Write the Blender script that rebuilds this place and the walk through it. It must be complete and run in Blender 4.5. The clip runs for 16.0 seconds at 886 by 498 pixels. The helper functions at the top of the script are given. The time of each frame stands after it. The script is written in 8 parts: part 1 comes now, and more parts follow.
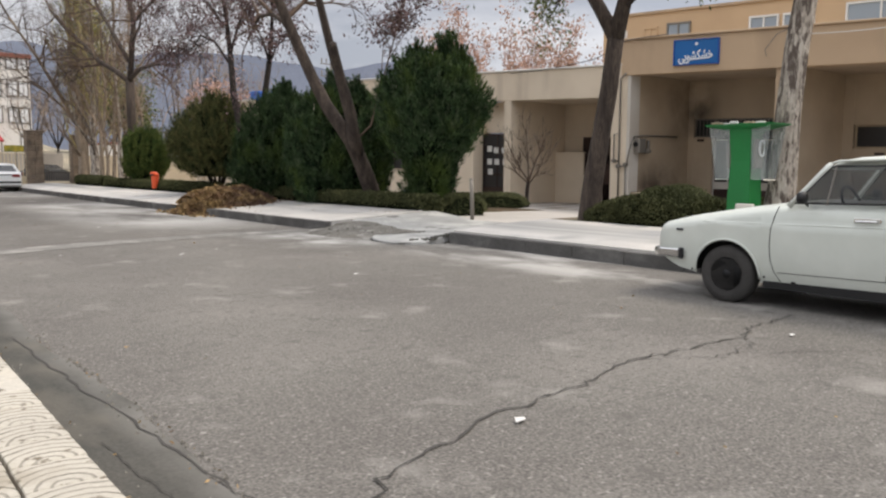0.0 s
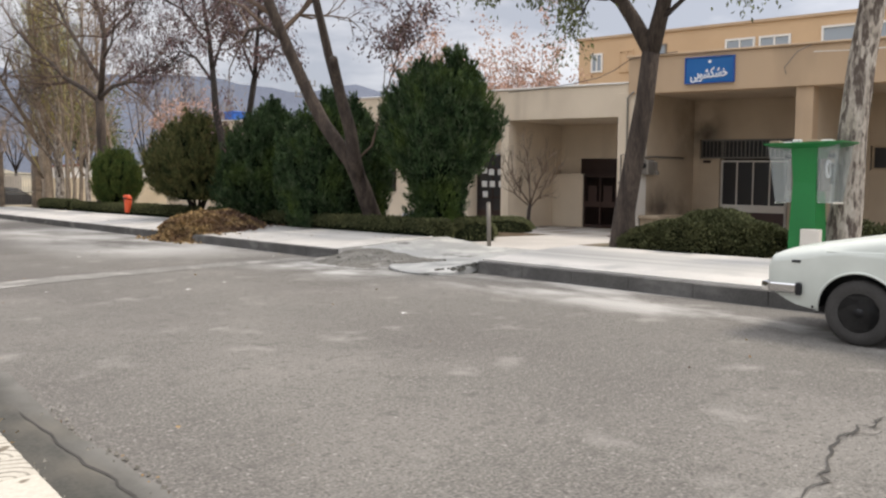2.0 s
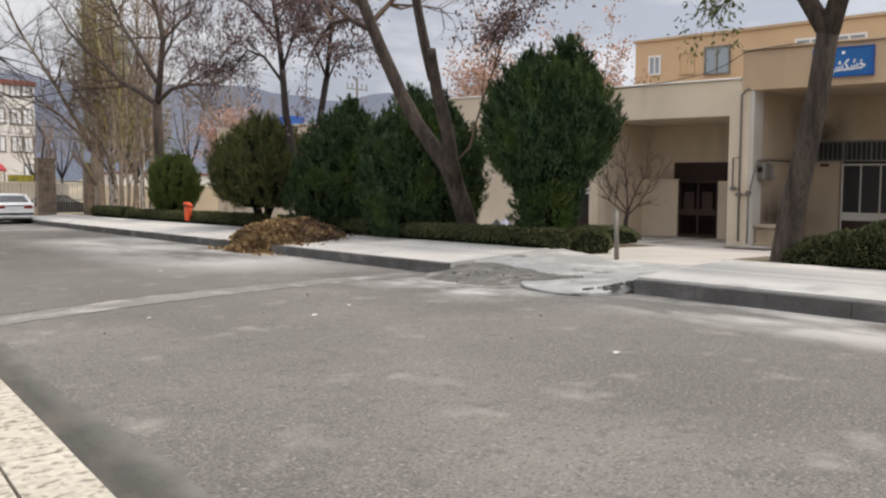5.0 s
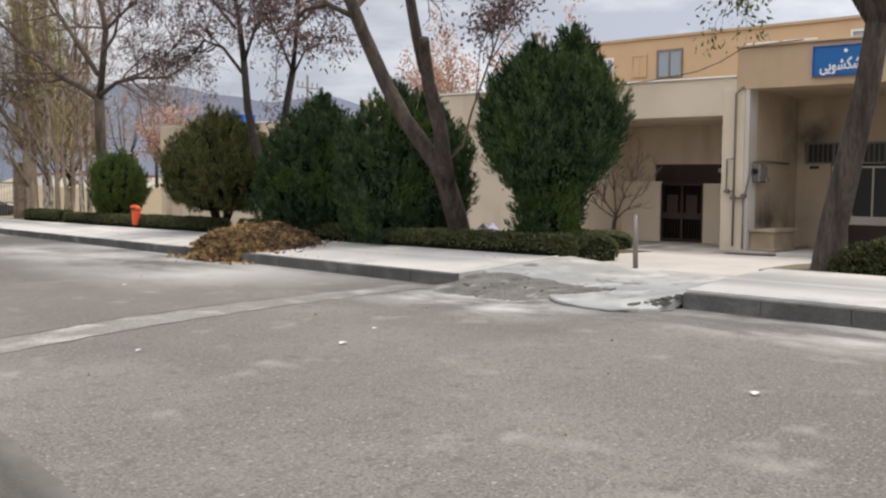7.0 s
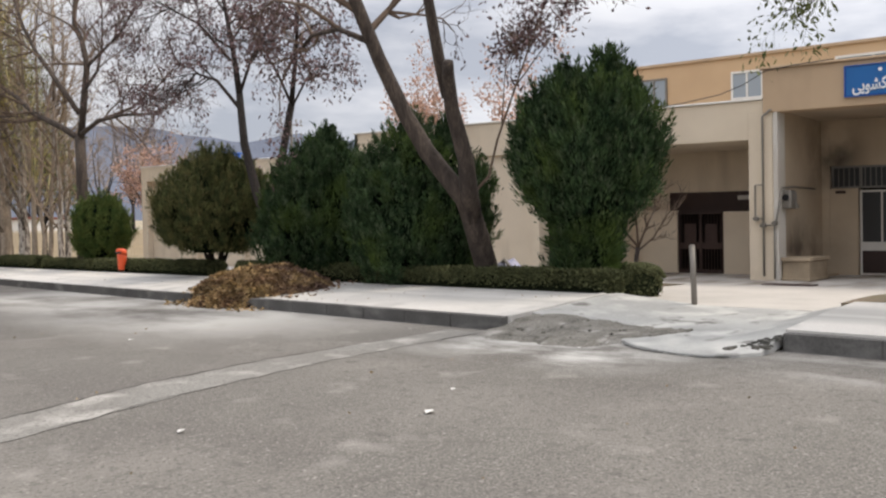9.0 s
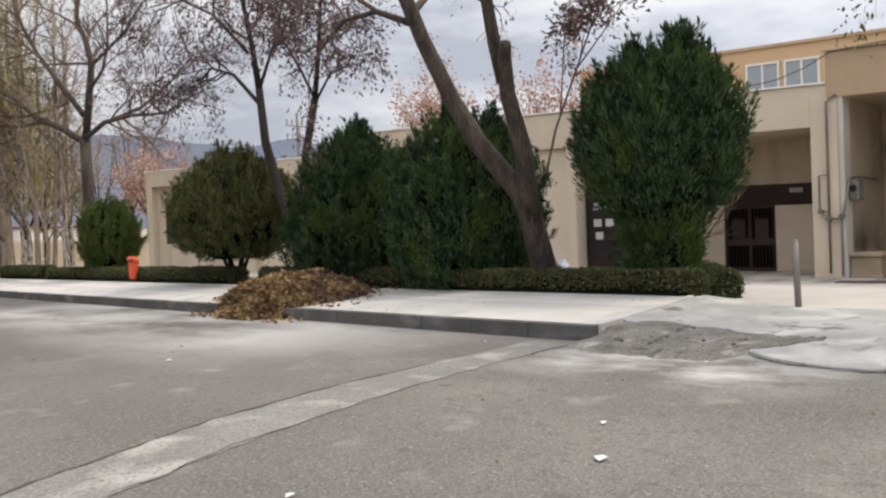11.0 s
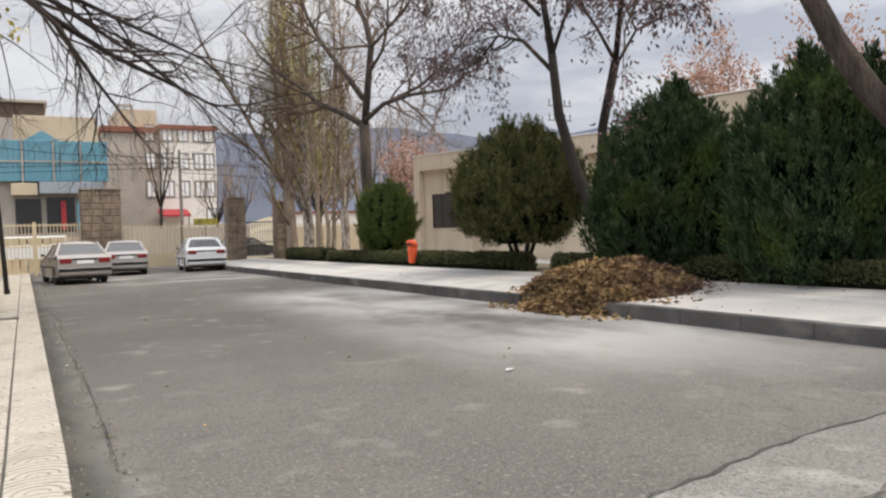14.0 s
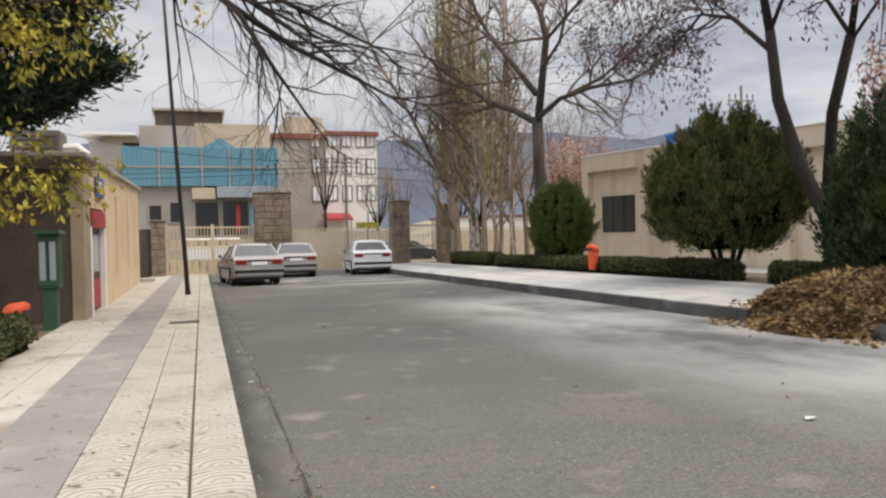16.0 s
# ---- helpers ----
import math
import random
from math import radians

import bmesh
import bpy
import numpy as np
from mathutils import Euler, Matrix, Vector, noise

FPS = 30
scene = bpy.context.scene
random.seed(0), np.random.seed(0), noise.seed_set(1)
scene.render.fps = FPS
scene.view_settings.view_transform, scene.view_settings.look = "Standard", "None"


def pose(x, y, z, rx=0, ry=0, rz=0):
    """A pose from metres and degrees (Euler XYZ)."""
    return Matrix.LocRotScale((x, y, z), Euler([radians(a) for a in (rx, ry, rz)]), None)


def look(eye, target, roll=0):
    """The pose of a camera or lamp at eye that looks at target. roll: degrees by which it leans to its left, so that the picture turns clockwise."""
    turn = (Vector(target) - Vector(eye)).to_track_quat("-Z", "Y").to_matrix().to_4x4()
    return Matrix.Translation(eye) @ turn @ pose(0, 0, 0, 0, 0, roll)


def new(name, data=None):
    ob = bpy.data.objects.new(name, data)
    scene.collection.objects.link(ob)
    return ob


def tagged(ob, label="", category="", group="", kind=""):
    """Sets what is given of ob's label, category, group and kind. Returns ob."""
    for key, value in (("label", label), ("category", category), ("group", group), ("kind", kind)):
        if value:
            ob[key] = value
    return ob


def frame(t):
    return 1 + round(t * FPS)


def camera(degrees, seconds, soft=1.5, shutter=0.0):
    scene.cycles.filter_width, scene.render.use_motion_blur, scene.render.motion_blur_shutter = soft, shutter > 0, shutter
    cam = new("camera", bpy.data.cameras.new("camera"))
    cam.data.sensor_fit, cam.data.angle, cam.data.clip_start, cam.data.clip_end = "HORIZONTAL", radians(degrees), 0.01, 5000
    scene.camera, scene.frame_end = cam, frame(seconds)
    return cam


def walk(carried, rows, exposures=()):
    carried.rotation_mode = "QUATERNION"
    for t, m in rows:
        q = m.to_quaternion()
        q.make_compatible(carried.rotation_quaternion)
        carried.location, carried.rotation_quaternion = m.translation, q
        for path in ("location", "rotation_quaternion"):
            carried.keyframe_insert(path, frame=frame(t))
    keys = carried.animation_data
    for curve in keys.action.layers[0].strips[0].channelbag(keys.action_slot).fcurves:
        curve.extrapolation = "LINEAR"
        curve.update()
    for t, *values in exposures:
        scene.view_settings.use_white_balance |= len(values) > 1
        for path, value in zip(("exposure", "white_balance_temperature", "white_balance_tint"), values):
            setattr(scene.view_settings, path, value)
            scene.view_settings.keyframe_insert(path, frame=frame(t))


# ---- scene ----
cam = camera(59.6, 16.0, soft=2.3)
METRES, EYE, TILT, LEAN, TURN = 13.9, 1.40, -0.7, 1.7, -39.3
ROWS = [
    (0.0, 0.0, 0.0, 0.0, 0.18, -5.35, -1.97),
    (0.5, -0.0201, 0.0258, -0.0022, -1.28, -6.18, -2.01),
    (1.0, -0.0408, 0.0482, -0.0013, -2.5, -6.07, -2.05),
    (1.5, -0.059, 0.074, -0.0014, -3.01, -5.09, -2.01),
    (2.0, -0.0791, 0.0957, -0.0011, -2.56, -3.62, -1.86),
    (2.5, -0.0971, 0.1145, 0.0006, -1.05, -2.35, -1.65),
    (3.0, -0.1166, 0.1414, -0.0006, 0.7, -1.95, -1.42),
    (3.5, -0.1354, 0.1611, -0.0019, 2.36, -2.32, -1.24),
    (6.0, -0.2359, 0.2917, -0.0065, -3.14, -3.61, -2.25),
    (6.5, -0.2555, 0.3192, -0.0066, -4.35, -3.3, -2.11),
    (7.0, -0.2719, 0.3441, -0.0066, -4.76, -2.78, -1.85),
    (7.5, -0.2877, 0.3652, -0.0063, -5.18, -2.02, -1.61),
    (8.0, -0.3035, 0.3908, -0.0063, -5.62, -1.16, -1.21),
    (10.5, -0.3837, 0.5205, -0.0071, -7.49, 0.29, 0.15),
    (11.0, -0.3992, 0.5485, -0.008, -6.88, 0.06, 0.62),
    (11.5, -0.4177, 0.5733, -0.0088, -5.57, -0.18, 1.31),
    (12.0, -0.4356, 0.6011, -0.0081, -3.57, -0.24, 1.63),
    (12.5, -0.4533, 0.6311, -0.0085, -0.54, -0.26, 1.46),
    (13.0, -0.4708, 0.6558, -0.0084, 2.99, -0.42, 1.02),
    (13.5, -0.4853, 0.6859, -0.0102, 6.87, -0.56, 0.5),
    (14.0, -0.5003, 0.7136, -0.0104, 10.8, -0.85, 0.08),
    (14.5, -0.5189, 0.7409, -0.0096, 14.47, -1.13, -0.15),
    (15.0, -0.5393, 0.7661, -0.0086, 17.61, -1.23, -0.32),
    (15.5, -0.5597, 0.7843, -0.0113, 19.98, -1.09, -0.42),
    (16.0, -0.5818, 0.8075, -0.0127, 21.94, -0.52, -0.4),
]
walk(cam, [(t, pose(0, 0, EYE, TILT, LEAN, TURN) @ pose(METRES * x, METRES * y, METRES * z, 90 + pitch, roll, yaw)) for t, x, y, z, yaw, pitch, roll in ROWS],
     exposures=[(0.0, 0.20), (1.5, 0.37), (2.5, 0.34), (3.5, 0.20), (6.0, 0.29), (7.0, 0.35), (8.0, 0.31), (13.0, 0.32), (14.5, 0.22), (16.0, 0.13)])

# ---- world, sun ----
world = bpy.data.worlds.new("overcast")
scene.world = world
world.use_nodes = True
wn, wl = world.node_tree.nodes, world.node_tree.links
SUN_EL, SUN_AZ = radians(58), radians(128)
sky = wn.new("ShaderNodeTexSky")
sky.sky_type, sky.sun_disc, sky.sun_elevation, sky.sun_rotation = "NISHITA", False, SUN_EL, SUN_AZ
coord = wn.new("ShaderNodeTexCoord")
stretch = wn.new("ShaderNodeMapping")
stretch.inputs["Scale"].default_value = (1.0, 1.0, 3.2)
clouds = wn.new("ShaderNodeTexNoise")
clouds.inputs["Scale"].default_value, clouds.inputs["Detail"].default_value, clouds.inputs["Roughness"].default_value = 2.6, 7, 0.55
shade = wn.new("ShaderNodeValToRGB")
shade.color_ramp.elements[0].position, shade.color_ramp.elements[0].color = 0.36, (0.485, 0.505, 0.57, 1)
shade.color_ramp.elements[1].position, shade.color_ramp.elements[1].color = 0.64, (0.93, 0.925, 0.92, 1)
middle = shade.color_ramp.elements.new(0.5)
middle.color = (0.80, 0.795, 0.83, 1)
dim = wn.new("ShaderNodeMix")
dim.data_type, dim.blend_type = "RGBA", "MULTIPLY"
dim.inputs[0].default_value = 1.0
dim.inputs[7].default_value = (0.12, 0.12, 0.12, 1)
cover = wn.new("ShaderNodeMix")
cover.data_type = "RGBA"
cover.inputs[0].default_value = 0.9
wl.new(coord.outputs["Generated"], stretch.inputs["Vector"])
wl.new(stretch.outputs["Vector"], clouds.inputs["Vector"])
wl.new(clouds.outputs["Fac"], shade.inputs["Fac"])
wl.new(sky.outputs["Color"], dim.inputs[6])
wl.new(dim.outputs[2], cover.inputs[6])
wl.new(shade.outputs["Color"], cover.inputs[7])
height = wn.new("ShaderNodeSeparateXYZ")
zenith = wn.new("ShaderNodeMapRange")
zenith.inputs["From Min"].default_value, zenith.inputs["From Max"].default_value = 0.25, 0.95
zenith.inputs["To Min"].default_value, zenith.inputs["To Max"].default_value = 1.0, 2.2
bright = wn.new("ShaderNodeMix")
bright.data_type, bright.blend_type = "RGBA", "MULTIPLY"
bright.inputs[0].default_value = 1.0
wl.new(coord.outputs["Generated"], height.inputs["Vector"])
wl.new(height.outputs["Z"], zenith.inputs["Value"])
wl.new(cover.outputs[2], bright.inputs[6])
wl.new(zenith.outputs["Result"], bright.inputs[7])
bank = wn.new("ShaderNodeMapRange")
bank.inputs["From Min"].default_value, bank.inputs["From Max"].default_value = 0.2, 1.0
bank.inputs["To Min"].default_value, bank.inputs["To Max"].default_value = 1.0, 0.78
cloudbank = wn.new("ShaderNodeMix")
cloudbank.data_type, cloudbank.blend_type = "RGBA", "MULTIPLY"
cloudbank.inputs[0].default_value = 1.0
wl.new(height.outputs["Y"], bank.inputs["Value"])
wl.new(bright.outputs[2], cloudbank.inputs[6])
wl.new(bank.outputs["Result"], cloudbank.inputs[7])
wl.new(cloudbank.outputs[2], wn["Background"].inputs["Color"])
wn["Background"].inputs["Strength"].default_value = 1.0
sun_data = bpy.data.lights.new("sun", "SUN")
sun_data.energy, sun_data.angle, sun_data.color = 2.0, radians(20), (1.0, 0.88, 0.72)
sun = new("sun", sun_data)
sun.matrix_world = look((20, -4, 42), (0, 12, 0))

# ---- materials ----


def material(name, colour, rough=0.8, metal=0.0, vary=0.15, scale=6.0, fine=60.0, bump=0.15, second=None, spread=0.5, spec=0.4, island=0.0, relief=0.01, grainwise=1.0):
    """A surface with two scales of variation. second: the colour of stains; spread: how far they reach; island: variation from piece to piece."""
    m = bpy.data.materials.new(name)
    m.use_nodes = True
    n, l = m.node_tree.nodes, m.node_tree.links
    b = n["Principled BSDF"]
    b.inputs["Roughness"].default_value, b.inputs["Metallic"].default_value = rough, metal
    b.inputs["Specular IOR Level"].default_value = spec
    pos = n.new("ShaderNodeNewGeometry")
    big = n.new("ShaderNodeTexNoise")
    big.inputs["Scale"].default_value, big.inputs["Detail"].default_value = scale / 10, 6
    along = n.new("ShaderNodeMapping")
    along.inputs["Scale"].default_value = (1, 1, grainwise)
    small = n.new("ShaderNodeTexNoise")
    small.inputs["Scale"].default_value, small.inputs["Detail"].default_value = fine, 3
    l.new(pos.outputs["Position"], along.inputs["Vector"])
    l.new(along.outputs["Vector"], big.inputs["Vector"])
    l.new(along.outputs["Vector"], small.inputs["Vector"])
    ramp = n.new("ShaderNodeValToRGB")
    c2 = second or [c * (1 - 1.6 * vary) for c in colour]
    ramp.color_ramp.elements[0].position, ramp.color_ramp.elements[0].color = spread - 0.18, (*c2, 1)
    ramp.color_ramp.elements[1].position, ramp.color_ramp.elements[1].color = spread + 0.12, (*colour, 1)
    l.new(big.outputs["Fac"], ramp.inputs["Fac"])
    grain = n.new("ShaderNodeMapRange")
    grain.inputs["From Min"].default_value, grain.inputs["From Max"].default_value = 0.25, 0.75
    grain.inputs["To Min"].default_value, grain.inputs["To Max"].default_value = 1 - vary, 1 + vary
    l.new(small.outputs["Fac"], grain.inputs["Value"])
    mul = n.new("ShaderNodeMix")
    mul.data_type, mul.blend_type = "RGBA", "MULTIPLY"
    mul.inputs[0].default_value = 1.0
    l.new(ramp.outputs["Color"], mul.inputs[6])
    l.new(grain.outputs["Result"], mul.inputs[7])
    last = mul.outputs[2]
    if island:
        rnd = n.new("ShaderNodeMapRange")
        rnd.inputs["To Min"].default_value, rnd.inputs["To Max"].default_value = 1 - island, 1 + island
        l.new(pos.outputs["Random Per Island"], rnd.inputs["Value"])
        mul2 = n.new("ShaderNodeMix")
        mul2.data_type, mul2.blend_type = "RGBA", "MULTIPLY"
        mul2.inputs[0].default_value = 1.0
        l.new(last, mul2.inputs[6])
        l.new(rnd.outputs["Result"], mul2.inputs[7])
        last = mul2.outputs[2]
    l.new(last, b.inputs["Base Color"])
    if bump:
        bp = n.new("ShaderNodeBump")
        bp.inputs["Strength"].default_value, bp.inputs["Distance"].default_value = bump, relief
        l.new(small.outputs["Fac"], bp.inputs["Height"])
        l.new(bp.outputs["Normal"], b.inputs["Normal"])
    return m


def nodes_of(m):
    return m.node_tree.nodes, m.node_tree.links, m.node_tree.nodes["Principled BSDF"]


def overlay(m, colour, scale, low, high, stretch_by=(1, 1, 1), detail=6, span=None, uneven=0.5):
    """Lays a patchy second colour over a material. span: (axis, from, to, soft), once or twice, the stretch of the plan where it lies."""
    n, l, b = nodes_of(m)
    was = b.inputs["Base Color"].links[0].from_socket
    pos = n.new("ShaderNodeNewGeometry")
    mp = n.new("ShaderNodeMapping")
    mp.inputs["Scale"].default_value = stretch_by
    ns = n.new("ShaderNodeTexNoise")
    ns.inputs["Scale"].default_value, ns.inputs["Detail"].default_value, ns.inputs["Roughness"].default_value = scale, detail, uneven
    rg = n.new("ShaderNodeMapRange")
    rg.inputs["From Min"].default_value, rg.inputs["From Max"].default_value = low, high
    l.new(pos.outputs["Position"], mp.inputs["Vector"])
    l.new(mp.outputs["Vector"], ns.inputs["Vector"])
    l.new(ns.outputs["Fac"], rg.inputs["Value"])
    fac = rg.outputs["Result"]
    if span:
        sep = n.new("ShaderNodeSeparateXYZ")
        l.new(pos.outputs["Position"], sep.inputs["Vector"])
        for axis, edge, soft, sign in [e for k in range(0, len(span), 4) for e in ((span[k], span[k + 1], span[k + 3], 1), (span[k], span[k + 2], span[k + 3], -1))]:
            r2 = n.new("ShaderNodeMapRange")
            r2.inputs["From Min"].default_value, r2.inputs["From Max"].default_value = edge - soft * sign, edge + soft * sign
            l.new(sep.outputs[axis], r2.inputs["Value"])
            mm = n.new("ShaderNodeMath")
            mm.operation = "MULTIPLY"
            l.new(fac, mm.inputs[0])
            l.new(r2.outputs["Result"], mm.inputs[1])
            fac = mm.outputs["Value"]
    mix = n.new("ShaderNodeMix")
    mix.data_type = "RGBA"
    mix.inputs[7].default_value = (*colour, 1)
    l.new(fac, mix.inputs[0])
    l.new(was, mix.inputs[6])
    l.new(mix.outputs[2], b.inputs["Base Color"])
    return m


def glass(name, tint, rough=0.05, alpha=1.0):
    m = bpy.data.materials.new(name)
    m.use_nodes = True
    b = m.node_tree.nodes["Principled BSDF"]
    b.inputs["Base Color"].default_value = (*tint, 1)
    b.inputs["Roughness"].default_value = rough
    b.inputs["Alpha"].default_value = alpha
    b.inputs["Specular IOR Level"].default_value = 0.6
    return m


ASPHALT = material("asphalt", (0.163, 0.153, 0.137), 0.92, vary=0.55, scale=5, fine=55, bump=1.0, second=(0.138, 0.127, 0.115), relief=0.02)
overlay(ASPHALT, (0.215, 0.20, 0.18), 0.45, 0.48, 0.75)
overlay(ASPHALT, (0.09, 0.083, 0.075), 30.0, 0.53, 0.70, (1, 1, 1), 3)
overlay(ASPHALT, (0.11, 0.102, 0.092), 7.0, 0.54, 0.74, (1, 1, 1), 6)
overlay(ASPHALT, (0.30, 0.285, 0.26), 26.0, 0.60, 0.75, (1, 1, 1), 2)
overlay(ASPHALT, (0.113, 0.104, 0.094), 0.35, 0.22, 0.60, (1, 1, 1), 6, ("Y", 19.0, 70.0, 4.0))
overlay(ASPHALT, (0.39, 0.38, 0.36), 0.45, 0.37, 0.58, (1.0, 0.55, 1), 8, ("X", 5.4, 9.4, 1.0, "Y", 17.6, 30.5, 1.6), 0.62)
overlay(ASPHALT, (0.50, 0.49, 0.465), 1.1, 0.42, 0.60, (1.0, 0.6, 1), 10, ("X", 6.9, 8.9, 0.5, "Y", 11.8, 14.6, 0.5), 0.62)
overlay(ASPHALT, (0.42, 0.405, 0.38), 0.9, 0.46, 0.62, (1.2, 0.5, 1), 10, ("X", 7.5, 9.4, 0.4, "Y", 4.0, 10.6, 1.0), 0.62)
overlay(ASPHALT, (0.36, 0.35, 0.33), 0.5, 0.44, 0.62, (0.6, 1, 1), 8, ("X", 3.2, 8.8, 0.8, "Y", 38.5, 46.5, 2.0), 0.6)
overlay(ASPHALT, (0.30, 0.285, 0.26), 1.6, 0.60, 0.80, (1, 1, 1), 6)
PATCH = material("asphalt_patch", (0.212, 0.204, 0.188), 0.92, vary=0.45, scale=9, fine=70, bump=0.6, second=(0.175, 0.166, 0.152))
overlay(PATCH, (0.36, 0.345, 0.32), 1.6, 0.52, 0.68, (1, 1, 1), 9)
overlay(PATCH, (0.11, 0.102, 0.092), 30.0, 0.53, 0.70, (1, 1, 1), 3)
CRACK = material("crack_fill", (0.070, 0.065, 0.058), 0.95, vary=0.3)
GUTTER = material("gutter_concrete", (0.076, 0.071, 0.061), 0.9, vary=0.25, scale=12, fine=50, second=(0.05, 0.049, 0.042))
overlay(GUTTER, (0.055, 0.052, 0.045), 1.3, 0.50, 0.66, (1.6, 0.5, 1), 9)
overlay(GUTTER, (0.115, 0.104, 0.085), 2.2, 0.50, 0.70, (1, 0.5, 1), 9)
overlay(GUTTER, (0.150, 0.143, 0.130), 3.0, 0.25, 0.60, (1, 0.6, 1), 8, ("X", 1.24, 1.7, 0.10))
PAVING = material("pale_paving", (0.545, 0.52, 0.485), 0.85, vary=0.10, scale=9, fine=40, bump=0.12, second=(0.47, 0.45, 0.42))
overlay(PAVING, (0.30, 0.295, 0.28), 0.5, 0.36, 0.56, (3.0, 0.16, 1), 7, ("X", 9.95, 11.1, 0.25))
overlay(PAVING, (0.37, 0.36, 0.34), 1.2, 0.54, 0.70, (1, 1, 1), 9)
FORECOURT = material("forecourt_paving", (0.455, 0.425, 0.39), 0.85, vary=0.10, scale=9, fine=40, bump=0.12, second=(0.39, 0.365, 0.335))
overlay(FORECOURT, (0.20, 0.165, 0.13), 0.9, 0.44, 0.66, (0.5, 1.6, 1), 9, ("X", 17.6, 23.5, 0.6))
KERB = material("kerb_concrete", (0.102, 0.098, 0.093), 0.88, vary=0.25, scale=14, fine=45, second=(0.070, 0.067, 0.063))
overlay(KERB, (0.19, 0.183, 0.172), 1.4, 0.54, 0.75, (1, 1, 2.5), 8)
DRIVE = material("drive_concrete", (0.36, 0.36, 0.345), 0.9, vary=0.14, scale=11, fine=40, second=(0.27, 0.27, 0.26))
overlay(DRIVE, (0.46, 0.455, 0.43), 1.7, 0.50, 0.66, (1, 1, 1), 9)
overlay(DRIVE, (0.14, 0.135, 0.125), 2.6, 0.60, 0.70, (1, 1, 1), 9)
RUBBLE = material("broken_concrete", (0.205, 0.193, 0.17), 0.95, vary=0.4, scale=26, fine=30, bump=1.0, second=(0.125, 0.117, 0.10), relief=0.03)
overlay(RUBBLE, (0.33, 0.315, 0.29), 3.0, 0.60, 0.70, (1, 1, 1), 9)
SOIL = material("soil", (0.16, 0.12, 0.085), 0.95, vary=0.25, scale=14, fine=40, bump=0.4, second=(0.10, 0.09, 0.05))
FIELD = material("dry_field", (0.30, 0.25, 0.17), 0.95, vary=0.2, scale=1, fine=8, second=(0.22, 0.19, 0.13))
CREAM = material("cream_render", (0.69, 0.59, 0.46), 0.9, vary=0.06, scale=8, fine=70, bump=0.15, second=(0.62, 0.525, 0.405))
overlay(CREAM, (0.42, 0.345, 0.26), 0.6, 0.54, 0.82, (1.5, 1.5, 0.25), 8)
PORCH = material("tan_render", (0.47, 0.38, 0.28), 0.9, vary=0.07, scale=9, fine=70, bump=0.15, second=(0.41, 0.33, 0.24))
overlay(PORCH, (0.045, 0.038, 0.032), 0.8, 0.36, 0.60, (1, 1, 0.9), 6, ("X", 21.7, 23.0, 0.45, "Y", 14.1, 15.3, 0.4, "Z", 2.7, 4.1, 0.5))
overlay(PORCH, (0.10, 0.075, 0.055), 0.9, 0.40, 0.62, (1, 1, 0.9), 6, ("X", 19.8, 22.4, 0.5, "Y", 14.2, 15.3, 0.4, "Z", 0.2, 1.4, 0.5))
BEAM = material("orange_stone", (0.485, 0.355, 0.235), 0.85, vary=0.07, scale=5, fine=50, second=(0.45, 0.325, 0.215))
overlay(BEAM, (0.30, 0.225, 0.155), 0.5, 0.52, 0.78, (1, 1, 0.4), 8)
OCHRE = material("ochre_render", (0.57, 0.40, 0.245), 0.9, vary=0.05, scale=3, fine=20, second=(0.52, 0.36, 0.22))
WHITE = material("white_paint", (0.52, 0.475, 0.415), 0.6, vary=0.05, second=(0.62, 0.60, 0.56))
DARKMETAL = material("dark_brown_metal", (0.058, 0.034, 0.029), 0.5, 0.2, vary=0.25)
IRON = material("iron_bars", (0.24, 0.225, 0.205), 0.5, 0.3, vary=0.2)
PIPE = material("grey_pipe", (0.22, 0.20, 0.175), 0.5, 0.3, vary=0.15)
SIGNBLUE = material("sign_blue", (0.012, 0.12, 0.36), 0.4, vary=0.05)
SIGNWHITE = material("sign_white", (0.80, 0.82, 0.84), 0.5, vary=0.02)
GREEN = material("kiosk_green", (0.010, 0.155, 0.036), 0.42, vary=0.10, scale=20)
DULLGREEN = material("dull_green_metal", (0.045, 0.10, 0.06), 0.5, 0.2, vary=0.15, scale=25)
ACRYLIC = glass("clear_hood", (0.42, 0.46, 0.45), 0.2, 0.26)
BLACK = material("black_plastic", (0.012, 0.012, 0.013), 0.5, vary=0.1)
PAPER = material("paper", (0.62, 0.61, 0.58), 0.8, vary=0.05)
CARPAINT = material("car_white", (0.61, 0.635, 0.585), 0.28, vary=0.02, scale=12, fine=10, bump=0, second=(0.52, 0.55, 0.50), spec=0.6)
CARSILVER = material("car_silver", (0.40, 0.375, 0.36), 0.35, 0.5, vary=0.03, bump=0)
CARBRONZE = material("car_bronze", (0.36, 0.335, 0.315), 0.35, 0.45, vary=0.03, bump=0)
CARWHITE = material("car_bright_white", (0.74, 0.75, 0.75), 0.3, vary=0.02, bump=0)
TYRE = material("tyre", (0.052, 0.049, 0.046), 0.85, vary=0.2, scale=30)
RIM = material("rim_steel", (0.010, 0.010, 0.011), 0.45, 0.3, vary=0.2)
CHROME = material("chrome", (0.62, 0.62, 0.62), 0.18, 1.0, vary=0.03, bump=0)
CARGLASS = glass("car_glass", (0.01, 0.013, 0.013), 0.04, 0.6)
DARKGLASS = glass("dark_glass", (0.016, 0.016, 0.018), 0.3)
REARGLASS = glass("rear_glass", (0.10, 0.105, 0.11), 0.06)
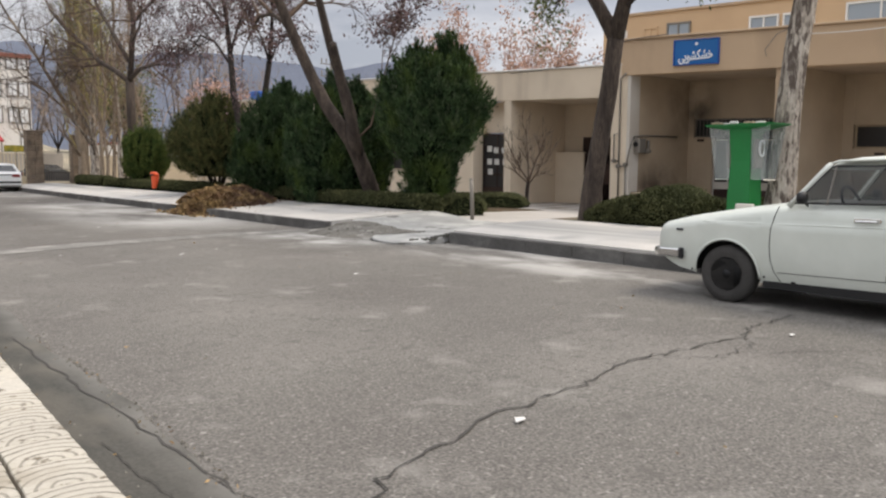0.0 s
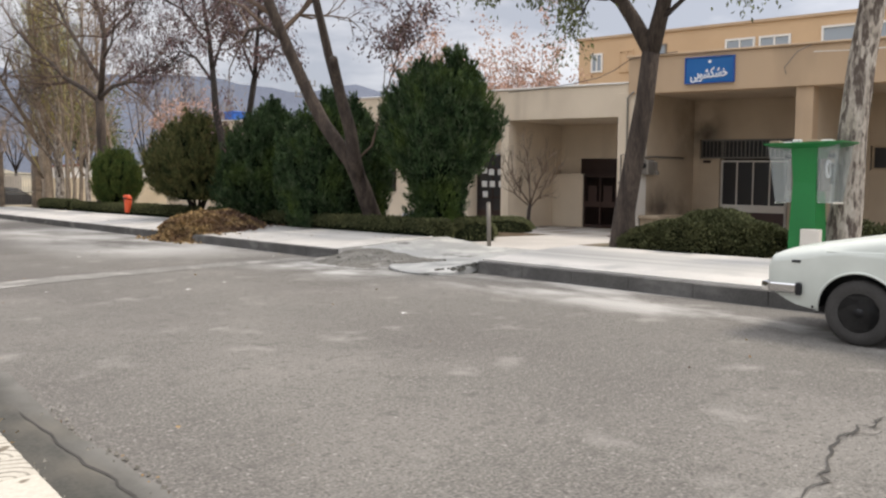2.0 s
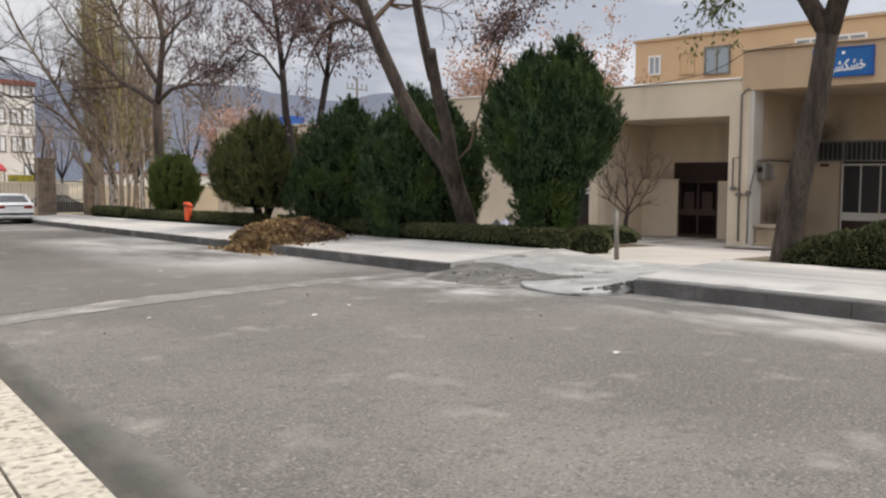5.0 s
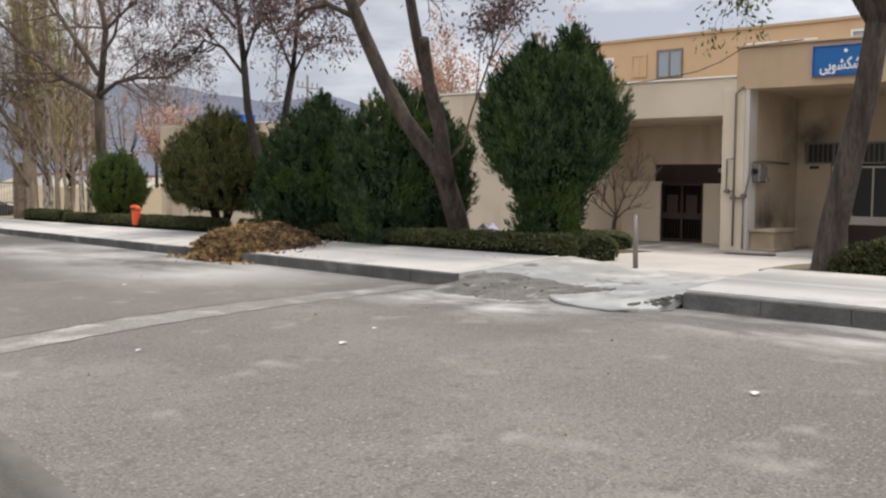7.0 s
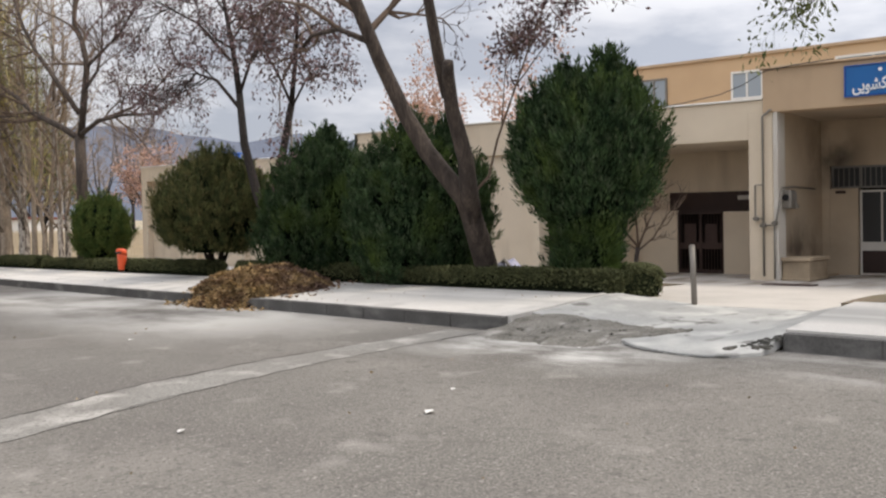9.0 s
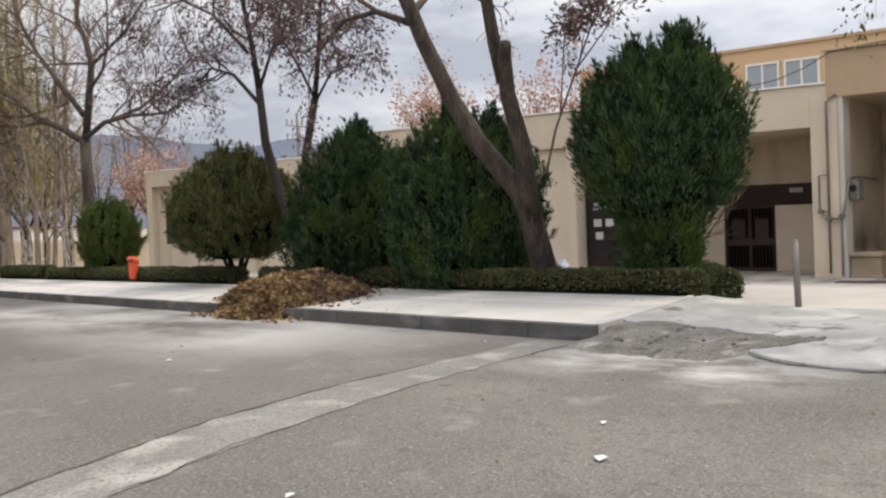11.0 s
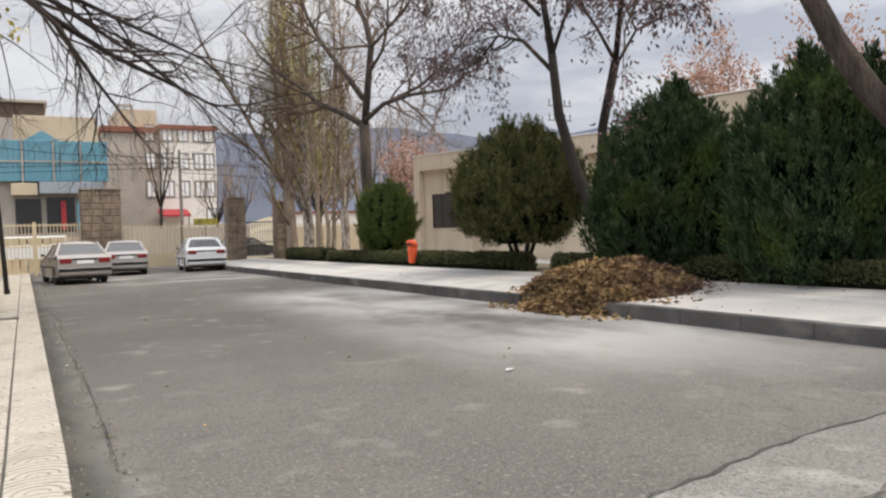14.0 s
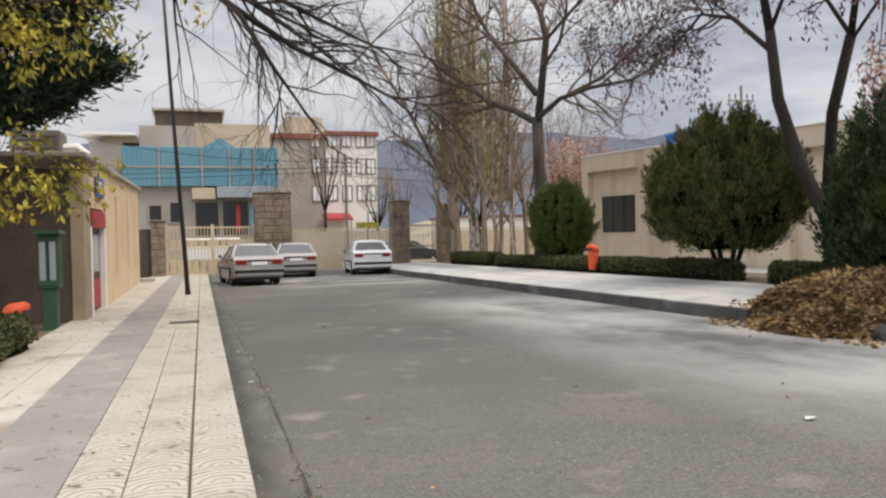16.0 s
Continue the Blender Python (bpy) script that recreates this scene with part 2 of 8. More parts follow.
# near-black, so the darkness indoors is put into the colour
INTERIOR = material("interior_gloom", (0.03, 0.026, 0.024), 1.0, vary=0.2, spec=0.0)
SKYGLASS = glass("sky_glass", (0.28, 0.32, 0.36), 0.12)
SEAT = material("seat_cloth", (0.05, 0.05, 0.055), 0.9, vary=0.2)
REDLAMP = material("red_lamp", (0.20, 0.012, 0.01), 0.3, vary=0.05)
ORANGE = material("orange_plastic", (0.72, 0.10, 0.03), 0.5, vary=0.06)
BARK = material("dark_bark", (0.027, 0.021, 0.018), 0.95, vary=0.4, scale=60, fine=30, bump=1.0, second=(0.018, 0.014, 0.012), relief=0.03, grainwise=0.22)
GREYBARK = material("grey_brown_bark", (0.29, 0.235, 0.18), 0.95, vary=0.35, scale=40, fine=25, bump=0.8, second=(0.14, 0.11, 0.085), relief=0.03, grainwise=0.3)
BROWNBARK = material("brown_bark", (0.072, 0.055, 0.044), 0.95, vary=0.45, scale=60, fine=30, bump=1.0, second=(0.032, 0.024, 0.020), relief=0.04, grainwise=0.22)
TWIG = material("twig_bark", (0.045, 0.034, 0.030), 0.95, vary=0.2)
BROWNTWIG = material("brown_twig", (0.135, 0.095, 0.070), 0.95, vary=0.25)
YELLOWTWIG = material("yellow_twig", (0.50, 0.43, 0.20), 0.95, vary=0.25)
GREYTWIG = material("grey_twig", (0.30, 0.225, 0.16), 0.95, vary=0.2)
PALEBARK = material("pale_bark", (0.42, 0.38, 0.33), 0.9, vary=0.3, scale=36, fine=20, bump=0.6, second=(0.28, 0.24, 0.20), spread=0.49, relief=0.02, grainwise=0.4)
overlay(PALEBARK, (0.085, 0.066, 0.055), 11.0, 0.49, 0.56, (1, 1, 0.28), 6)
overlay(PALEBARK, (0.19, 0.165, 0.14), 26.0, 0.52, 0.64, (1, 1, 0.3), 5)
FIR = material("thuja_green", (0.053, 0.086, 0.038), 0.9, vary=0.3, scale=38, fine=20, bump=0, second=(0.012, 0.025, 0.013), island=0.5, spec=0.03)
overlay(FIR, (0.100, 0.128, 0.076), 6.5, 0.52, 0.70, (1, 1, 0.6), 3)
overlay(FIR, (0.092, 0.132, 0.032), 0.9, 0.50, 0.74, (1, 1, 1), 3)
# near-black colour stands in for the shade deep between the sprays
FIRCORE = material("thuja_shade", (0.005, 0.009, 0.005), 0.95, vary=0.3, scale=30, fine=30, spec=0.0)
OLIVE = material("juniper_olive", (0.105, 0.112, 0.045), 0.9, vary=0.3, scale=38, fine=20, bump=0, second=(0.030, 0.044, 0.020), island=0.45, spec=0.05)
overlay(OLIVE, (0.17, 0.15, 0.065), 6.5, 0.50, 0.66, (1, 1, 0.6), 3)
BRIGHTFIR = material("round_bush_green", (0.105, 0.130, 0.038), 0.9, vary=0.3, scale=38, fine=20, bump=0, second=(0.050, 0.085, 0.026), island=0.4, spec=0.05)
HEDGE = material("hedge_leaf", (0.100, 0.105, 0.050), 0.85, vary=0.25, scale=16, fine=20, bump=0, second=(0.070, 0.078, 0.038), island=0.45, spec=0.08)
# shade behind the hedge leaves, put into the core's colour
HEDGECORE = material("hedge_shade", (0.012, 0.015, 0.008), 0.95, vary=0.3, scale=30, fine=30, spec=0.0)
PURPLE = material("dry_purple_leaf", (0.145, 0.092, 0.092), 0.9, vary=0.25, scale=20, fine=20, bump=0, island=0.5)
GREENLEAF = material("thin_green_leaf", (0.13, 0.15, 0.05), 0.8, vary=0.2, scale=20, fine=20, bump=0, island=0.4)
YELLOWLEAF = material("yellow_leaf", (0.38, 0.30, 0.035), 0.8, vary=0.2, scale=20, fine=20, bump=0, second=(0.13, 0.15, 0.03), island=0.4)
PINKLEAF = material("autumn_leaf", (0.50, 0.32, 0.24), 0.9, vary=0.2, scale=8, fine=20, bump=0, second=(0.34, 0.20, 0.15), island=0.3)
LITTER = material("fallen_leaf", (0.31, 0.215, 0.095), 0.9, vary=0.25, scale=30, fine=25, bump=0, second=(0.17, 0.10, 0.055), island=0.65)
overlay(LITTER, (0.105, 0.062, 0.043), 2.2, 0.36, 0.54, (1, 1, 1), 4, ("X", 9.2, 12.0, 0.5, "Y", 20.0, 22.3, 0.5))
# darker mound colour stands in for shade between the heaped leaves
LITTERCORE = material("leaf_heap_shade", (0.15, 0.10, 0.055), 0.95, vary=0.4, scale=40, fine=30)
STONE = material("gate_stone", (0.30, 0.235, 0.175), 0.9, vary=0.3, scale=22, fine=20, bump=0.6, second=(0.15, 0.12, 0.095), island=0.25, relief=0.02)
GATEPAINT = material("beige_gate", (0.60, 0.505, 0.345), 0.55, 0.1, vary=0.1)
YELLOWWALL = material("yellow_brick_wall", (0.64, 0.50, 0.34), 0.9, vary=0.08, scale=8, fine=40, second=(0.58, 0.42, 0.25))
BROWNWALL = material("brown_brick_wall", (0.10, 0.075, 0.058), 0.9, vary=0.25, scale=14, fine=30, second=(0.07, 0.055, 0.045))
BLUESHEET = material("blue_sheet", (0.115, 0.285, 0.375), 0.5, vary=0.08, scale=2, fine=10, second=(0.15, 0.32, 0.40))
GREYWALL = material("grey_block_wall", (0.41, 0.375, 0.335), 0.9, vary=0.1, scale=3, fine=10, second=(0.31, 0.285, 0.255))
PALEWALL = material("pale_stone_front", (0.76, 0.74, 0.705), 0.9, vary=0.05, scale=2, fine=8)
BEIGEWALL = material("beige_block_wall", (0.52, 0.44, 0.33), 0.9, vary=0.08, scale=3, fine=10)
RED = material("red_board", (0.38, 0.04, 0.05), 0.6, vary=0.08)
FOOTHILL = material("dry_foothill", (0.36, 0.31, 0.23), 1.0, vary=0.2, scale=0.3, fine=0.6, bump=0, second=(0.22, 0.205, 0.165), spec=0.0)
# distance haze is put into this blue-grey colour
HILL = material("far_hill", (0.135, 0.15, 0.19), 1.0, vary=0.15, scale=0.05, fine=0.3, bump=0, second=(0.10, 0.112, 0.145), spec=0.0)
ROOFRED = material("roof_red", (0.24, 0.10, 0.075), 0.9, vary=0.1)
TIMBER = material("weathered_box", (0.38, 0.30, 0.21), 0.85, vary=0.15, scale=20)
PINE = material("pine_needles", (0.034, 0.056, 0.030), 0.85, vary=0.25, scale=14, fine=20, bump=0, island=0.35, spec=0.2)
BLUE = material("blue_tank", (0.02, 0.10, 0.40), 0.5, vary=0.1)

# ---- geometry helpers ----


class Geo:
    """Collects vertices and faces for one mesh."""

    def __init__(self):
        self.v, self.f, self.shift = [], [], 0.0

    def add(self, verts, faces):
        k = len(self.v)
        self.v += [tuple(p) for p in verts]
        self.f += [tuple(i + k for i in q) for q in faces]
        return self

    def box(self, x0, x1, y0, y1, z0, z1, b=0.0):
        x0, x1, y0, y1, z0, z1 = min(x0, x1), max(x0, x1), min(y0, y1), max(y0, y1), min(z0, z1), max(z0, z1)
        b = min(b, 0.45 * min(x1 - x0, y1 - y0, z1 - z0))
        if b <= 0:
            c = [(x, y, z) for z in (z0, z1) for y in (y0, y1) for x in (x0, x1)]
            return self.add(c, [(0, 2, 3, 1), (4, 5, 7, 6), (0, 1, 5, 4), (2, 6, 7, 3), (0, 4, 6, 2), (1, 3, 7, 5)])
        v, idx = [], {}
        for sx in (0, 1):
            for sy in (0, 1):
                for sz in (0, 1):
                    X, Y, Z = (x0, x1)[sx], (y0, y1)[sy], (z0, z1)[sz]
                    ix, iy, iz = X + (b, -b)[sx], Y + (b, -b)[sy], Z + (b, -b)[sz]
                    for a, p in enumerate(((X, iy, iz), (ix, Y, iz), (ix, iy, Z))):
                        idx[sx, sy, sz, a] = len(v)
                        v.append(p)
        f = []
        for a in range(3):
            for s in (0, 1):
                ring = []
                for p, q in ((0, 0), (1, 0), (1, 1), (0, 1)):
                    k = [p, q]
                    k.insert(a, s)
                    ring.append(idx[k[0], k[1], k[2], a])
                f.append(ring)
            for p in (0, 1):
                for q in (0, 1):
                    o = [i for i in range(3) if i != a]
                    e = []
                    for s in (0, 1):
                        k = [0, 0, 0]
                        k[a], k[o[0]], k[o[1]] = s, p, q
                        e.append((idx[k[0], k[1], k[2], o[0]], idx[k[0], k[1], k[2], o[1]]))
                    f.append((e[0][0], e[1][0], e[1][1], e[0][1]))
        for sx in (0, 1):
            for sy in (0, 1):
                for sz in (0, 1):
                    f.append([idx[sx, sy, sz, a] for a in range(3)])
        return self.add(v, f)

    def tube(self, pts, radii, n=8, cap=True):
        pts = [Vector(p) for p in pts]
        rings, side = [], None
        for i, p in enumerate(pts):
            d = (pts[min(i + 1, len(pts) - 1)] - pts[max(i - 1, 0)])
            if d.length < 1e-9:
                d = Vector((0, 0, 1))
            d.normalize()
            if side is None:
                side = d.orthogonal().normalized()
            side = side - d * side.dot(d)
            side = side.normalized() if side.length > 1e-6 else d.orthogonal().normalized()
            up = d.cross(side)
            r = radii[i] if hasattr(radii, "__len__") else radii
            rings.append([p + (side * math.cos(6.28319 * k / n) + up * math.sin(6.28319 * k / n)) * r for k in range(n)])
        v = [q for ring in rings for q in ring]
        f = [(i * n + k, i * n + (k + 1) % n, (i + 1) * n + (k + 1) % n, (i + 1) * n + k) for i in range(len(pts) - 1) for k in range(n)]
        if cap:
            f += [tuple(range(n))[::-1], tuple((len(pts) - 1) * n + k for k in range(n))]
        return self.add(v, f)

    def cyl(self, p, q, r, r2=None, n=12):
        return self.tube([p, q], [r, r if r2 is None else r2], n)

    def lathe(self, c, prof, n=20, axis="z"):
        """prof: (radius, height) pairs round a vertical axis, or along x."""
        v, f = [], []
        for r, hgt in prof:
            for k in range(n):
                a = 6.28319 * k / n
                p = (r * math.cos(a), r * math.sin(a), hgt)
                p = p if axis == "z" else (p[2], p[0], p[1])
                v.append((c[0] + p[0], c[1] + p[1], c[2] + p[2]))
        m = len(prof)
        f = [(i * n + k, i * n + (k + 1) % n, (i + 1) * n + (k + 1) % n, (i + 1) * n + k) for i in range(m - 1) for k in range(n)]
        f += [tuple(range(n))[::-1], tuple((m - 1) * n + k for k in range(n))]
        return self.add(v, f)

    def prism(self, poly, axis, a, b):
        """A polygon, given in the two other axes in order, pushed along an axis from a to b."""
        n = len(poly)

        def at(p, w):
            q = list(p)
            q.insert("xyz".index(axis), w)
            return tuple(q)
        v = [at(p, a) for p in poly] + [at(p, b) for p in poly]
        f = [tuple(range(n))[::-1], tuple(range(n, 2 * n))] + [(i, (i + 1) % n, n + (i + 1) % n, n + i) for i in range(n)]
        return self.add(v, f)

    def loft(self, rings, closed=True):
        n = len(rings[0])
        v = [p for r in rings for p in r]
        f = [(i * n + k, i * n + (k + 1) % n, (i + 1) * n + (k + 1) % n, (i + 1) * n + k) for i in range(len(rings) - 1) for k in range(n)]
        if closed:
            f += [tuple(range(n))[::-1], tuple((len(rings) - 1) * n + k for k in range(n))]
        return self.add(v, f)

    def bend(self, fn):
        self.v = [fn(*p) for p in self.v]
        return self


def world_spot(ob):
    p = Vector((0, 0, 0))
    while ob is not None:
        p += ob.location
        ob = ob.parent
    return p


def mesh_of(name, geo, mat, smooth=False, origin=(0, 0, 0)):
    me = bpy.data.meshes.new(name)
    o = Vector(origin)
    me.from_pydata([tuple(Vector(p) - o) for p in geo.v], [], geo.f)
    bm = bmesh.new()
    bm.from_mesh(me)
    bmesh.ops.recalc_face_normals(bm, faces=bm.faces)
    bm.to_mesh(me)
    bm.free()
    me.materials.append(mat)
    if smooth:
        me.polygons.foreach_set("use_smooth", [True] * len(me.polygons))
    return me


def cards(name, verts, mat, k=4, origin=(0, 0, 0)):
    """Many loose k-sided leaves in one mesh, from an array of n*k corners."""
    verts = np.asarray(verts, dtype=np.float32).reshape(-1, 3) - np.array(origin, dtype=np.float32)
    n = len(verts) // k
    me = bpy.data.meshes.new(name)
    me.vertices.add(n * k)
    me.vertices.foreach_set("co", verts.ravel())
    me.loops.add(n * k)
    me.loops.foreach_set("vertex_index", np.arange(n * k, dtype=np.int32))
    me.polygons.add(n)
    me.polygons.foreach_set("loop_start", np.arange(0, n * k, k, dtype=np.int32))
    me.update(calc_edges=True)
    me.materials.append(mat)
    return me


def thing(name, label, category, at=(0, 0, 0), group="", kind=""):
    ob = new(name)
    ob.empty_display_size = 0.2
    ob.location = at
    return tagged(ob, label, category, group, kind)


def part(name, geo, mat, parent, label="", smooth=False, kind=""):
    me = geo if isinstance(geo, bpy.types.Mesh) else mesh_of(name, geo, mat, smooth, world_spot(parent))
    ob = new(name, me)
    ob.parent = parent
    return tagged(ob, label, kind=kind)


def solid(name, geo, mat, label, category, smooth=False, kind="", group=""):
    return tagged(new(name, mesh_of(name, geo, mat, smooth)), label, category, group, kind)


def leaf_cards(pts, dirs, length, width, rng, twist=True):
    """Kite-shaped leaves: n points, n directions, lengths and widths."""
    pts, dirs = np.asarray(pts, float), np.asarray(dirs, float)
    dirs = dirs / (np.linalg.norm(dirs, axis=1, keepdims=True) + 1e-9)
    rnd = rng.normal(size=pts.shape)
    side = np.cross(dirs, rnd)
    side /= np.linalg.norm(side, axis=1, keepdims=True) + 1e-9
    L = (length * rng.uniform(0.6, 1.3, len(pts)))[:, None]
    W = (width * rng.uniform(0.6, 1.3, len(pts)))[:, None]
    return np.stack([pts, pts + dirs * L * 0.5 + side * W * 0.5, pts + dirs * L, pts + dirs * L * 0.5 - side * W * 0.5], axis=1)

# ---- ground, road, pavements ----


def lerp(x, xs, ys):
    return float(np.interp(x, xs, ys))


def kerb_x(y):
    return lerp(y, (-20, 11, 14.7, 30, 52), (9.10, 9.08, 8.66, 8.56, 8.60))


def grid(name, xs, ys, zf, mat, label, category, skirt=0.0, kind="structure"):
    """A ground sheet over a plan of xs by ys with the height zf(x, y); xs may be a function of y."""
    g = Geo()
    cols = None
    for y in ys:
        row = xs(y) if callable(xs) else xs
        cols = len(row)
        g.v += [(x, y, zf(x, y)) for x in row]
    g.f = [(j * cols + i, j * cols + i + 1, (j + 1) * cols + i + 1, (j + 1) * cols + i) for j in range(len(ys) - 1) for i in range(cols - 1)]
    if skirt:
        edge = [i for i in range(cols)] + [(j + 1) * cols - 1 for j in range(1, len(ys))] + [len(g.v) - 1 - i for i in range(1, cols)] + [j * cols for j in range(len(ys) - 2, 0, -1)]
        k = len(g.v)
        g.v += [(g.v[i][0], g.v[i][1], g.v[i][2] - skirt) for i in edge]
        n = len(edge)
        g.f += [(edge[i], edge[(i + 1) % n], k + (i + 1) % n, k + i) for i in range(n)]
    return solid(name, g, mat, label, category, kind=kind)


def steps(a, b, d):
    return [float(v) for v in np.linspace(a, b, max(2, int(round((b - a) / d)) + 1))]


grid("ground", [-3000, -400, -60, 60, 400, 3000], [-3000, -400, -40, 62, 400, 3000], lambda x, y: -0.06, FIELD, "dry pale open ground reaching the horizon", "ground")
grid("road", lambda y: [1.0, 1.35, 3, 5, 7, kerb_x(y) + 0.15], steps(-14, 62, 2.0), lambda x, y: 0.0, ASPHALT, "worn grey asphalt road with dusty pale patches", "road", 0.05)
grid("street", [-60, -20, 0, 20, 60], [62, 66, 70], lambda x, y: 0.0, ASPHALT, "grey asphalt street beyond the gate", "road", 0.04)


def bed_z(x, y):
    return lerp(x, (8.5, 11.2, 13.4, 15.5, 17.5), (0.185, 0.35, 0.35, 0.25, 0.12))


grid("pavement_1", lambda y: [kerb_x(y) + 0.14, 9.6, 10.4, 11.3], steps(14.72, 52, 1.0), lambda x, y: bed_z(x, y) + 0.004 * noise.noise((x, y, 0)), PAVING, "pale concrete paved footway with grey lengthwise streaks", "pavement", 0.3)
grid("pavement_2", lambda y: [kerb_x(y) + 0.14, 9.8, 10.7, 11.75], steps(-12, 11.02, 1.0), lambda x, y: bed_z(x, y) + 0.004 * noise.noise((x, y, 0)), PAVING, "pale concrete paved footway beside the parked car", "pavement", 0.3)


def drive_z(x, y):
    return lerp(x, (7.9, 8.7, 9.6, 11.7, 14, 19, 26), (0.028, 0.06, 0.10, 0.195, 0.15, 0.09, 0.09))


def drive_top(x, y):
    """The driveway ramps up to the footway at both sides."""
    lift = max(lerp(y, (13.2, 14.68), (0, 1)), lerp(y, (11.04, 11.6), (0.8, 0)))
    return drive_z(x, y) + max(0.0, bed_z(x, y) - 0.012 - drive_z(x, y)) * lift * lerp(x, (8.6, 9.3), (0.0, 1.0))




def drive_front(y):
    """The ragged front edge of the driveway slab, which bulges into the road."""
    return lerp(y, (10.95, 11.2, 11.5, 11.9, 12.3, 12.7, 12.9, 13.1, 13.4, 14.7), (8.70, 8.30, 8.13, 8.17, 8.28, 8.52, 8.80, 9.20, 9.40, 9.30)) + 0.05 * noise.noise((y * 5, 0, 2)) + 0.03 * noise.noise((y * 13, 0, 2))


grid("driveway", lambda y: [drive_front(y), drive_front(y) + 0.03] + [drive_front(y) + (11.72 - drive_front(y)) * s for s in (0.15, 0.3, 0.5, 0.7, 0.85, 1.0)], steps(11.04, 14.7, 0.07), lambda x, y: drive_top(x, y) - (0.012 if x < drive_front(y) + 0.02 else 0) + 0.008 * noise.noise((x * 2, y * 2, 3)) + 0.004 * noise.noise((x * 7, y * 7, 3)), DRIVE, "rough grey concrete driveway crossing the footway", "driveway", 0.12)
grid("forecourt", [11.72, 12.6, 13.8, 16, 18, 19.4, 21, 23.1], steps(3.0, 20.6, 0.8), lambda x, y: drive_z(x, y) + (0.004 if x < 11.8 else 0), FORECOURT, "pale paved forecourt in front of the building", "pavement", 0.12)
grid("planting_bed_1", [11.3, 12, 13, 14.2, 15.6, 17.4], steps(16.2, 50, 1.2), lambda x, y: bed_z(x, y) - 0.02 + 0.03 * noise.noise((x, y, 5)), SOIL, "brown bare soil planting bed under the bushes", "soil", 0.3)
grid("planting_bed_2", [11.3, 11.7, 12.1, 12.5], steps(14.85, 16.2, 0.45), lambda x, y: bed_z(x, y) - 0.02, SOIL, "brown soil corner of the planting bed", "soil", 0.3)
grid("planting_bed_3", [11.75, 12.4, 13.2, 14.0], steps(-8, 11.2, 1.2), lambda x, y: bed_z(x, y) - 0.02 + 0.02 * noise.noise((x, y, 9)), SOIL, "brown soil planting bed around the shrubs", "soil", 0.3)
grid("yard", [17.4, 18.4, 19.6], steps(20.6, 52, 3), lambda x, y: 0.11, PAVING, "pale paving strip along the wall", "pavement", 0.15)
grid("dry_garden", [11.3, 14, 18, 26, 60], steps(50, 60, 3), lambda x, y: 0.28, FIELD, "dry yellow grass behind the fence", "grass", 0.3)

# broken edge of the driveway
rng = np.random.default_rng(4)


def broken_patch(name, label, outer, inner, seed, lift=0.02):
    """A rough sheet of crumbled concrete between two edges, with ragged borders and a thick front lip."""
    g, n, m = Geo(), 44, 9
    for j in range(n + 1):
        s = j / n * (len(outer) - 1)
        k = min(int(s), len(outer) - 2)
        p = [outer[k][c] + (outer[k + 1][c] - outer[k][c]) * (s - k) for c in (0, 1)]
        q = [inner[k][c] + (inner[k + 1][c] - inner[k][c]) * (s - k) for c in (0, 1)]
        e0, e1 = 0.16 * noise.noise((j * 0.33, seed, 0)) + 0.05 * noise.noise((j * 1.1, seed, 4)), 0.22 * noise.noise((j * 0.27, seed, 9)) + 0.06 * noise.noise((j * 0.9, seed, 5))
        for i in range(m + 1):
            u = i / m
            x = p[0] + e0 * (1 - u) + (q[0] + e1 * u - p[0]) * u
            y = min(p[1] + (q[1] - p[1]) * u, 14.66)
            rough = 0.016 * noise.noise((x * 5, y * 5, seed)) + 0.010 * noise.noise((x * 13, y * 13, seed))
            z = max(0.03, drive_top(x, y) + lift) + rough
            g.v.append((x, y, 0.0 if i == 0 else (drive_top(x, y) - 0.01 if i == m else z)))
    g.f = [(j * (m + 1) + i, j * (m + 1) + i + 1, (j + 1) * (m + 1) + i + 1, (j + 1) * (m + 1) + i) for j in range(n) for i in range(m)]
    return solid(name, g, RUBBLE, label, "ramp", kind="structure")


broken_patch("broken_ramp_1", "dark broken concrete ramp at the road edge", [(8.15, 14.72), (7.95, 14.2), (7.95, 13.6), (8.02, 12.95), (8.5, 12.76), (9.0, 12.45), (9.4, 12.25)], [(9.0, 14.66), (9.55, 14.35), (9.66, 13.6), (9.6, 13.0), (9.52, 12.65), (9.5, 12.42), (9.46, 12.25)], 3)
lump = thing("rubble", "loose grey concrete lumps on the broken ramp", "rubble", (8.9, 13.0, 0.05), kind="stuff")
g = Geo()
for i in range(60):
    at_kerb = i < 34
    s = rng.uniform(0.02, 0.055) if at_kerb else rng.uniform(0.008, 0.025)
    y = 11.02 + abs(rng.normal()) * 0.13 if at_kerb else rng.uniform(12.9, 14.5)
    x = rng.uniform(8.50, 9.05) + 0.2 * (11.2 - y) if at_kerb else rng.uniform(8.2, 9.4)
    z = max(0.0, drive_top(x, y) - 0.012) + (0 if at_kerb else 0.03)
    g.add([(x + s * a * rng.uniform(0.6, 1.2), y + s * b * rng.uniform(0.6, 1.2), z + s * c * rng.uniform(0.5, 1)) for a, b, c in ((-1, -1, 0), (1, -1, 0), (1, 1, 0), (-1, 1, 0), (-.6, -.6, 1), (.6, -.6, 1), (.6, .6, 1), (-.6, .6, 1))],
          [(0, 3, 2, 1), (4, 5, 6, 7), (0, 1, 5, 4), (1, 2, 6, 5), (2, 3, 7, 6), (3, 0, 4, 7)])
part("lump", g, GUTTER, lump)

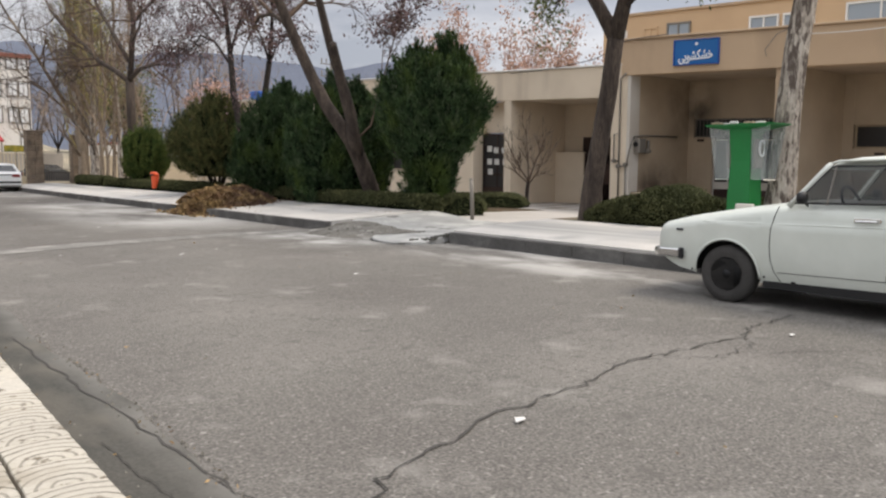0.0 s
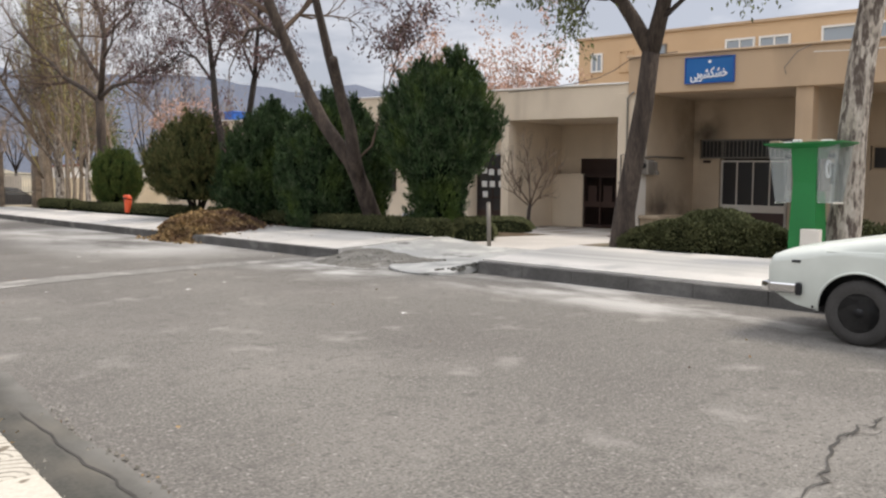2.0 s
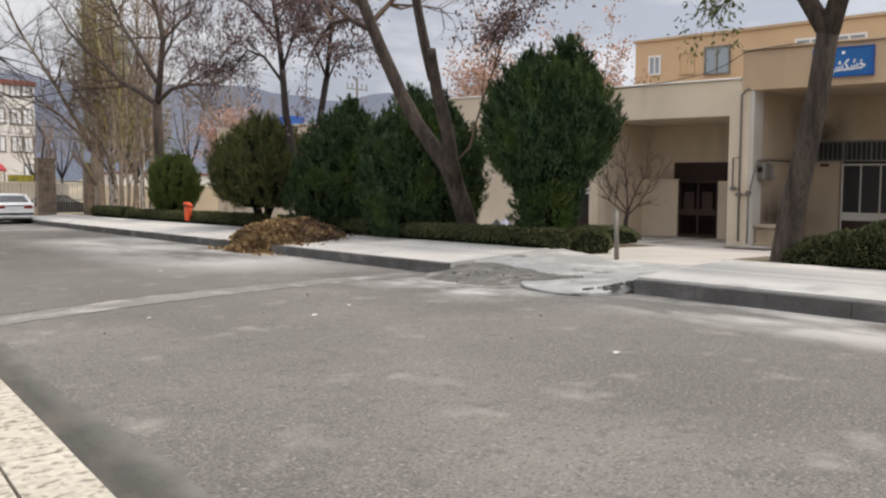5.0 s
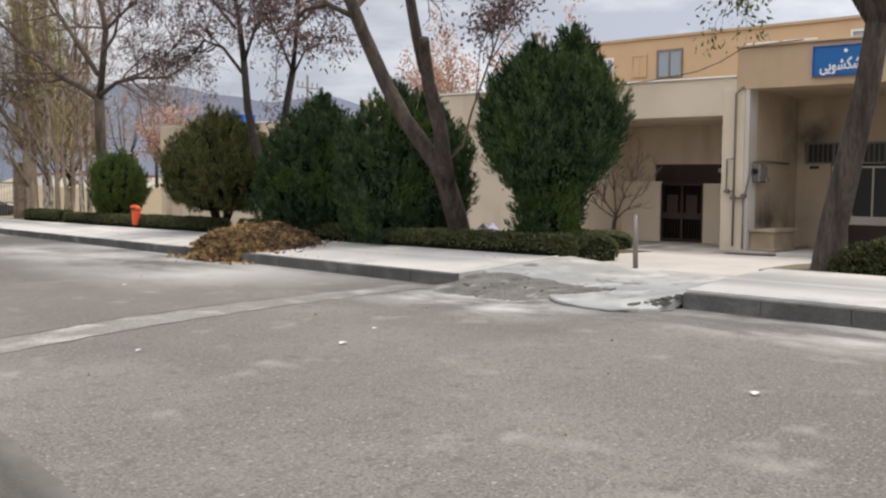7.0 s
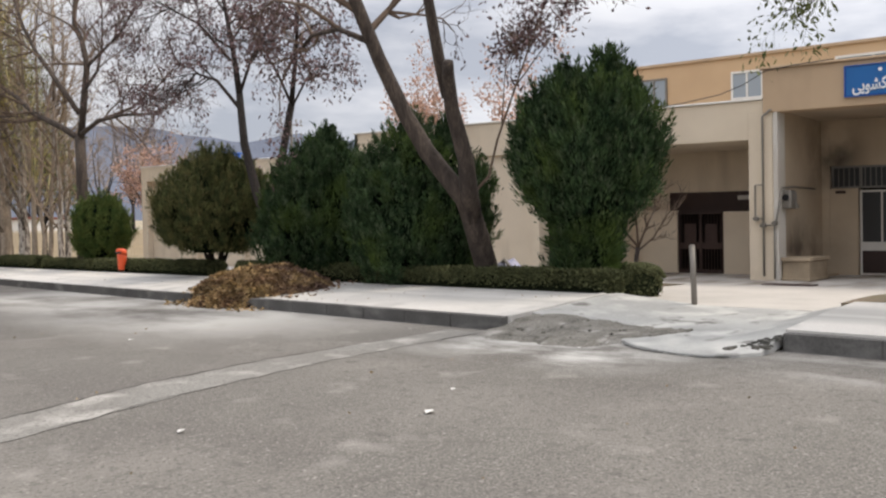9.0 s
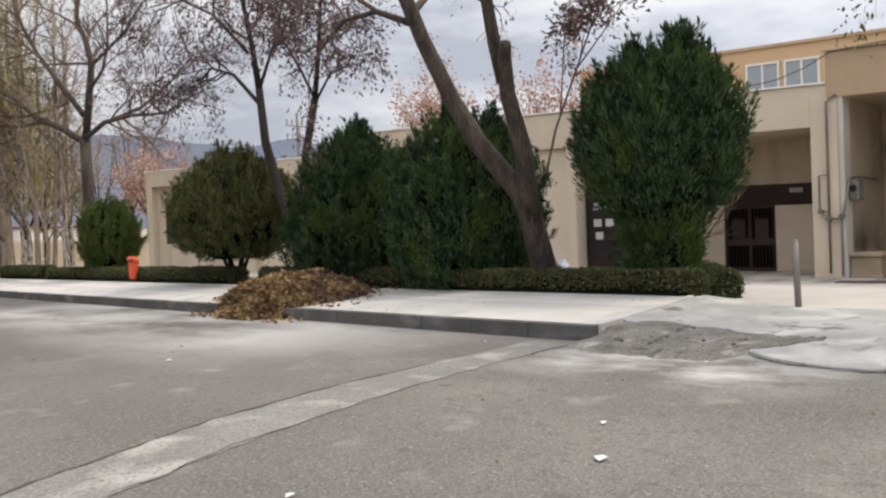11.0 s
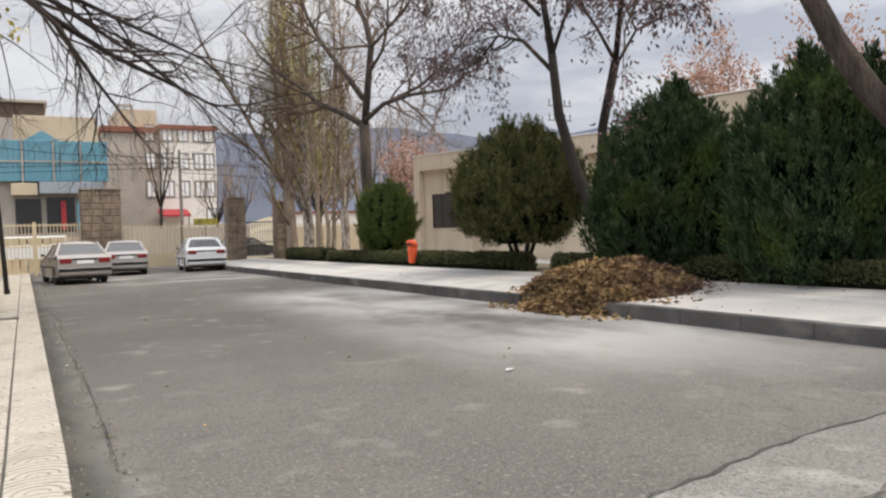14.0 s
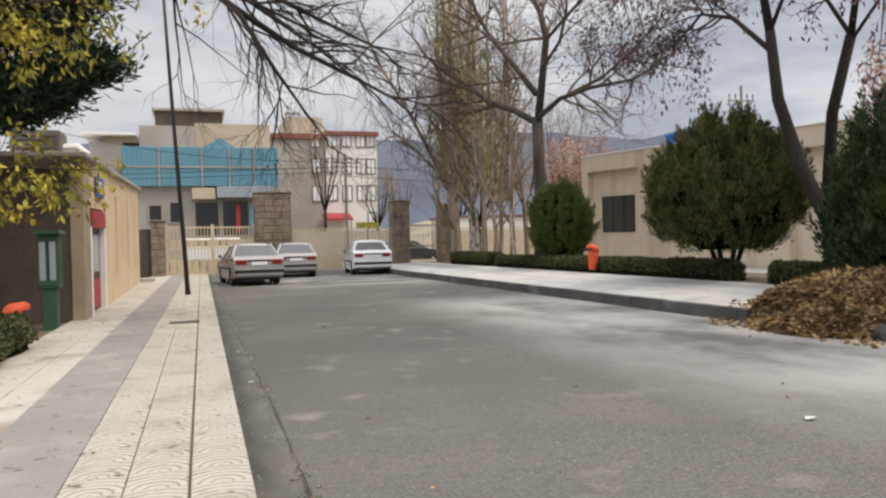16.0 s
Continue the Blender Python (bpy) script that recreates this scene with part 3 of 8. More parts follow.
# kerbs of separate stones
def kerb_run(name, label, y0, y1, height=0.2):
    run = tagged(new(name), label, "kerb", kind="structure")
    y = y0
    while y < y1 - 0.2:
        e = min(y + 1.0, y1)
        x = kerb_x((y + e) / 2)
        dz, dx = random.uniform(-0.006, 0.006), random.uniform(-0.004, 0.004)
        part("kerb_stone", Geo().box(x + dx, x + 0.15 + dx, y + 0.001, e - 0.001, -0.06, height + dz * 0.5, 0.010), KERB, run)
        y = e
    return run


kerb_run("kerb_1", "dark grey concrete kerb stones along the footway", 14.72, 52)
kerb_run("kerb_2", "dark grey concrete kerb stones beside the parked car", -12, 11.0)
solid("slab_edge", Geo().box(8.8, 11.3, 14.66, 14.76, 0.0, 0.20, 0.01).bend(lambda x, y, z: (x, y, z + (bed_z(x, y) - 0.185 if z > 0.1 else 0))), PAVING, "pale worn slab edge beside the driveway", "edging", kind="structure")

# repair strip and cracks in the road
def strip(name, left, right, z, mat, label, category):
    g = Geo()
    for p, q in zip(left, right):
        g.v += [(*p, z), (*q, z)]
    g.f = [(2 * i, 2 * i + 1, 2 * i + 3, 2 * i + 2) for i in range(len(left) - 1)]
    return solid(name, g, mat, label, category, kind="structure")


def jagged(pts, amp, n, seed):
    r = np.random.default_rng(seed)
    out = []
    for a, b in zip(pts[:-1], pts[1:]):
        for k in range(n):
            s = k / n
            out.append((a[0] + (b[0] - a[0]) * s + r.normal() * amp, a[1] + (b[1] - a[1]) * s + r.normal() * amp))
    return out + [pts[-1]]


def road_z(x, y):
    return 0.004


def crack(pts, width, seed, label, jag=0.025, rise=None):
    line = jagged(pts, jag, 9, seed)
    r = np.random.default_rng(seed + 50)
    g = Geo()
    for i, p in enumerate(line):
        a, b = line[max(i - 1, 0)], line[min(i + 1, len(line) - 1)]
        d = np.array([b[0] - a[0], b[1] - a[1]])
        d = d / (np.linalg.norm(d) + 1e-9)
        w = width * r.uniform(0.35, 1.25) * (0.15 if i in (0, len(line) - 1) else 1)
        zz = (rise(*p) if rise else max(road_z(*p), 0.004)) + 0.006
        g.v += [(p[0] - d[1] * w, p[1] + d[0] * w, zz), (p[0] + d[1] * w, p[1] - d[0] * w, zz)]
    g.f = [(2 * i, 2 * i + 1, 2 * i + 3, 2 * i + 2) for i in range(len(line) - 1)]
    return solid("road_crack", g, CRACK, label, "crack", kind="structure")


EDGE = [(1.36, 14.05), (2.3, 14.45), (3.6, 14.95), (4.9, 15.21), (6.45, 15.33), (8.4, 15.47)]
edge_a = jagged(EDGE, 0.015, 7, 2)
edge_b = jagged([(1.36, 13.35), (2.3, 13.74), (3.6, 14.18), (4.9, 14.50), (6.5, 14.74), (8.3, 14.84)], 0.015, 7, 3)
strip("road_patch", edge_a, edge_b, 0.005, PATCH, "paler asphalt repair strip across the road", "road patch")
crack(EDGE[:5], 0.014, 11, "thin dark crack along the repair strip", 0.02)
crack([(6.6, 15.34), (8.2, 15.46)], 0.006, 17, "fine dark crack along the repair strip end")
crack([(2.3, 13.75), (3.6, 14.18), (5.6, 14.62)], 0.005, 12, "fine dark crack beside the repair strip")
crack([(7.4, 14.78), (8.3, 14.85)], 0.008, 13, "fine dark crack near the kerb")
# flat dark strip: the crack at the slab lip with its shadow painted in
crack([(8.62, 11.2), (8.3, 11.22), (8.10, 11.5), (8.13, 11.9), (8.24, 12.3), (8.48, 12.68)], 0.018, 18, "dark strip for the crack and shadow under the driveway slab edge", 0.015)
crack([(1.4, 2.45), (2.1, 2.85), (2.88, 3.10), (3.7, 3.20), (4.52, 3.43), (5.2, 3.40), (5.91, 3.34), (6.4, 3.50), (7.25, 3.53)], 0.0095, 14, "wide dark crack running across the asphalt")
crack([(4.52, 3.43), (4.9, 3.22), (5.3, 3.08), (5.75, 3.12), (5.92, 3.33)], 0.005, 15, "branching dark crack in the asphalt")
crack([(5.3, 3.08), (5.9, 2.7), (6.5, 2.3)], 0.005, 16, "thin branching crack in the asphalt")

for pts, k in (([(8.05, 14.4), (8.12, 13.9), (8.1, 13.4), (8.3, 12.98), (8.7, 12.78)], 31), ([(8.5, 14.5), (8.6, 13.9), (8.75, 13.4), (9.0, 12.95), (9.3, 12.6)], 32), ([(9.0, 14.5), (9.3, 14.0), (9.45, 13.4), (9.5, 12.9)], 33), ([(8.1, 13.9), (8.5, 13.8), (9.0, 13.85), (9.5, 13.7)], 34)):
    crack(pts, 0.010, k, "dark fissure in the broken ramp", 0.03, lambda x, y: max(0.03, drive_top(x, y) + 0.02) + 0.012)

# gutter and near footway
def edge_x(y):
    """The near footway's edge, which swings out a little further on."""
    return lerp(y, (2, 17, 60), (0.855, 1.07, 1.09))


def swing(x, y, z):
    return (x + edge_x(y) - 1.08, y, z)


grid("gutter", lambda y: [edge_x(y), (edge_x(y) + 1.3) / 2, 1.34 + 0.03 * math.sin(y * 1.7) + 0.05 * noise.noise((0, y * 2.3, 1)) + 0.03 * noise.noise((0, y * 7.0, 1))], steps(-6, 50, 0.25), lambda x, y: 0.012 + (0.008 if x < edge_x(y) + 0.01 else 0.0), GUTTER, "dark cement gutter along the footway edge", "gutter", 0.03)
crack([(1.36, 1.6), (1.33, 3.0), (1.27, 4.4), (1.2, 5.6), (1.18, 7.0)], 0.008, 21, "dark open joint between gutter and asphalt", 0.018)
bpy.data.objects["road_crack.012"].location.z = 0.006
crack([(1.16, 2.2), (1.10, 2.9), (1.06, 3.5), (1.04, 4.0)], 0.004, 22, "fine crack in the gutter cement", 0.006)
bpy.data.objects["road_crack.013"].location.z = 0.012
crack([(1.34, 17.0), (1.38, 20), (1.33, 24), (1.3, 27)], 0.006, 23, "dark joint between gutter and asphalt", 0.008)
bpy.data.objects["road_crack.014"].location.z = 0.008
NEARPAVE = material("mortar_bed", (0.34, 0.325, 0.29), 0.9, vary=0.15, scale=12)
footing = Geo()
for k in range(29):
    footing.box(-1.3, 1.075, -6 + 2 * k, -4 + 2 * k, -0.1, 0.085)
solid("footway_base", footing.bend(swing), NEARPAVE, "grey mortar bed under the footway tiles", "pavement", kind="structure")
grid("footway_verge", [-9, -5, -1.32], steps(-6, 52, 6), lambda x, y: 0.09, SOIL, "bare brown soil beside the footway", "soil", 0.1)

# ---- main building ----
XF = 19.5


def lean(x, y, z):
    """The building steps up along the street."""
    return (x, y, z * (1 + 0.0111 * (y - 15)) if z > 0.3 else z)


main = thing("main_building", "long low cream rendered building with a flat roof", "building", (XF, 20, 0), kind="structure")


def wall(name, mat, *b, label="", bev=0.012):
    g = Geo()
    g.box(*b, bev)
    return part(name, g.bend(lean), mat, main, label)


# end wing
wall("wall", CREAM, XF + 0.28, XF + 0.5, 31.0, 49.2, 0, 3.4, label="cream rendered wall panel")
wall("fascia", CREAM, XF, XF + 0.5, 31.0, 49.5, 3.36, 3.93, label="deep cream roof fascia")
wall("roof", CREAM, XF + 0.3, XF + 9, 31.0, 49.5, 3.75, 3.9)
wall("coping", PALEWALL, XF - 0.04, XF + 0.5, 31.0, 49.54, 3.93, 3.97)
for y in (49.15, 43.8, 39.4, 35.2):
    wall("pilaster", CREAM, XF, XF + 0.5, y - 0.3, y + 0.33, 0, 3.36)
wall("end_wall", CREAM, XF + 0.5, XF + 9, 49.2, 49.5, 0, 3.93)
# porch wing
wall("fascia", CREAM, XF, XF + 0.4, 15.25, 31.0, 3.56, 4.52, label="deep cream roof fascia")
wall("coping", PALEWALL, XF - 0.05, XF + 0.4, 15.3, 31.02, 4.52, 4.57)
wall("roof", CREAM, XF + 0.3, XF + 9, 15.2, 31.0, 4.3, 4.45)
wall("end_wall", CREAM, XF, XF + 9, 30.8, 31.0, 3.3, 4.52)
wall("wall", CREAM, XF + 0.12, XF + 0.4, 22.3, 31.0, 0, 3.56)
wall("wall", CREAM, XF + 0.62, XF + 0.8, 20.4, 22.4, 2.5, 3.56)
wall("column", CREAM, XF, XF + 0.4, 20.16, 20.52, 0, 3.56)
wall("column", CREAM, XF, XF + 0.4, 22.2, 22.5, 0, 3.56)
XR = 22.5
wall("recess_wall", CREAM, XR, XR + 0.2, 15.3, 20.3, 2.42, 3.6, label="cream rendered wall above the dark opening")
wall("recess_wall", CREAM, XR, XR + 0.2, 19.4, 20.3, 0, 2.42)
wall("recess_wall", CREAM, XR, XR + 0.2, 15.3, 15.9, 0, 2.42)
wall("recess_side", CREAM, XF + 0.4, XR + 0.2, 20.3, 20.5, 0, 3.6)
wall("recess_side", CREAM, XF + 0.45, XR + 0.2, 15.16, 15.3, 0, 3.6)
wall("recess_soffit", CREAM, XF + 0.05, XR, 15.4, 20.3, 3.57, 3.66)
wall("screen_wall", CREAM, 22.0, 22.14, 18.9, 20.3, 0, 1.89, label="low cream screen wall before the entrance")
wall("screen_wall", CREAM, 22.0, 22.14, 15.3, 17.46, 0, 1.84)
# added backing box, coloured near-black as the unlit room
wall("inner_wall", INTERIOR, XR + 1.5, XR + 1.6, 15.2, 20.5, 0, 3.0, label="near-black backing for the darkness behind the barred door")
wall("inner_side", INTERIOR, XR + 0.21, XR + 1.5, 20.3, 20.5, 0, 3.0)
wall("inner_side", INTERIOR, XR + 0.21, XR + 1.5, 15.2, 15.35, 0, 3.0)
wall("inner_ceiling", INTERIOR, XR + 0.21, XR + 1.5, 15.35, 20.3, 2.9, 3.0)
wall("column", CREAM, XF - 0.02, XF + 0.45, 15.06, 15.66, 0, 4.25)
wall("corner_bead", WHITE, XF - 0.04, XF + 0.45, 14.94, 15.05, 0, 4.25, label="off-white rendered corner strip")
wall("door_reveal", CREAM, XF + 0.38, XF + 0.95, 22.22, 22.42, 0, 3.56)
wall("door_reveal", CREAM, XF + 0.38, XF + 0.95, 20.40, 20.59, 0, 3.56)
# tall canopy wing
wall("beam", BEAM, XF - 0.06, XF + 0.4, -6, 15.28, 4.2, 5.24, label="deep orange-beige stone beam")
wall("coping", BEAM, XF - 0.12, XF + 0.4, -6, 15.34, 5.24, 5.30)
wall("canopy_soffit", PORCH, XF + 0.4, 23.0, -6, 15.0, 4.25, 4.4)
wall("canopy_roof", BEAM, XF + 0.4, 28, -6, 15.2, 4.9, 5.05)
wall("side_wall", PORCH, XF + 0.45, 22.7, 14.95, 15.15, 0, 4.3, label="tan porch side wall with soot stains")
wall("column", BEAM, XF + 0.02, XF + 0.35, 9.96, 10.39, 0, 4.2, label="orange-beige stone column")
wall("partition", PORCH, XF + 0.35, 22.7, 9.98, 10.2, 0, 4.3)
wall("column", BEAM, XF + 0.02, XF + 0.35, 3.9, 4.3, 0, 4.2)
# back wall of the porch with its openings
XB = 22.6
wall("back_wall", PORCH, XB, XB + 0.25, 14.75, 15.1, 0, 4.3)
wall("back_wall", PORCH, XB, XB + 0.25, 10.2, 14.75, 3.02, 4.3, label="tan porch back wall blackened by soot")
wall("back_wall", PORCH, XB, XB + 0.25, 14.05, 14.75, 0, 2.42)
wall("back_wall", PORCH, XB, XB + 0.25, 10.2, 11.9, 0, 2.42)
wall("back_wall", PORCH, XB, XB + 0.25, 9.7, 10.0, 0, 4.3)
wall("back_wall", PORCH, XB, XB + 0.25, -6, 9.7, 0, 2.1)
wall("back_wall", PORCH, XB, XB + 0.25, -6, 9.7, 2.78, 4.3)
wall("back_wall", PORCH, XB, XB + 0.25, -6, 8.3, 2.1, 2.78)
# added backing wall, its black standing in for the dim room
wall("rear_wall", INTERIOR, XB + 1.5, XB + 1.6, -6, 15.1, 0, 4.3, label="near-black backing wall for the dimness behind the openings")


def main_part(name, geo, mat, label="", parent=None):
    return part(name, geo.bend(lean), mat, parent or main, label)


def opening(name, y0, y1, z0, z1, x, nv, nh, frame_mat, pane_mat, label, bars=0, thick=0.05):
    """A framed window or door set in a wall that faces the street."""
    w = main_part(name, Geo().box(x, x + 0.06, y0, y0 + thick, z0, z1).box(x, x + 0.06, y1 - thick, y1, z0, z1).box(x, x + 0.06, y0 + thick, y1 - thick, z0, z0 + thick).box(x, x + 0.06, y0 + thick, y1 - thick, z1 - thick, z1), frame_mat, label)
    for i in range(1, nv):
        y = y0 + (y1 - y0) * i / nv
        main_part("mullion", Geo().box(x + 0.008, x + 0.052, y - 0.02, y + 0.02, z0 + thick, z1 - thick), frame_mat, parent=w)
    for j in range(1, nh):
        z = z0 + (z1 - z0) * j / nh
        main_part("transom", Geo().box(x + 0.005, x + 0.05, y0 + thick, y1 - thick, z - 0.025, z + 0.025), frame_mat, parent=w)
    for i in range(nv):
        a, b = y0 + (y1 - y0) * i / nv, y0 + (y1 - y0) * (i + 1) / nv
        main_part("pane", Geo().box(x + 0.028, x + 0.034, a + 0.02, b - 0.02, z0 + 0.03, z1 - 0.03), pane_mat, parent=w)
    for i in range(bars):
        y = y0 + (y1 - y0) * (i + 0.5) / bars
        main_part("bar", Geo().box(x - 0.05, x - 0.032, y - 0.009, y + 0.009, z0, z1), IRON, parent=w)
    return w


opening("window", 44.9, 47.85, 1.17, 2.45, XF + 0.24, 3, 1, DARKMETAL, DARKGLASS, "dark-framed window in the cream wall")
opening("window", 36.2, 38.6, 1.17, 2.45, XF + 0.24, 3, 1, DARKMETAL, DARKGLASS, "dark-framed window in the cream wall")
opening("window", 26.5, 29.3, 1.17, 2.45, XF + 0.08, 3, 1, DARKMETAL, DARKGLASS, "dark-framed window in the cream wall")
door = opening("door", 20.6, 22.2, 0.11, 2.47, XF + 0.5, 2, 5, DARKMETAL, DARKGLASS, "dark brown metal door with papers behind the glass")
for y, z in ((21.8, 1.95), (21.45, 1.9), (21.8, 1.5), (21.4, 1.5), (21.75, 1.15), (20.95, 1.5), (21.0, 1.9)):
    main_part("notice", Geo().box(XF + 0.49, XF + 0.494, y - 0.13, y + 0.13, z - 0.10, z + 0.10), PAPER, parent=door)
main_part("panel", Geo().box(XF + 0.5, XF + 0.54, 20.65, 22.15, 0.15, 0.62), DARKMETAL, parent=door)
GX, GA, GB = 22.04, 17.47, 18.89
GM = (GA + GB) / 2
gate = main_part("barred_door", Geo().box(GX, GX + 0.06, GA, GA + 0.06, 0.1, 1.86).box(GX, GX + 0.06, GB - 0.06, GB, 0.1, 1.86).box(GX, GX + 0.06, GA + 0.06, GB - 0.06, 1.78, 1.86).box(GX, GX + 0.06, GA + 0.06, GB - 0.06, 0.78, 0.96).box(GX, GX + 0.06, GA + 0.06, GB - 0.06, 0.1, 0.2).box(GX - 0.005, GX + 0.065, GM - 0.035, GM + 0.035, 0.2, 1.78), DARKMETAL, "dark brown barred metal double door")
for k in range(14):
    y = GA + 0.11 + k * (GB - GA - 0.22) / 13
    main_part("bar", Geo().cyl((GX + 0.03, y, 0.2), (GX + 0.03, y, 1.78), 0.010, n=6), DARKMETAL, parent=gate)
for y0, y1 in ((GA + 0.2, GM - 0.15), (GM + 0.15, GB - 0.2)):
    main_part("panel", Geo().box(GX + 0.015, GX + 0.045, y0, y1, 0.96, 1.5), DARKMETAL, parent=gate)
main_part("lintel_panel", Geo().box(XR + 0.04, XR + 0.08, 15.9, 19.4, 1.86, 2.42), DARKMETAL, "dark brown panel above the barred door")
main_part("tag", Geo().box(XR + 0.02, XR + 0.04, 16.9, 17.25, 2.18, 2.30, 0.005), WHITE, "small white plate on the dark panel")
# porch window row, door and second window
bars = opening("window", 10.3, 14.72, 2.42, 3.02, XB + 0.05, 6, 1, IRON, DARKGLASS, "high barred window strip in the porch", bars=34)
shop = opening("door", 11.95, 14.02, 0.1, 2.36, XB + 0.05, 4, 1, WHITE, DARKGLASS, "white-framed glazed door with dark panes")
main_part("panel", Geo().box(XB + 0.03, XB + 0.09, 12.0, 13.97, 0.75, 0.98), WHITE, parent=shop)
main_part("panel", Geo().box(XB + 0.04, XB + 0.08, 12.0, 13.97, 0.15, 0.75), DARKMETAL, parent=shop)
opening("window", 8.3, 9.66, 2.1, 2.78, XB + 0.05, 1, 1, TIMBER, DARKGLASS, "dark window with a pale wooden frame")
main_part("door_plate", Geo().box(XB - 0.02, XB, 14.35, 14.6, 2.28, 2.36), DARKMETAL)
main_part("door_plate", Geo().box(XB - 0.02, XB, 8.85, 9.1, 1.9, 1.98), DARKMETAL)
opening("door", 7.2, 8.2, 0.1, 2.05, XB - 0.06, 1, 2, PALEWALL, DARKGLASS, "pale-framed door in the porch")

# gas pipes and meter
pipes = thing("gas_pipes", "grey gas pipes with valves on the corner column", "pipes", (19.42, 15.2, 0.09))
part("riser", Geo().tube([(19.42, 15.28, 0.2), (19.42, 15.28, 4.1), (19.42, 15.1, 4.25), (19.7, 14.9, 4.25)], 0.028, 8).bend(lean), PIPE, pipes, smooth=True)
part("drop", Geo().tube([(19.42, 15.28, 1.45), (19.42, 15.0, 1.45), (19.42, 14.9, 1.9), (19.6, 14.88, 2.35), (20.2, 14.88, 2.4), (21.9, 14.9, 2.4)], 0.026, 8), PIPE, pipes, smooth=True)
part("branch", Geo().tube([(19.42, 15.28, 1.62), (19.42, 15.48, 1.62), (19.42, 15.48, 2.45), (19.42, 15.28, 2.45)], 0.022, 8), PIPE, pipes, smooth=True)
part("lower_pipe", Geo().tube([(19.42, 15.02, 0.15), (19.42, 15.02, 1.45)], 0.022, 8), PIPE, pipes, smooth=True)
for y, z in ((15.28, 1.45), (15.0, 1.5), (15.45, 1.62)):
    part("valve", Geo().cyl((19.34, y, z), (19.46, y, z), 0.06, n=10).box(19.33, 19.36, y - 0.07, y + 0.07, z - 0.012, z + 0.012), PIPE, pipes)
meter = thing("gas_meter", "grey box gas meter on the porch wall", "meter", (19.9, 14.85, 1.8))
part("case", Geo().box(19.68, 20.05, 14.72, 14.94, 1.85, 2.3, 0.03), PIPE, meter)
part("dial", Geo().cyl((19.66, 14.84, 2.12), (19.69, 14.84, 2.12), 0.08, n=14), BLACK, meter)
part("regulator", Geo().lathe((20.3, 14.84, 2.05), ((0.02, -0.2), (0.10, -0.18), (0.10, -0.1), (0.05, -0.05), (0.05, 0.2)), 12), PIPE, meter)
crate = thing("storage_box", "low weathered beige chest in the porch corner", "box", (20.1, 14.5, 0.09))
part("body", Geo().box(19.62, 20.92, 14.30, 14.93, 0.09, 0.56, 0.02), TIMBER, crate)
part("lid", Geo().box(19.56, 20.98, 14.24, 14.94, 0.56, 0.66, 0.02), TIMBER, crate)
part("plinth", Geo().box(19.58, 20.96, 14.26, 14.94, 0.09, 0.16, 0.015), TIMBER, crate)
for k in range(4):
    part("batten", Geo().box(19.605, 19.62, 14.36 + 0.16 * k, 14.40 + 0.16 * k, 0.17, 0.55), TIMBER, crate)
plank = thing("plank", "pale wooden plank lying beside the chest", "plank", (21.6, 14.6, 0.2))
part("board", Geo().box(20.95, 22.3, 14.45, 14.62, 0.10, 0.14, 0.005).box(21.1, 22.2, 14.66, 14.80, 0.10, 0.13, 0.005), TIMBER, plank)
mat_ = thing("door_grating", "dark drain grating in the forecourt", "grating", (17.9, 14.2, 0.12))
part("frame", Geo().box(17.75, 18.15, 13.6, 14.7, 0.095, 0.13, 0.01), DARKMETAL, mat_)

# sign
sign = thing("shop_sign", "blue sign board with white lettering on the beam", "sign", (19.43, 12.7, 4.45))
part("board", Geo().box(19.38, 19.44, 12.0, 13.37, 4.42, 5.10, 0.012).bend(lean), SIGNBLUE, sign)
part("border", Geo().box(19.36, 19.45, 11.97, 12.0, 4.40, 5.12).box(19.36, 19.45, 13.37, 13.40, 4.40, 5.12).box(19.36, 19.45, 12.0, 13.37, 5.10, 5.12).box(19.36, 19.45, 12.0, 13.37, 4.40, 4.42).bend(lean), BLUE, sign)


def lettering(name, text, size, at, mat, parent, depth=0.004, turn=-90):
    curve = bpy.data.curves.new(name, "FONT")
    curve.body, curve.size, curve.extrude, curve.align_x, curve.align_y = text, size, depth, "CENTER", "CENTER"
    curve.offset = 0.006
    tmp = new(name, curve)
    me = bpy.data.meshes.new_from_object(tmp.evaluated_get(bpy.context.evaluated_depsgraph_get()))
    bpy.data.objects.remove(tmp)
    ob = new(name, me)
    me.materials.clear()
    me.materials.append(mat)
    ob.parent = parent
    m = Matrix.Translation(Vector(at) - world_spot(parent)) @ Euler((radians(90), 0, radians(turn))).to_matrix().to_4x4()
    ob.matrix_local = m
    return ob


part("emblem", Geo().lathe((19.372, 12.66, 4.98), ((0.045, -0.004), (0.045, 0.004), (0.02, 0.006)), 10, "x").bend(lean), SIGNWHITE, sign)
# the word in joined letter forms, from its last letter to its first
word = lettering("lettering", "\uFBFD\uFBFE\uFEEE\uFEB8\uFB91\uFEB8\uFEA7", 0.252, (19.368, 12.685, 4.535), SIGNWHITE, sign, 0.006)
word.scale = (1.0, 1.45, 1.0)
tagged(word, "white joined script lettering")
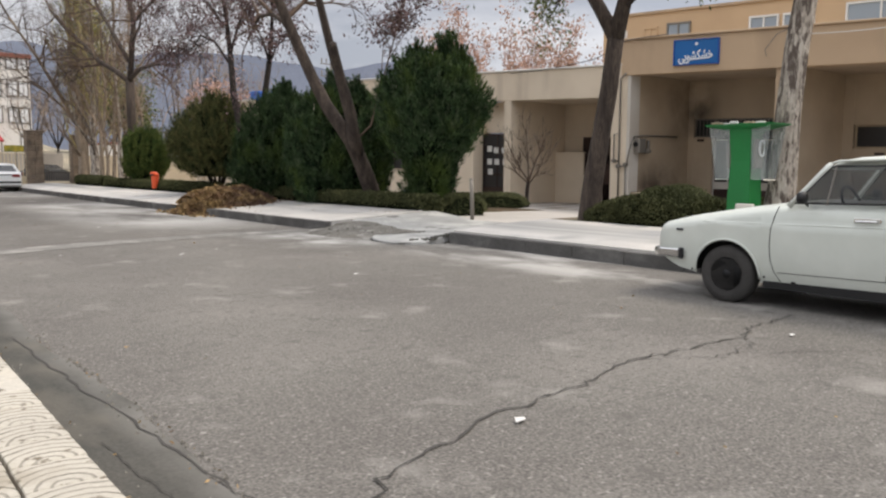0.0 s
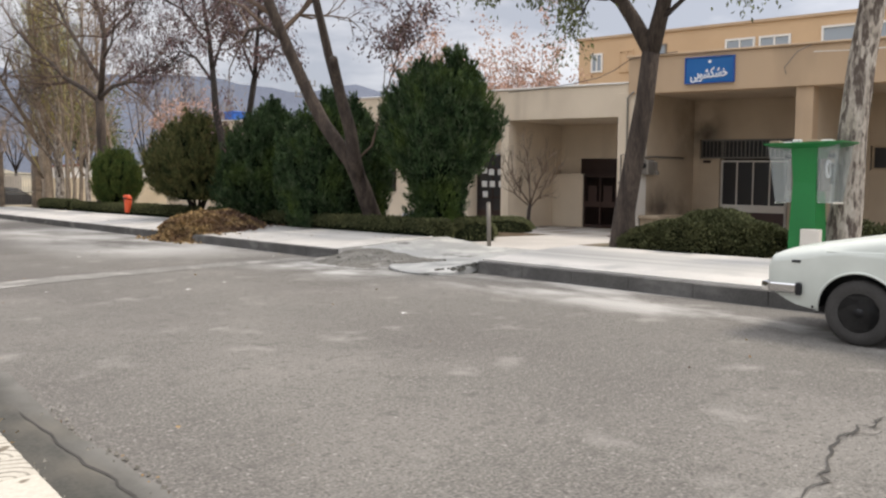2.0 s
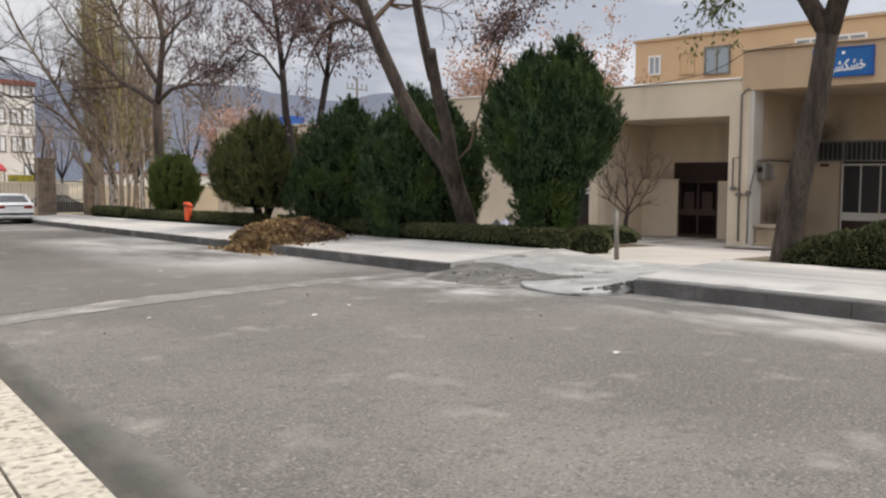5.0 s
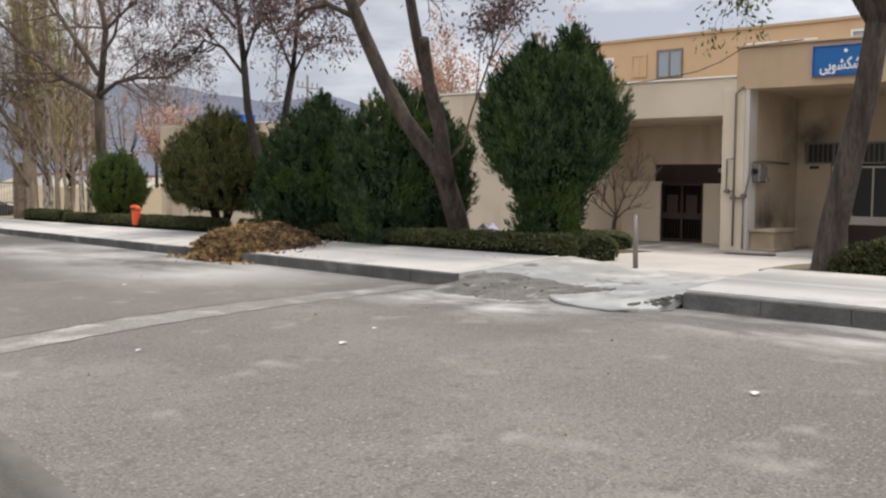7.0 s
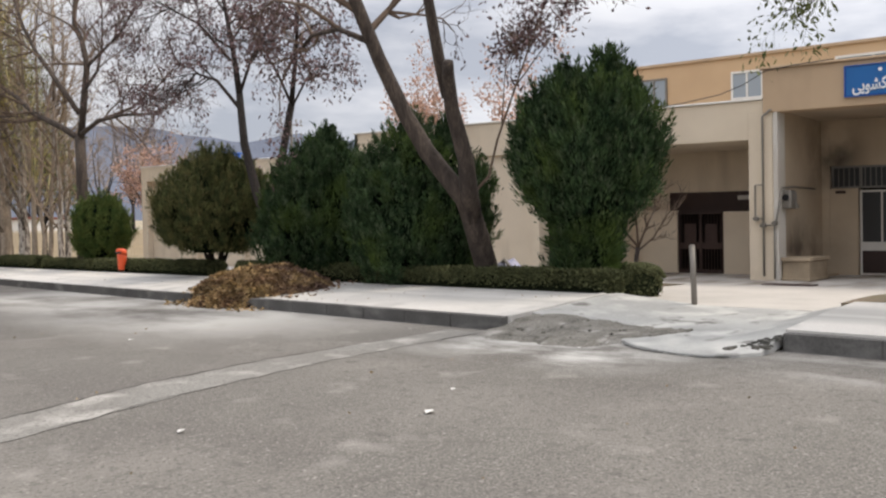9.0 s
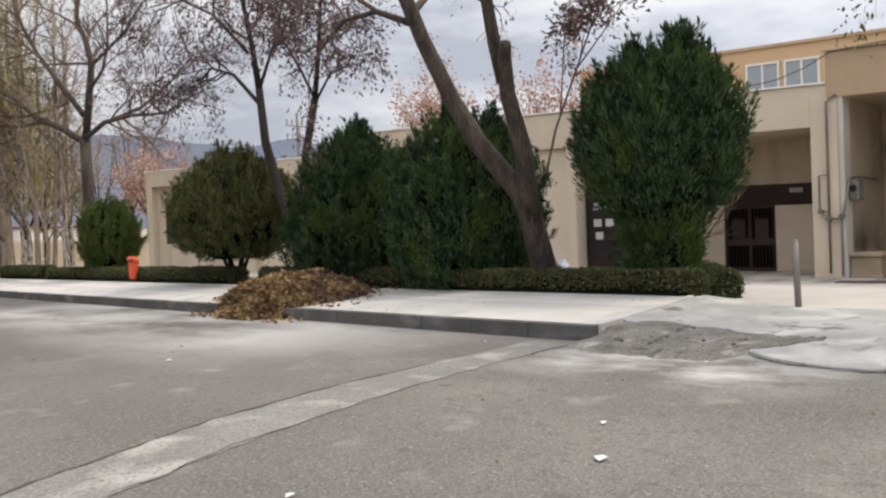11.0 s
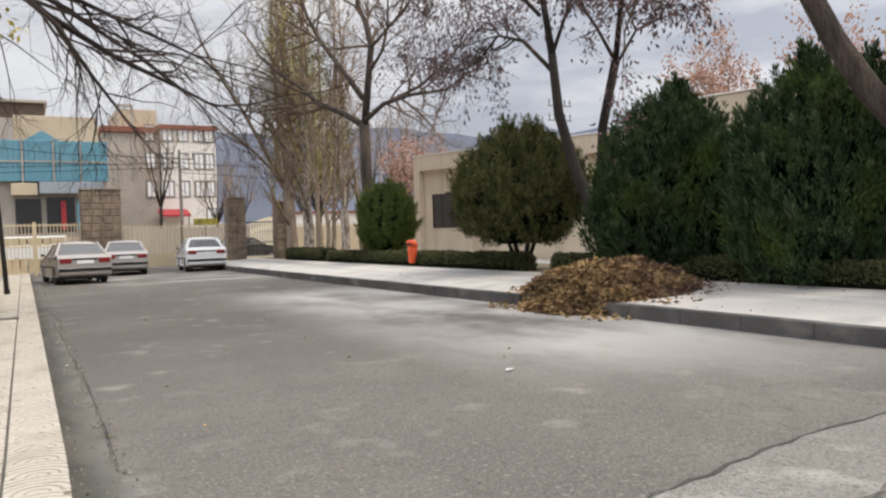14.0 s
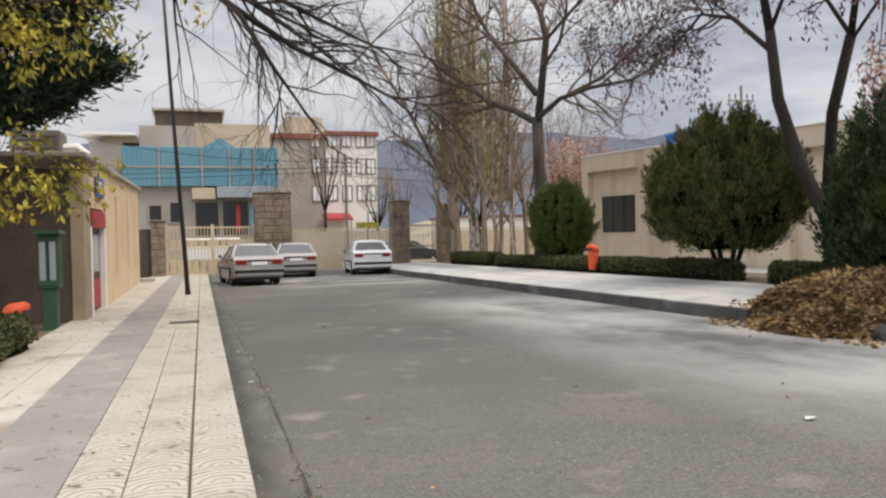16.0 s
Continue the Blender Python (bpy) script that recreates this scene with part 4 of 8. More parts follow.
# cable along the beam
cable = thing("cable", "thin grey cable drooping along the roof edge", "cable", (19.3, 15.3, 4.5))
part("wire", Geo().tube([(19.3, 20.0, 4.68), (19.3, 18.6, 4.66), (19.3, 17.3, 4.70), (19.3, 16.3, 4.78), (19.3, 15.7, 4.94), (19.3, 15.13, 5.2), (19.3, 14.4, 5.23), (19.3, 13.6, 5.22)], 0.012, 5), BLACK, cable)
part("wire", Geo().tube([(19.3, 9.9 - 0.35 * k, 4.75 - 0.12 * math.sin(3.14 * k / 12)) for k in range(13)], 0.014, 5), WHITE, cable)
part("hook", Geo().tube([(19.4, 10.6, 4.3), (19.3, 10.6, 4.45), (19.3, 10.3, 4.8), (19.4, 10.0, 4.95)], 0.012, 5), PIPE, cable)

# tall ochre block standing behind
back = thing("ochre_building", "tall ochre building with flat roof behind the low one", "building", (58, 30, 0), kind="structure")
def bz(x, y, z):
    return (x, y, z + 0.055 * (y - 36) if z > 3 else z)
part("wall", Geo().box(55, 75, -20, 45.3, 0, 13.9).bend(bz), OCHRE, back)
part("coping", Geo().box(54.85, 75, -20, 45.5, 13.9, 14.1).bend(bz), BEAM, back)
for y0, y1, z0, z1 in ((36.5, 38.7, 10.8, 13.0), (39.6, 41.0, 11.0, 12.8), (42.7, 43.9, 11.1, 12.7), (26.6, 28.9, 10.9, 12.9), (29.2, 31.5, 10.9, 12.9), (20.0, 24.5, 11.5, 13.2), (12, 16, 11.9, 13.3), (4, 8, 12.2, 13.6)):
    g = Geo()
    for a, b, c, d in ((y0, y1, z0, z0 + 0.14), (y0, y1, z1 - 0.14, z1), (y0, y0 + 0.14, z0 + 0.14, z1 - 0.14), (y1 - 0.14, y1, z0 + 0.14, z1 - 0.14), ((y0 + y1) / 2 - 0.06, (y0 + y1) / 2 + 0.06, z0 + 0.14, z1 - 0.14)):
        g.box(54.86, 54.99, a, b, c, d)
    w = part("window", g.bend(bz), OCHRE if z0 == 11.0 else (PIPE if z0 == 10.8 else PALEWALL), back)
    part("pane", Geo().box(54.94, 54.98, y0 + 0.1, y1 - 0.1, z0 + 0.1, z1 - 0.1).bend(bz), SKYGLASS if z0 != 11.0 else OCHRE, w)
part("cornice", Geo().box(54.7, 55.0, -20, 45.4, 9.6, 9.9).bend(bz), BEAM, back)
tank = thing("roof_tank", "small blue tank on the flat roof", "tank", (21, 43, 5.1))
part("body", Geo().box(20.6, 21.6, 42.6, 43.6, 5.0, 5.75, 0.04), BLUE, tank)
part("rim", Geo().box(20.55, 21.65, 42.55, 43.65, 5.72, 5.8, 0.02), BLUE, tank)

# ---- gate, guard house, street beyond ----


def stone_pillar(name, x0, x1, y0, y1, h, z0=0.0):
    """A pillar of rough stones, laid in courses."""
    p = thing(name, "rough brown stone gate pillar", "pillar", ((x0 + x1) / 2, (y0 + y1) / 2, z0), group="gate pillars", kind="structure")
    part("core", Geo().box(x0 + 0.03, x1 - 0.03, y0 + 0.03, y1 - 0.03, z0, z0 + h - 0.03), STONE, p)
    z, r = z0, np.random.default_rng(int(x0 * 10 + 100))
    n = max(2, int(round((x1 - x0) / 0.5)))
    while z < z0 + h - 0.1:
        e = min(z + r.uniform(0.26, 0.36), z0 + h)
        cuts = [x0] + sorted(x0 + (x1 - x0) * (k + r.uniform(-0.2, 0.2)) / n for k in range(1, n)) + [x1]
        for a, b in zip(cuts[:-1], cuts[1:]):
            part("stone", Geo().box(a + 0.012, b - 0.012, y0 - r.uniform(0, 0.03), y0 + 0.2, z + 0.012, e - 0.012, 0.02), STONE, p)
        part("stone", Geo().box(x0 - r.uniform(0, 0.02), x0 + 0.03, y0 + 0.22, y1, z + 0.012, e - 0.012, 0.01), STONE, p)
        z = e
    part("cap", Geo().box(x0 - 0.04, x1 + 0.04, y0 - 0.05, y1 + 0.04, z0 + h, z0 + h + 0.09, 0.02), STONE, p)
    return p


stone_pillar("gate_pillar", -1.25, -0.65, 49.6, 50.2, 2.5)
stone_pillar("gate_pillar", 3.3, 5.05, 51.7, 52.4, 3.85)
stone_pillar("gate_pillar", 10.05, 10.95, 51.7, 52.5, 3.2, 0.2)
stone_pillar("gate_pillar", 12.55, 13.3, 51.7, 52.4, 2.95, 0.25)


def bar_gate(name, label, x0, y0, x1, y1, z0, z1, mat, gap=0.16, rails=(0.0, 0.45, 1.0), thick=0.016):
    gt = thing(name, label, "gate", ((x0 + x1) / 2, (y0 + y1) / 2, 0), kind="structure")
    L = math.hypot(x1 - x0, y1 - y0)
    for k in rails:
        z = z0 + (z1 - z0) * k
        part("rail", Geo().tube([(x0, y0, z), (x1, y1, z)], 0.035, 4), mat, gt)
    n = int(L / gap)
    for i in range(n + 1):
        s = i / n
        x, y = x0 + (x1 - x0) * s, y0 + (y1 - y0) * s
        part("bar", Geo().tube([(x, y, z0), (x, y, z1 + 0.08)], thick, 4), mat, gt)
    return gt


g1 = bar_gate("gate_1", "beige painted metal gate with vertical bars", -0.6, 50.0, 3.3, 52.0, 0.15, 2.25, GATEPAINT, 0.16, (0, 0.3, 0.55, 1), 0.026)
for s in (0.0, 0.5, 1.0):
    part("post", Geo().box(-0.6 + 3.9 * s - 0.06, -0.6 + 3.9 * s + 0.06, 50 + 2 * s - 0.06, 50 + 2 * s + 0.06, 0, 2.4), GATEPAINT, g1)
for s in np.linspace(0.06, 0.94, 12):
    part("panel", Geo().box(-0.6 + 3.9 * s - 0.13, -0.6 + 3.9 * s + 0.13, 50 + 2 * s - 0.01, 50 + 2 * s + 0.02, 0.2, 0.75).box(-0.6 + 3.9 * s - 0.13, -0.6 + 3.9 * s + 0.13, 50 + 2 * s - 0.01, 50 + 2 * s + 0.02, 1.35, 1.7), GATEPAINT, g1)
g2 = bar_gate("gate_2", "beige painted metal gate between stone pillars", 5.05, 52.05, 10.05, 52.05, 0.15, 2.1, GATEPAINT, 0.19, (0, 0.3, 1), 0.034)
part("panel", Geo().box(5.1, 10.0, 52.03, 52.06, 0.15, 0.72), GATEPAINT, g2)
bar_gate("gate_3", "dark barred side gate between stone pillars", 10.95, 52.05, 12.55, 52.05, 0.3, 2.2, IRON, 0.13)
bar_gate("fence_1", "thin metal bar fence behind the trees", 13.3, 52.05, 24.0, 52.05, 0.3, 2.0, GATEPAINT, 0.2)
bar_gate("fence_2", "thin metal bar fence past the building", 24.0, 52.05, 34.0, 52.05, 0.3, 2.0, GATEPAINT, 0.25)

# guard house beside the footway
house = thing("guard_house", "small yellow brick gate house with a flat roof", "house", (-3, 36, 0), kind="structure")
XH = -1.1


def hz(x, y, z):
    return (x - 0.012 * (y - 28.4), y, z * (1 + 0.011 * (y - 28.4)) if z > 1.5 else z)


def hpart(name, mat, *b, label="", bev=0.01, parent=None):
    return part(name, Geo().box(*b, bev).bend(hz), mat, parent or house, label)


hpart("side_wall", BROWNWALL, -6.5, XH - 0.1, 28.45, 28.7, 0, 2.75, label="dark brown brick side wall")
hpart("street_wall", YELLOWWALL, XH - 0.25, XH, 31.75, 34.55, 0, 2.95, label="yellow brick street wall")
for y0, y1 in ((35.05, 38.15), (38.65, 41.25), (41.75, 43.6)):
    hpart("street_wall", YELLOWWALL, XH - 0.25, XH, y0, y1, 0, 2.95)
for y0, y1 in ((34.55, 35.05), (38.15, 38.65), (41.25, 41.75)):
    hpart("street_wall", YELLOWWALL, XH - 0.25, XH, y0, y1, 0, 0.85)
    hpart("street_wall", YELLOWWALL, XH - 0.25, XH, y0, y1, 2.5, 2.95)
    w = hpart("window", BROWNWALL, XH - 0.2, XH - 0.12, y0 + 0.02, y1 - 0.02, 0.85, 2.5, label="narrow dark slit window")
    hpart("sill", YELLOWWALL, XH - 0.11, XH + 0.03, y0 - 0.05, y1 + 0.05, 0.78, 0.85, parent=w)
hpart("corner_post", TIMBER, XH - 0.2, XH + 0.02, 28.42, 29.3, 0, 2.75, label="brown corner pier")
hpart("street_wall", YELLOWWALL, XH - 0.25, XH, 29.3, 31.75, 2.1, 2.95)
hpart("roof", GREYWALL, -6.7, XH + 0.1, 28.3, 43.7, 2.95, 3.03, label="thin flat roof slab")
hpart("roof_edge", BROWNWALL, -6.7, XH + 0.05, 28.25, 28.4, 2.72, 2.95)
hpart("end_wall", YELLOWWALL, -6.5, XH, 43.4, 43.62, 0, 2.95)
dr = hpart("door", DARKMETAL, XH - 0.16, XH - 0.08, 29.35, 31.7, 0.1, 1.7, label="dark glazed door with a red panel")
hpart("pane", SKYGLASS, XH - 0.08, XH - 0.07, 29.6, 31.4, 0.9, 1.6, parent=dr)
hpart("door_panel", RED, XH - 0.08, XH - 0.06, 29.5, 31.5, 0.2, 0.75, parent=dr)
for y in (29.32, 31.72):
    hpart("jamb", PALEWALL, XH - 0.1, XH + 0.04, y - 0.08, y + 0.08, 0.1, 1.75, parent=dr)
sg = thing("house_sign", "faded pink sign board above the door", "sign", (XH, 30.5, 1.8), kind="")
part("board", Geo().box(XH + 0.0, XH + 0.05, 29.5, 31.7, 1.74, 2.05, 0.01).bend(hz), RED, sg)
sg = thing("wall_sign", "small blue and white board on the wall", "sign", (XH, 30.8, 2.45))
part("board", Geo().box(XH + 0.02, XH + 0.06, 30.2, 31.4, 2.32, 2.72, 0.01).bend(hz), BLUE, sg)
part("emblem", Geo().box(XH + 0.06, XH + 0.066, 30.6, 31.0, 2.4, 2.64).bend(hz), SIGNWHITE, sg)
cool = thing("roof_cooler", "grey louvred air cooler on the gate house roof", "air cooler", (-2.1, 31, 3.1))
part("case", Geo().box(-2.6, -1.75, 30.6, 31.4, 3.12, 3.72, 0.02), PIPE, cool)
for k in range(6):
    part("louvre", Geo().box(-2.55, -1.8, 30.57, 30.6, 3.2 + 0.08 * k, 3.24 + 0.08 * k), IRON, cool)
part("stand", Geo().box(-2.55, -1.8, 30.65, 31.35, 3.03, 3.12), IRON, cool)
part("duct", Geo().tube([(-1.8, 31.0, 3.4), (-1.5, 31.0, 3.42), (-1.35, 31.0, 3.3), (-1.33, 31.0, 3.04)], 0.09, 8), PALEWALL, cool, "pale curved duct")
step_ = thing("door_step", "grey concrete step at the wall end", "step", (-1.1, 44.2, 0.1), kind="structure")
part("tread", Geo().box(-1.5, -0.85, 43.8, 44.9, 0.085, 0.26, 0.015), GREYWALL, step_)
bw = thing("boundary_wall", "brown wall closing the yard beside the gate", "wall", (-2, 50, 0), kind="structure")
part("panel", Geo().box(-8, -1.25, 49.8, 50.1, 0, 2.2, 0.02), BROWNWALL, bw)

# lamp post, leaning a little
lamp = thing("street_lamp", "tall thin black lamp post leaning slightly", "street lamp", (0.48, 34.9, 0.12))
part("pole", Geo().tube([(0.48, 34.9, 0.09), (0.44, 34.9, 1.0), (0.32, 34.9, 3.2), (0.18, 34.9, 5.85), (0.05, 34.9, 8.6)], [0.062, 0.058, 0.052, 0.044, 0.036], 10), BLACK, lamp, smooth=True)
part("base", Geo().lathe((0.48, 34.9, 0.09), ((0.11, 0), (0.11, 0.02), (0.075, 0.04), (0.07, 0.16)), 12), BLACK, lamp)
part("arm", Geo().tube([(0.05, 34.9, 8.6), (0.4, 34.9, 8.9), (1.1, 34.9, 9.0)], 0.03, 8), BLACK, lamp)
part("head", Geo().box(1.0, 1.6, 34.78, 35.02, 8.95, 9.07, 0.03), BLACK, lamp)

# street front beyond the gate
shopb = thing("blue_fronted_building", "grey two-storey shop building with blue sheet front", "building", (1, 74, 0), kind="structure")
part("wall", Geo().box(-4.3, 6.4, 72.3, 84, 0, 8.0, 0.02), GREYWALL, shopb)
panel = part("blue_sheet", Geo().box(-4.3, 6.35, 71.8, 72.0, 5.75, 8.55, 0.02), BLUESHEET, shopb, "blue corrugated metal sheet")
for i in range(34):
    x = -4.2 + i * 0.318
    part("rib", Geo().box(x, x + 0.1, 71.74, 71.8, 5.78, 8.52), BLUESHEET, panel)
for x in (-1.9, 1.0, 2.9, 4.6):
    part("batten", Geo().box(x, x + 0.1, 71.66, 71.74, 5.6, 8.7), GREYWALL, panel)
part("rail", Geo().box(-4.3, 6.35, 71.7, 71.76, 7.05, 7.15), GREYWALL, panel)
part("upper_block", Geo().box(0.6, 6.0, 73.5, 83, 8.0, 10.5, 0.02), BEIGEWALL, shopb, "beige upper storey")
part("upper_block", Geo().box(-3.2, 0.6, 73.0, 83, 8.0, 10.2, 0.02), GREYWALL, shopb)
part("top_block", Geo().box(-2.2, 2.6, 75, 82, 10.2, 11.6, 0.02), BROWNWALL, shopb)
part("top_slab", Geo().box(-2.4, 2.8, 74.8, 82, 11.6, 11.8, 0.02), GREYWALL, shopb)
part("gable", Geo().prism([(1.2, 8.55), (3.4, 8.55), (2.3, 9.25)], "y", 71.9, 72.2), BLUESHEET, shopb)
for x0, x1, z0, z1, m_ in ((-2.6, -1.8, 3.3, 4.4, DARKGLASS), (-1.2, -0.4, 3.2, 4.6, DARKGLASS), (0.5, 2.1, 2.2, 4.6, DARKGLASS), (2.4, 4.2, 2.2, 4.7, DARKGLASS)):
    w = part("window", Geo().box(x0 - 0.08, x1 + 0.08, 72.2, 72.28, z0 - 0.08, z0).box(x0 - 0.08, x1 + 0.08, 72.2, 72.28, z1, z1 + 0.08).box(x0 - 0.08, x0, 72.2, 72.28, z0, z1).box(x1, x1 + 0.08, 72.2, 72.28, z0, z1), GREYWALL, shopb)
    part("pane", Geo().box(x0, x1, 72.25, 72.29, z0, z1), m_, w)
part("awning", Geo().box(0.3, 1.9, 71.6, 72.3, 4.8, 5.6, 0.03), BEIGEWALL, shopb, "yellow-beige shop fascia")
part("awning", Geo().box(2.0, 6.0, 71.5, 72.3, 4.9, 5.7, 0.03), SKYGLASS, shopb, "pale blue shop fascia")
for x, m_ in ((3.3, RED), (4.3, BLUESHEET), (4.7, BLUESHEET)):
    part("goods", Geo().box(x, x + 0.32, 72.05, 72.15, 2.4, 4.4, 0.02), m_, shopb)
sidehut = thing("side_shed", "low grey shed with a white roof edge", "shed", (-5.5, 74, 0), kind="structure")
part("wall", Geo().box(-6.5, -4.3, 73, 80, 0, 9.0, 0.02), GREYWALL, sidehut)
part("roof", Geo().box(-7.0, -3.4, 72.6, 80, 9.4, 9.6, 0.03), PALEWALL, sidehut)
part("upper", Geo().box(-5.6, -3.2, 73.4, 80, 9.0, 9.4), BEIGEWALL, sidehut)
leftb = thing("low_house", "low grey house with flat roof beyond the wall", "building", (-14, 72, 0), kind="structure")
part("wall", Geo().box(-24, -6.6, 70, 80, 0, 7.6, 0.02), GREYWALL, leftb)
part("roof", Geo().box(-24.2, -6.5, 69.7, 80, 7.6, 7.9, 0.02), PALEWALL, leftb)
van = thing("parked_van", "white van parked outside the shops", "van", (1.2, 66, 0))
part("body", Geo().loft([[(x, y, z) for y, z in ((65.2, 0.5), (65.2, 1.3), (65.6, 1.95), (66.9, 1.95), (67.1, 1.2), (67.1, 0.5))] for x in (-0.1, 0.05, 3.1, 3.25)]), CARWHITE, van)
part("window", Geo().box(0.3, 2.9, 65.28, 65.5, 1.35, 1.8, 0.02), DARKGLASS, van)
for x in (0.5, 2.7):
    part("wheel", Geo().cyl((x, 65.15, 0.32), (x, 65.4, 0.32), 0.32, n=14), TYRE, van)

flats = thing("apartment_block", "pale four-storey apartment block with grey side wall", "building", (16, 98, 0), kind="structure")
front = part("front_wall", Geo().box(14.0, 19.7, 98, 112, 0, 13.2, 0.03), PALEWALL, flats)
part("side_wall", Geo().box(8.4, 13.98, 98.3, 112, 0, 12.8, 0.03), GREYWALL, flats, "bare grey side wall")
part("cornice", Geo().box(13.8, 19.9, 97.7, 112, 13.2, 13.7, 0.03).box(8.2, 13.8, 98.0, 112, 12.8, 13.4, 0.03), ROOFRED, flats, "dark red roof edge")
part("roof_room", Geo().box(10.0, 14.0, 100, 108, 13.2, 15.5, 0.03), BEIGEWALL, flats)
part("roof_frame", Geo().box(9.8, 10.0, 98.2, 98.4, 0, 15.6).box(11.2, 11.4, 98.2, 98.4, 8, 15.6).box(9.8, 11.4, 98.2, 98.4, 15.4, 15.7), GREYWALL, flats)
for row in range(4):
    z = 3.2 + row * 2.95
    for x in (13.0, 14.7, 16.3, 17.9, 19.0):
        if row == 0 and x < 18:
            continue
        wd = 0.44 if x not in (13.0, 19.0) else 0.4
        yy = 97.93 if x > 14 else 98.2
        w = part("window", Geo().box(x - wd - 0.13, x + wd + 0.13, yy, yy + 0.06, z + 1.5, z + 1.64).box(x - wd - 0.13, x + wd + 0.13, yy, yy + 0.06, z - 0.14, z).box(x - wd - 0.13, x - wd, yy, yy + 0.06, z, z + 1.5).box(x + wd, x + wd + 0.13, yy, yy + 0.06, z, z + 1.5).box(x - 0.04, x + 0.04, yy, yy + 0.06, z, z + 1.5), PIPE, flats)
        part("pane", Geo().box(x - wd, x + wd, yy + 0.02, yy + 0.09, z, z + 1.5), SIGNWHITE, w)
board = thing("red_awning", "red shop awning at street level", "awning", (15.5, 96, 4), kind="")
part("cloth", Geo().prism([(95.5, 3.9), (97.9, 4.6), (97.9, 4.75), (95.5, 4.1)], "x", 13.4, 16.4), RED, board)
for x in (13.6, 16.2):
    part("post", Geo().cyl((x, 95.7, 0), (x, 95.7, 3.95), 0.06), IRON, board)
board = thing("yellow_board", "yellow sign board on a post", "sign", (14.8, 80, 0))
part("board", Geo().box(13.7, 15.7, 80, 80.1, 2.6, 3.2, 0.02), YELLOWLEAF, board)
part("post", Geo().cyl((14.7, 80.15, 0), (14.7, 80.15, 2.7), 0.05), IRON, board)
farrow = thing("far_wall", "low beige wall and sheds across the street", "wall", (30, 78, 0), kind="structure")
part("panel", Geo().box(20, 60, 78, 78.4, 0, 2.3, 0.02), BEIGEWALL, farrow)
part("shed", Geo().box(24, 34, 84, 92, 0, 3.6, 0.02), PALEWALL, farrow)
part("shed_roof", Geo().box(23.8, 34.2, 83.8, 92, 3.6, 3.8, 0.02), ROOFRED, farrow)
part("panel", Geo().box(7, 20, 86, 86.4, 0, 2.6, 0.02), GREYWALL, farrow)

# utility poles and wires
def utility_pole(x, y, h, arms):
    p = thing("utility_pole", "grey utility pole with cross arms and insulators", "utility pole", (x, y, 0), group="utility poles")
    part("pole", Geo().tube([(x, y, 0), (x, y, h)], [0.13, 0.07], 8), PIPE, p)
    for z in arms:
        part("cross_arm", Geo().box(x - 0.9, x + 0.9, y - 0.04, y + 0.04, z, z + 0.06), PIPE, p)
        for dx in (-0.8, -0.4, 0.4, 0.8):
            part("insulator", Geo().lathe((x + dx, y, z + 0.12), ((0.03, -0.06), (0.03, 0.08), (0.06, 0.1), (0.04, 0.16), (0.06, 0.2), (0.03, 0.32)), 8), IRON, p)
    return p


utility_pole(30.8, 51.3, 9.9, (8.1, 9.0))
utility_pole(9.6, 62.0, 7.0, (6.4,))
utility_pole(-9.5, 64.0, 9.5, (8.8,))
wires = thing("overhead_wires", "thin dark overhead wires along the street", "wires", (0, 62, 6))
for a, b, sag in (((-40, 63, 6.9), (9.6, 62, 6.2), 0.9), ((-40, 63, 6.6), (9.6, 62, 5.9), 0.9), ((9.6, 62, 6.2), (70, 61, 6.8), 1.2), ((9.6, 62, 5.6), (70, 61, 6.0), 1.4), ((-9.5, 64, 8.9), (-0.5, 40, 8.2), 0.5), ((-9.5, 64, 8.9), (9.6, 62, 6.5), 0.7)):
    part("wire", Geo().tube([tuple(a[i] + (b[i] - a[i]) * s / 14 - (sag * math.sin(3.14159 * s / 14) if i == 2 else 0) for i in range(3)) for s in range(15)], 0.022, 4), BLACK, wires)

# hills, their distance haze painted in as blue-grey
g = Geo()
N = 160
for i in range(N + 1):
    a = radians(-75 + 190 * i / N)
    hgt = 112 + 62 * (0.5 + 0.5 * math.sin(a * 3.1 + 0.6)) + 38 * noise.noise((a * 5, 0, 1)) + 14 * noise.noise((a * 19, 2, 1))
    for rad, z in ((1100, -5), (1250, hgt * 0.55), (1450, hgt * 1.15), (1700, -5)):
        g.v.append((rad * math.sin(a), rad * math.cos(a), z))
g.f = [(i * 4 + k, i * 4 + k + 1, (i + 1) * 4 + k + 1, (i + 1) * 4 + k) for i in range(N) for k in range(3)]
solid("hills", g, HILL, "mountains tinted blue-grey for haze on the horizon", "hills", smooth=True, kind="structure")

g = Geo()
for i in range(N + 1):
    a = radians(-75 + 190 * i / N)
    hgt = 17 + 9 * noise.noise((a * 7, 3, 1)) + 5 * noise.noise((a * 23, 5, 1))
    for rad, z in ((330, -3), (480, hgt * 0.6), (640, hgt), (800, -5)):
        g.v.append((rad * math.sin(a), rad * math.cos(a), z))
g.f = [(i * 4 + k, i * 4 + k + 1, (i + 1) * 4 + k + 1, (i + 1) * 4 + k) for i in range(N) for k in range(3)]
solid("foothills", g, FOOTHILL, "low dry tan foothills before the mountains", "hills", smooth=True, kind="structure")

# ---- plants ----


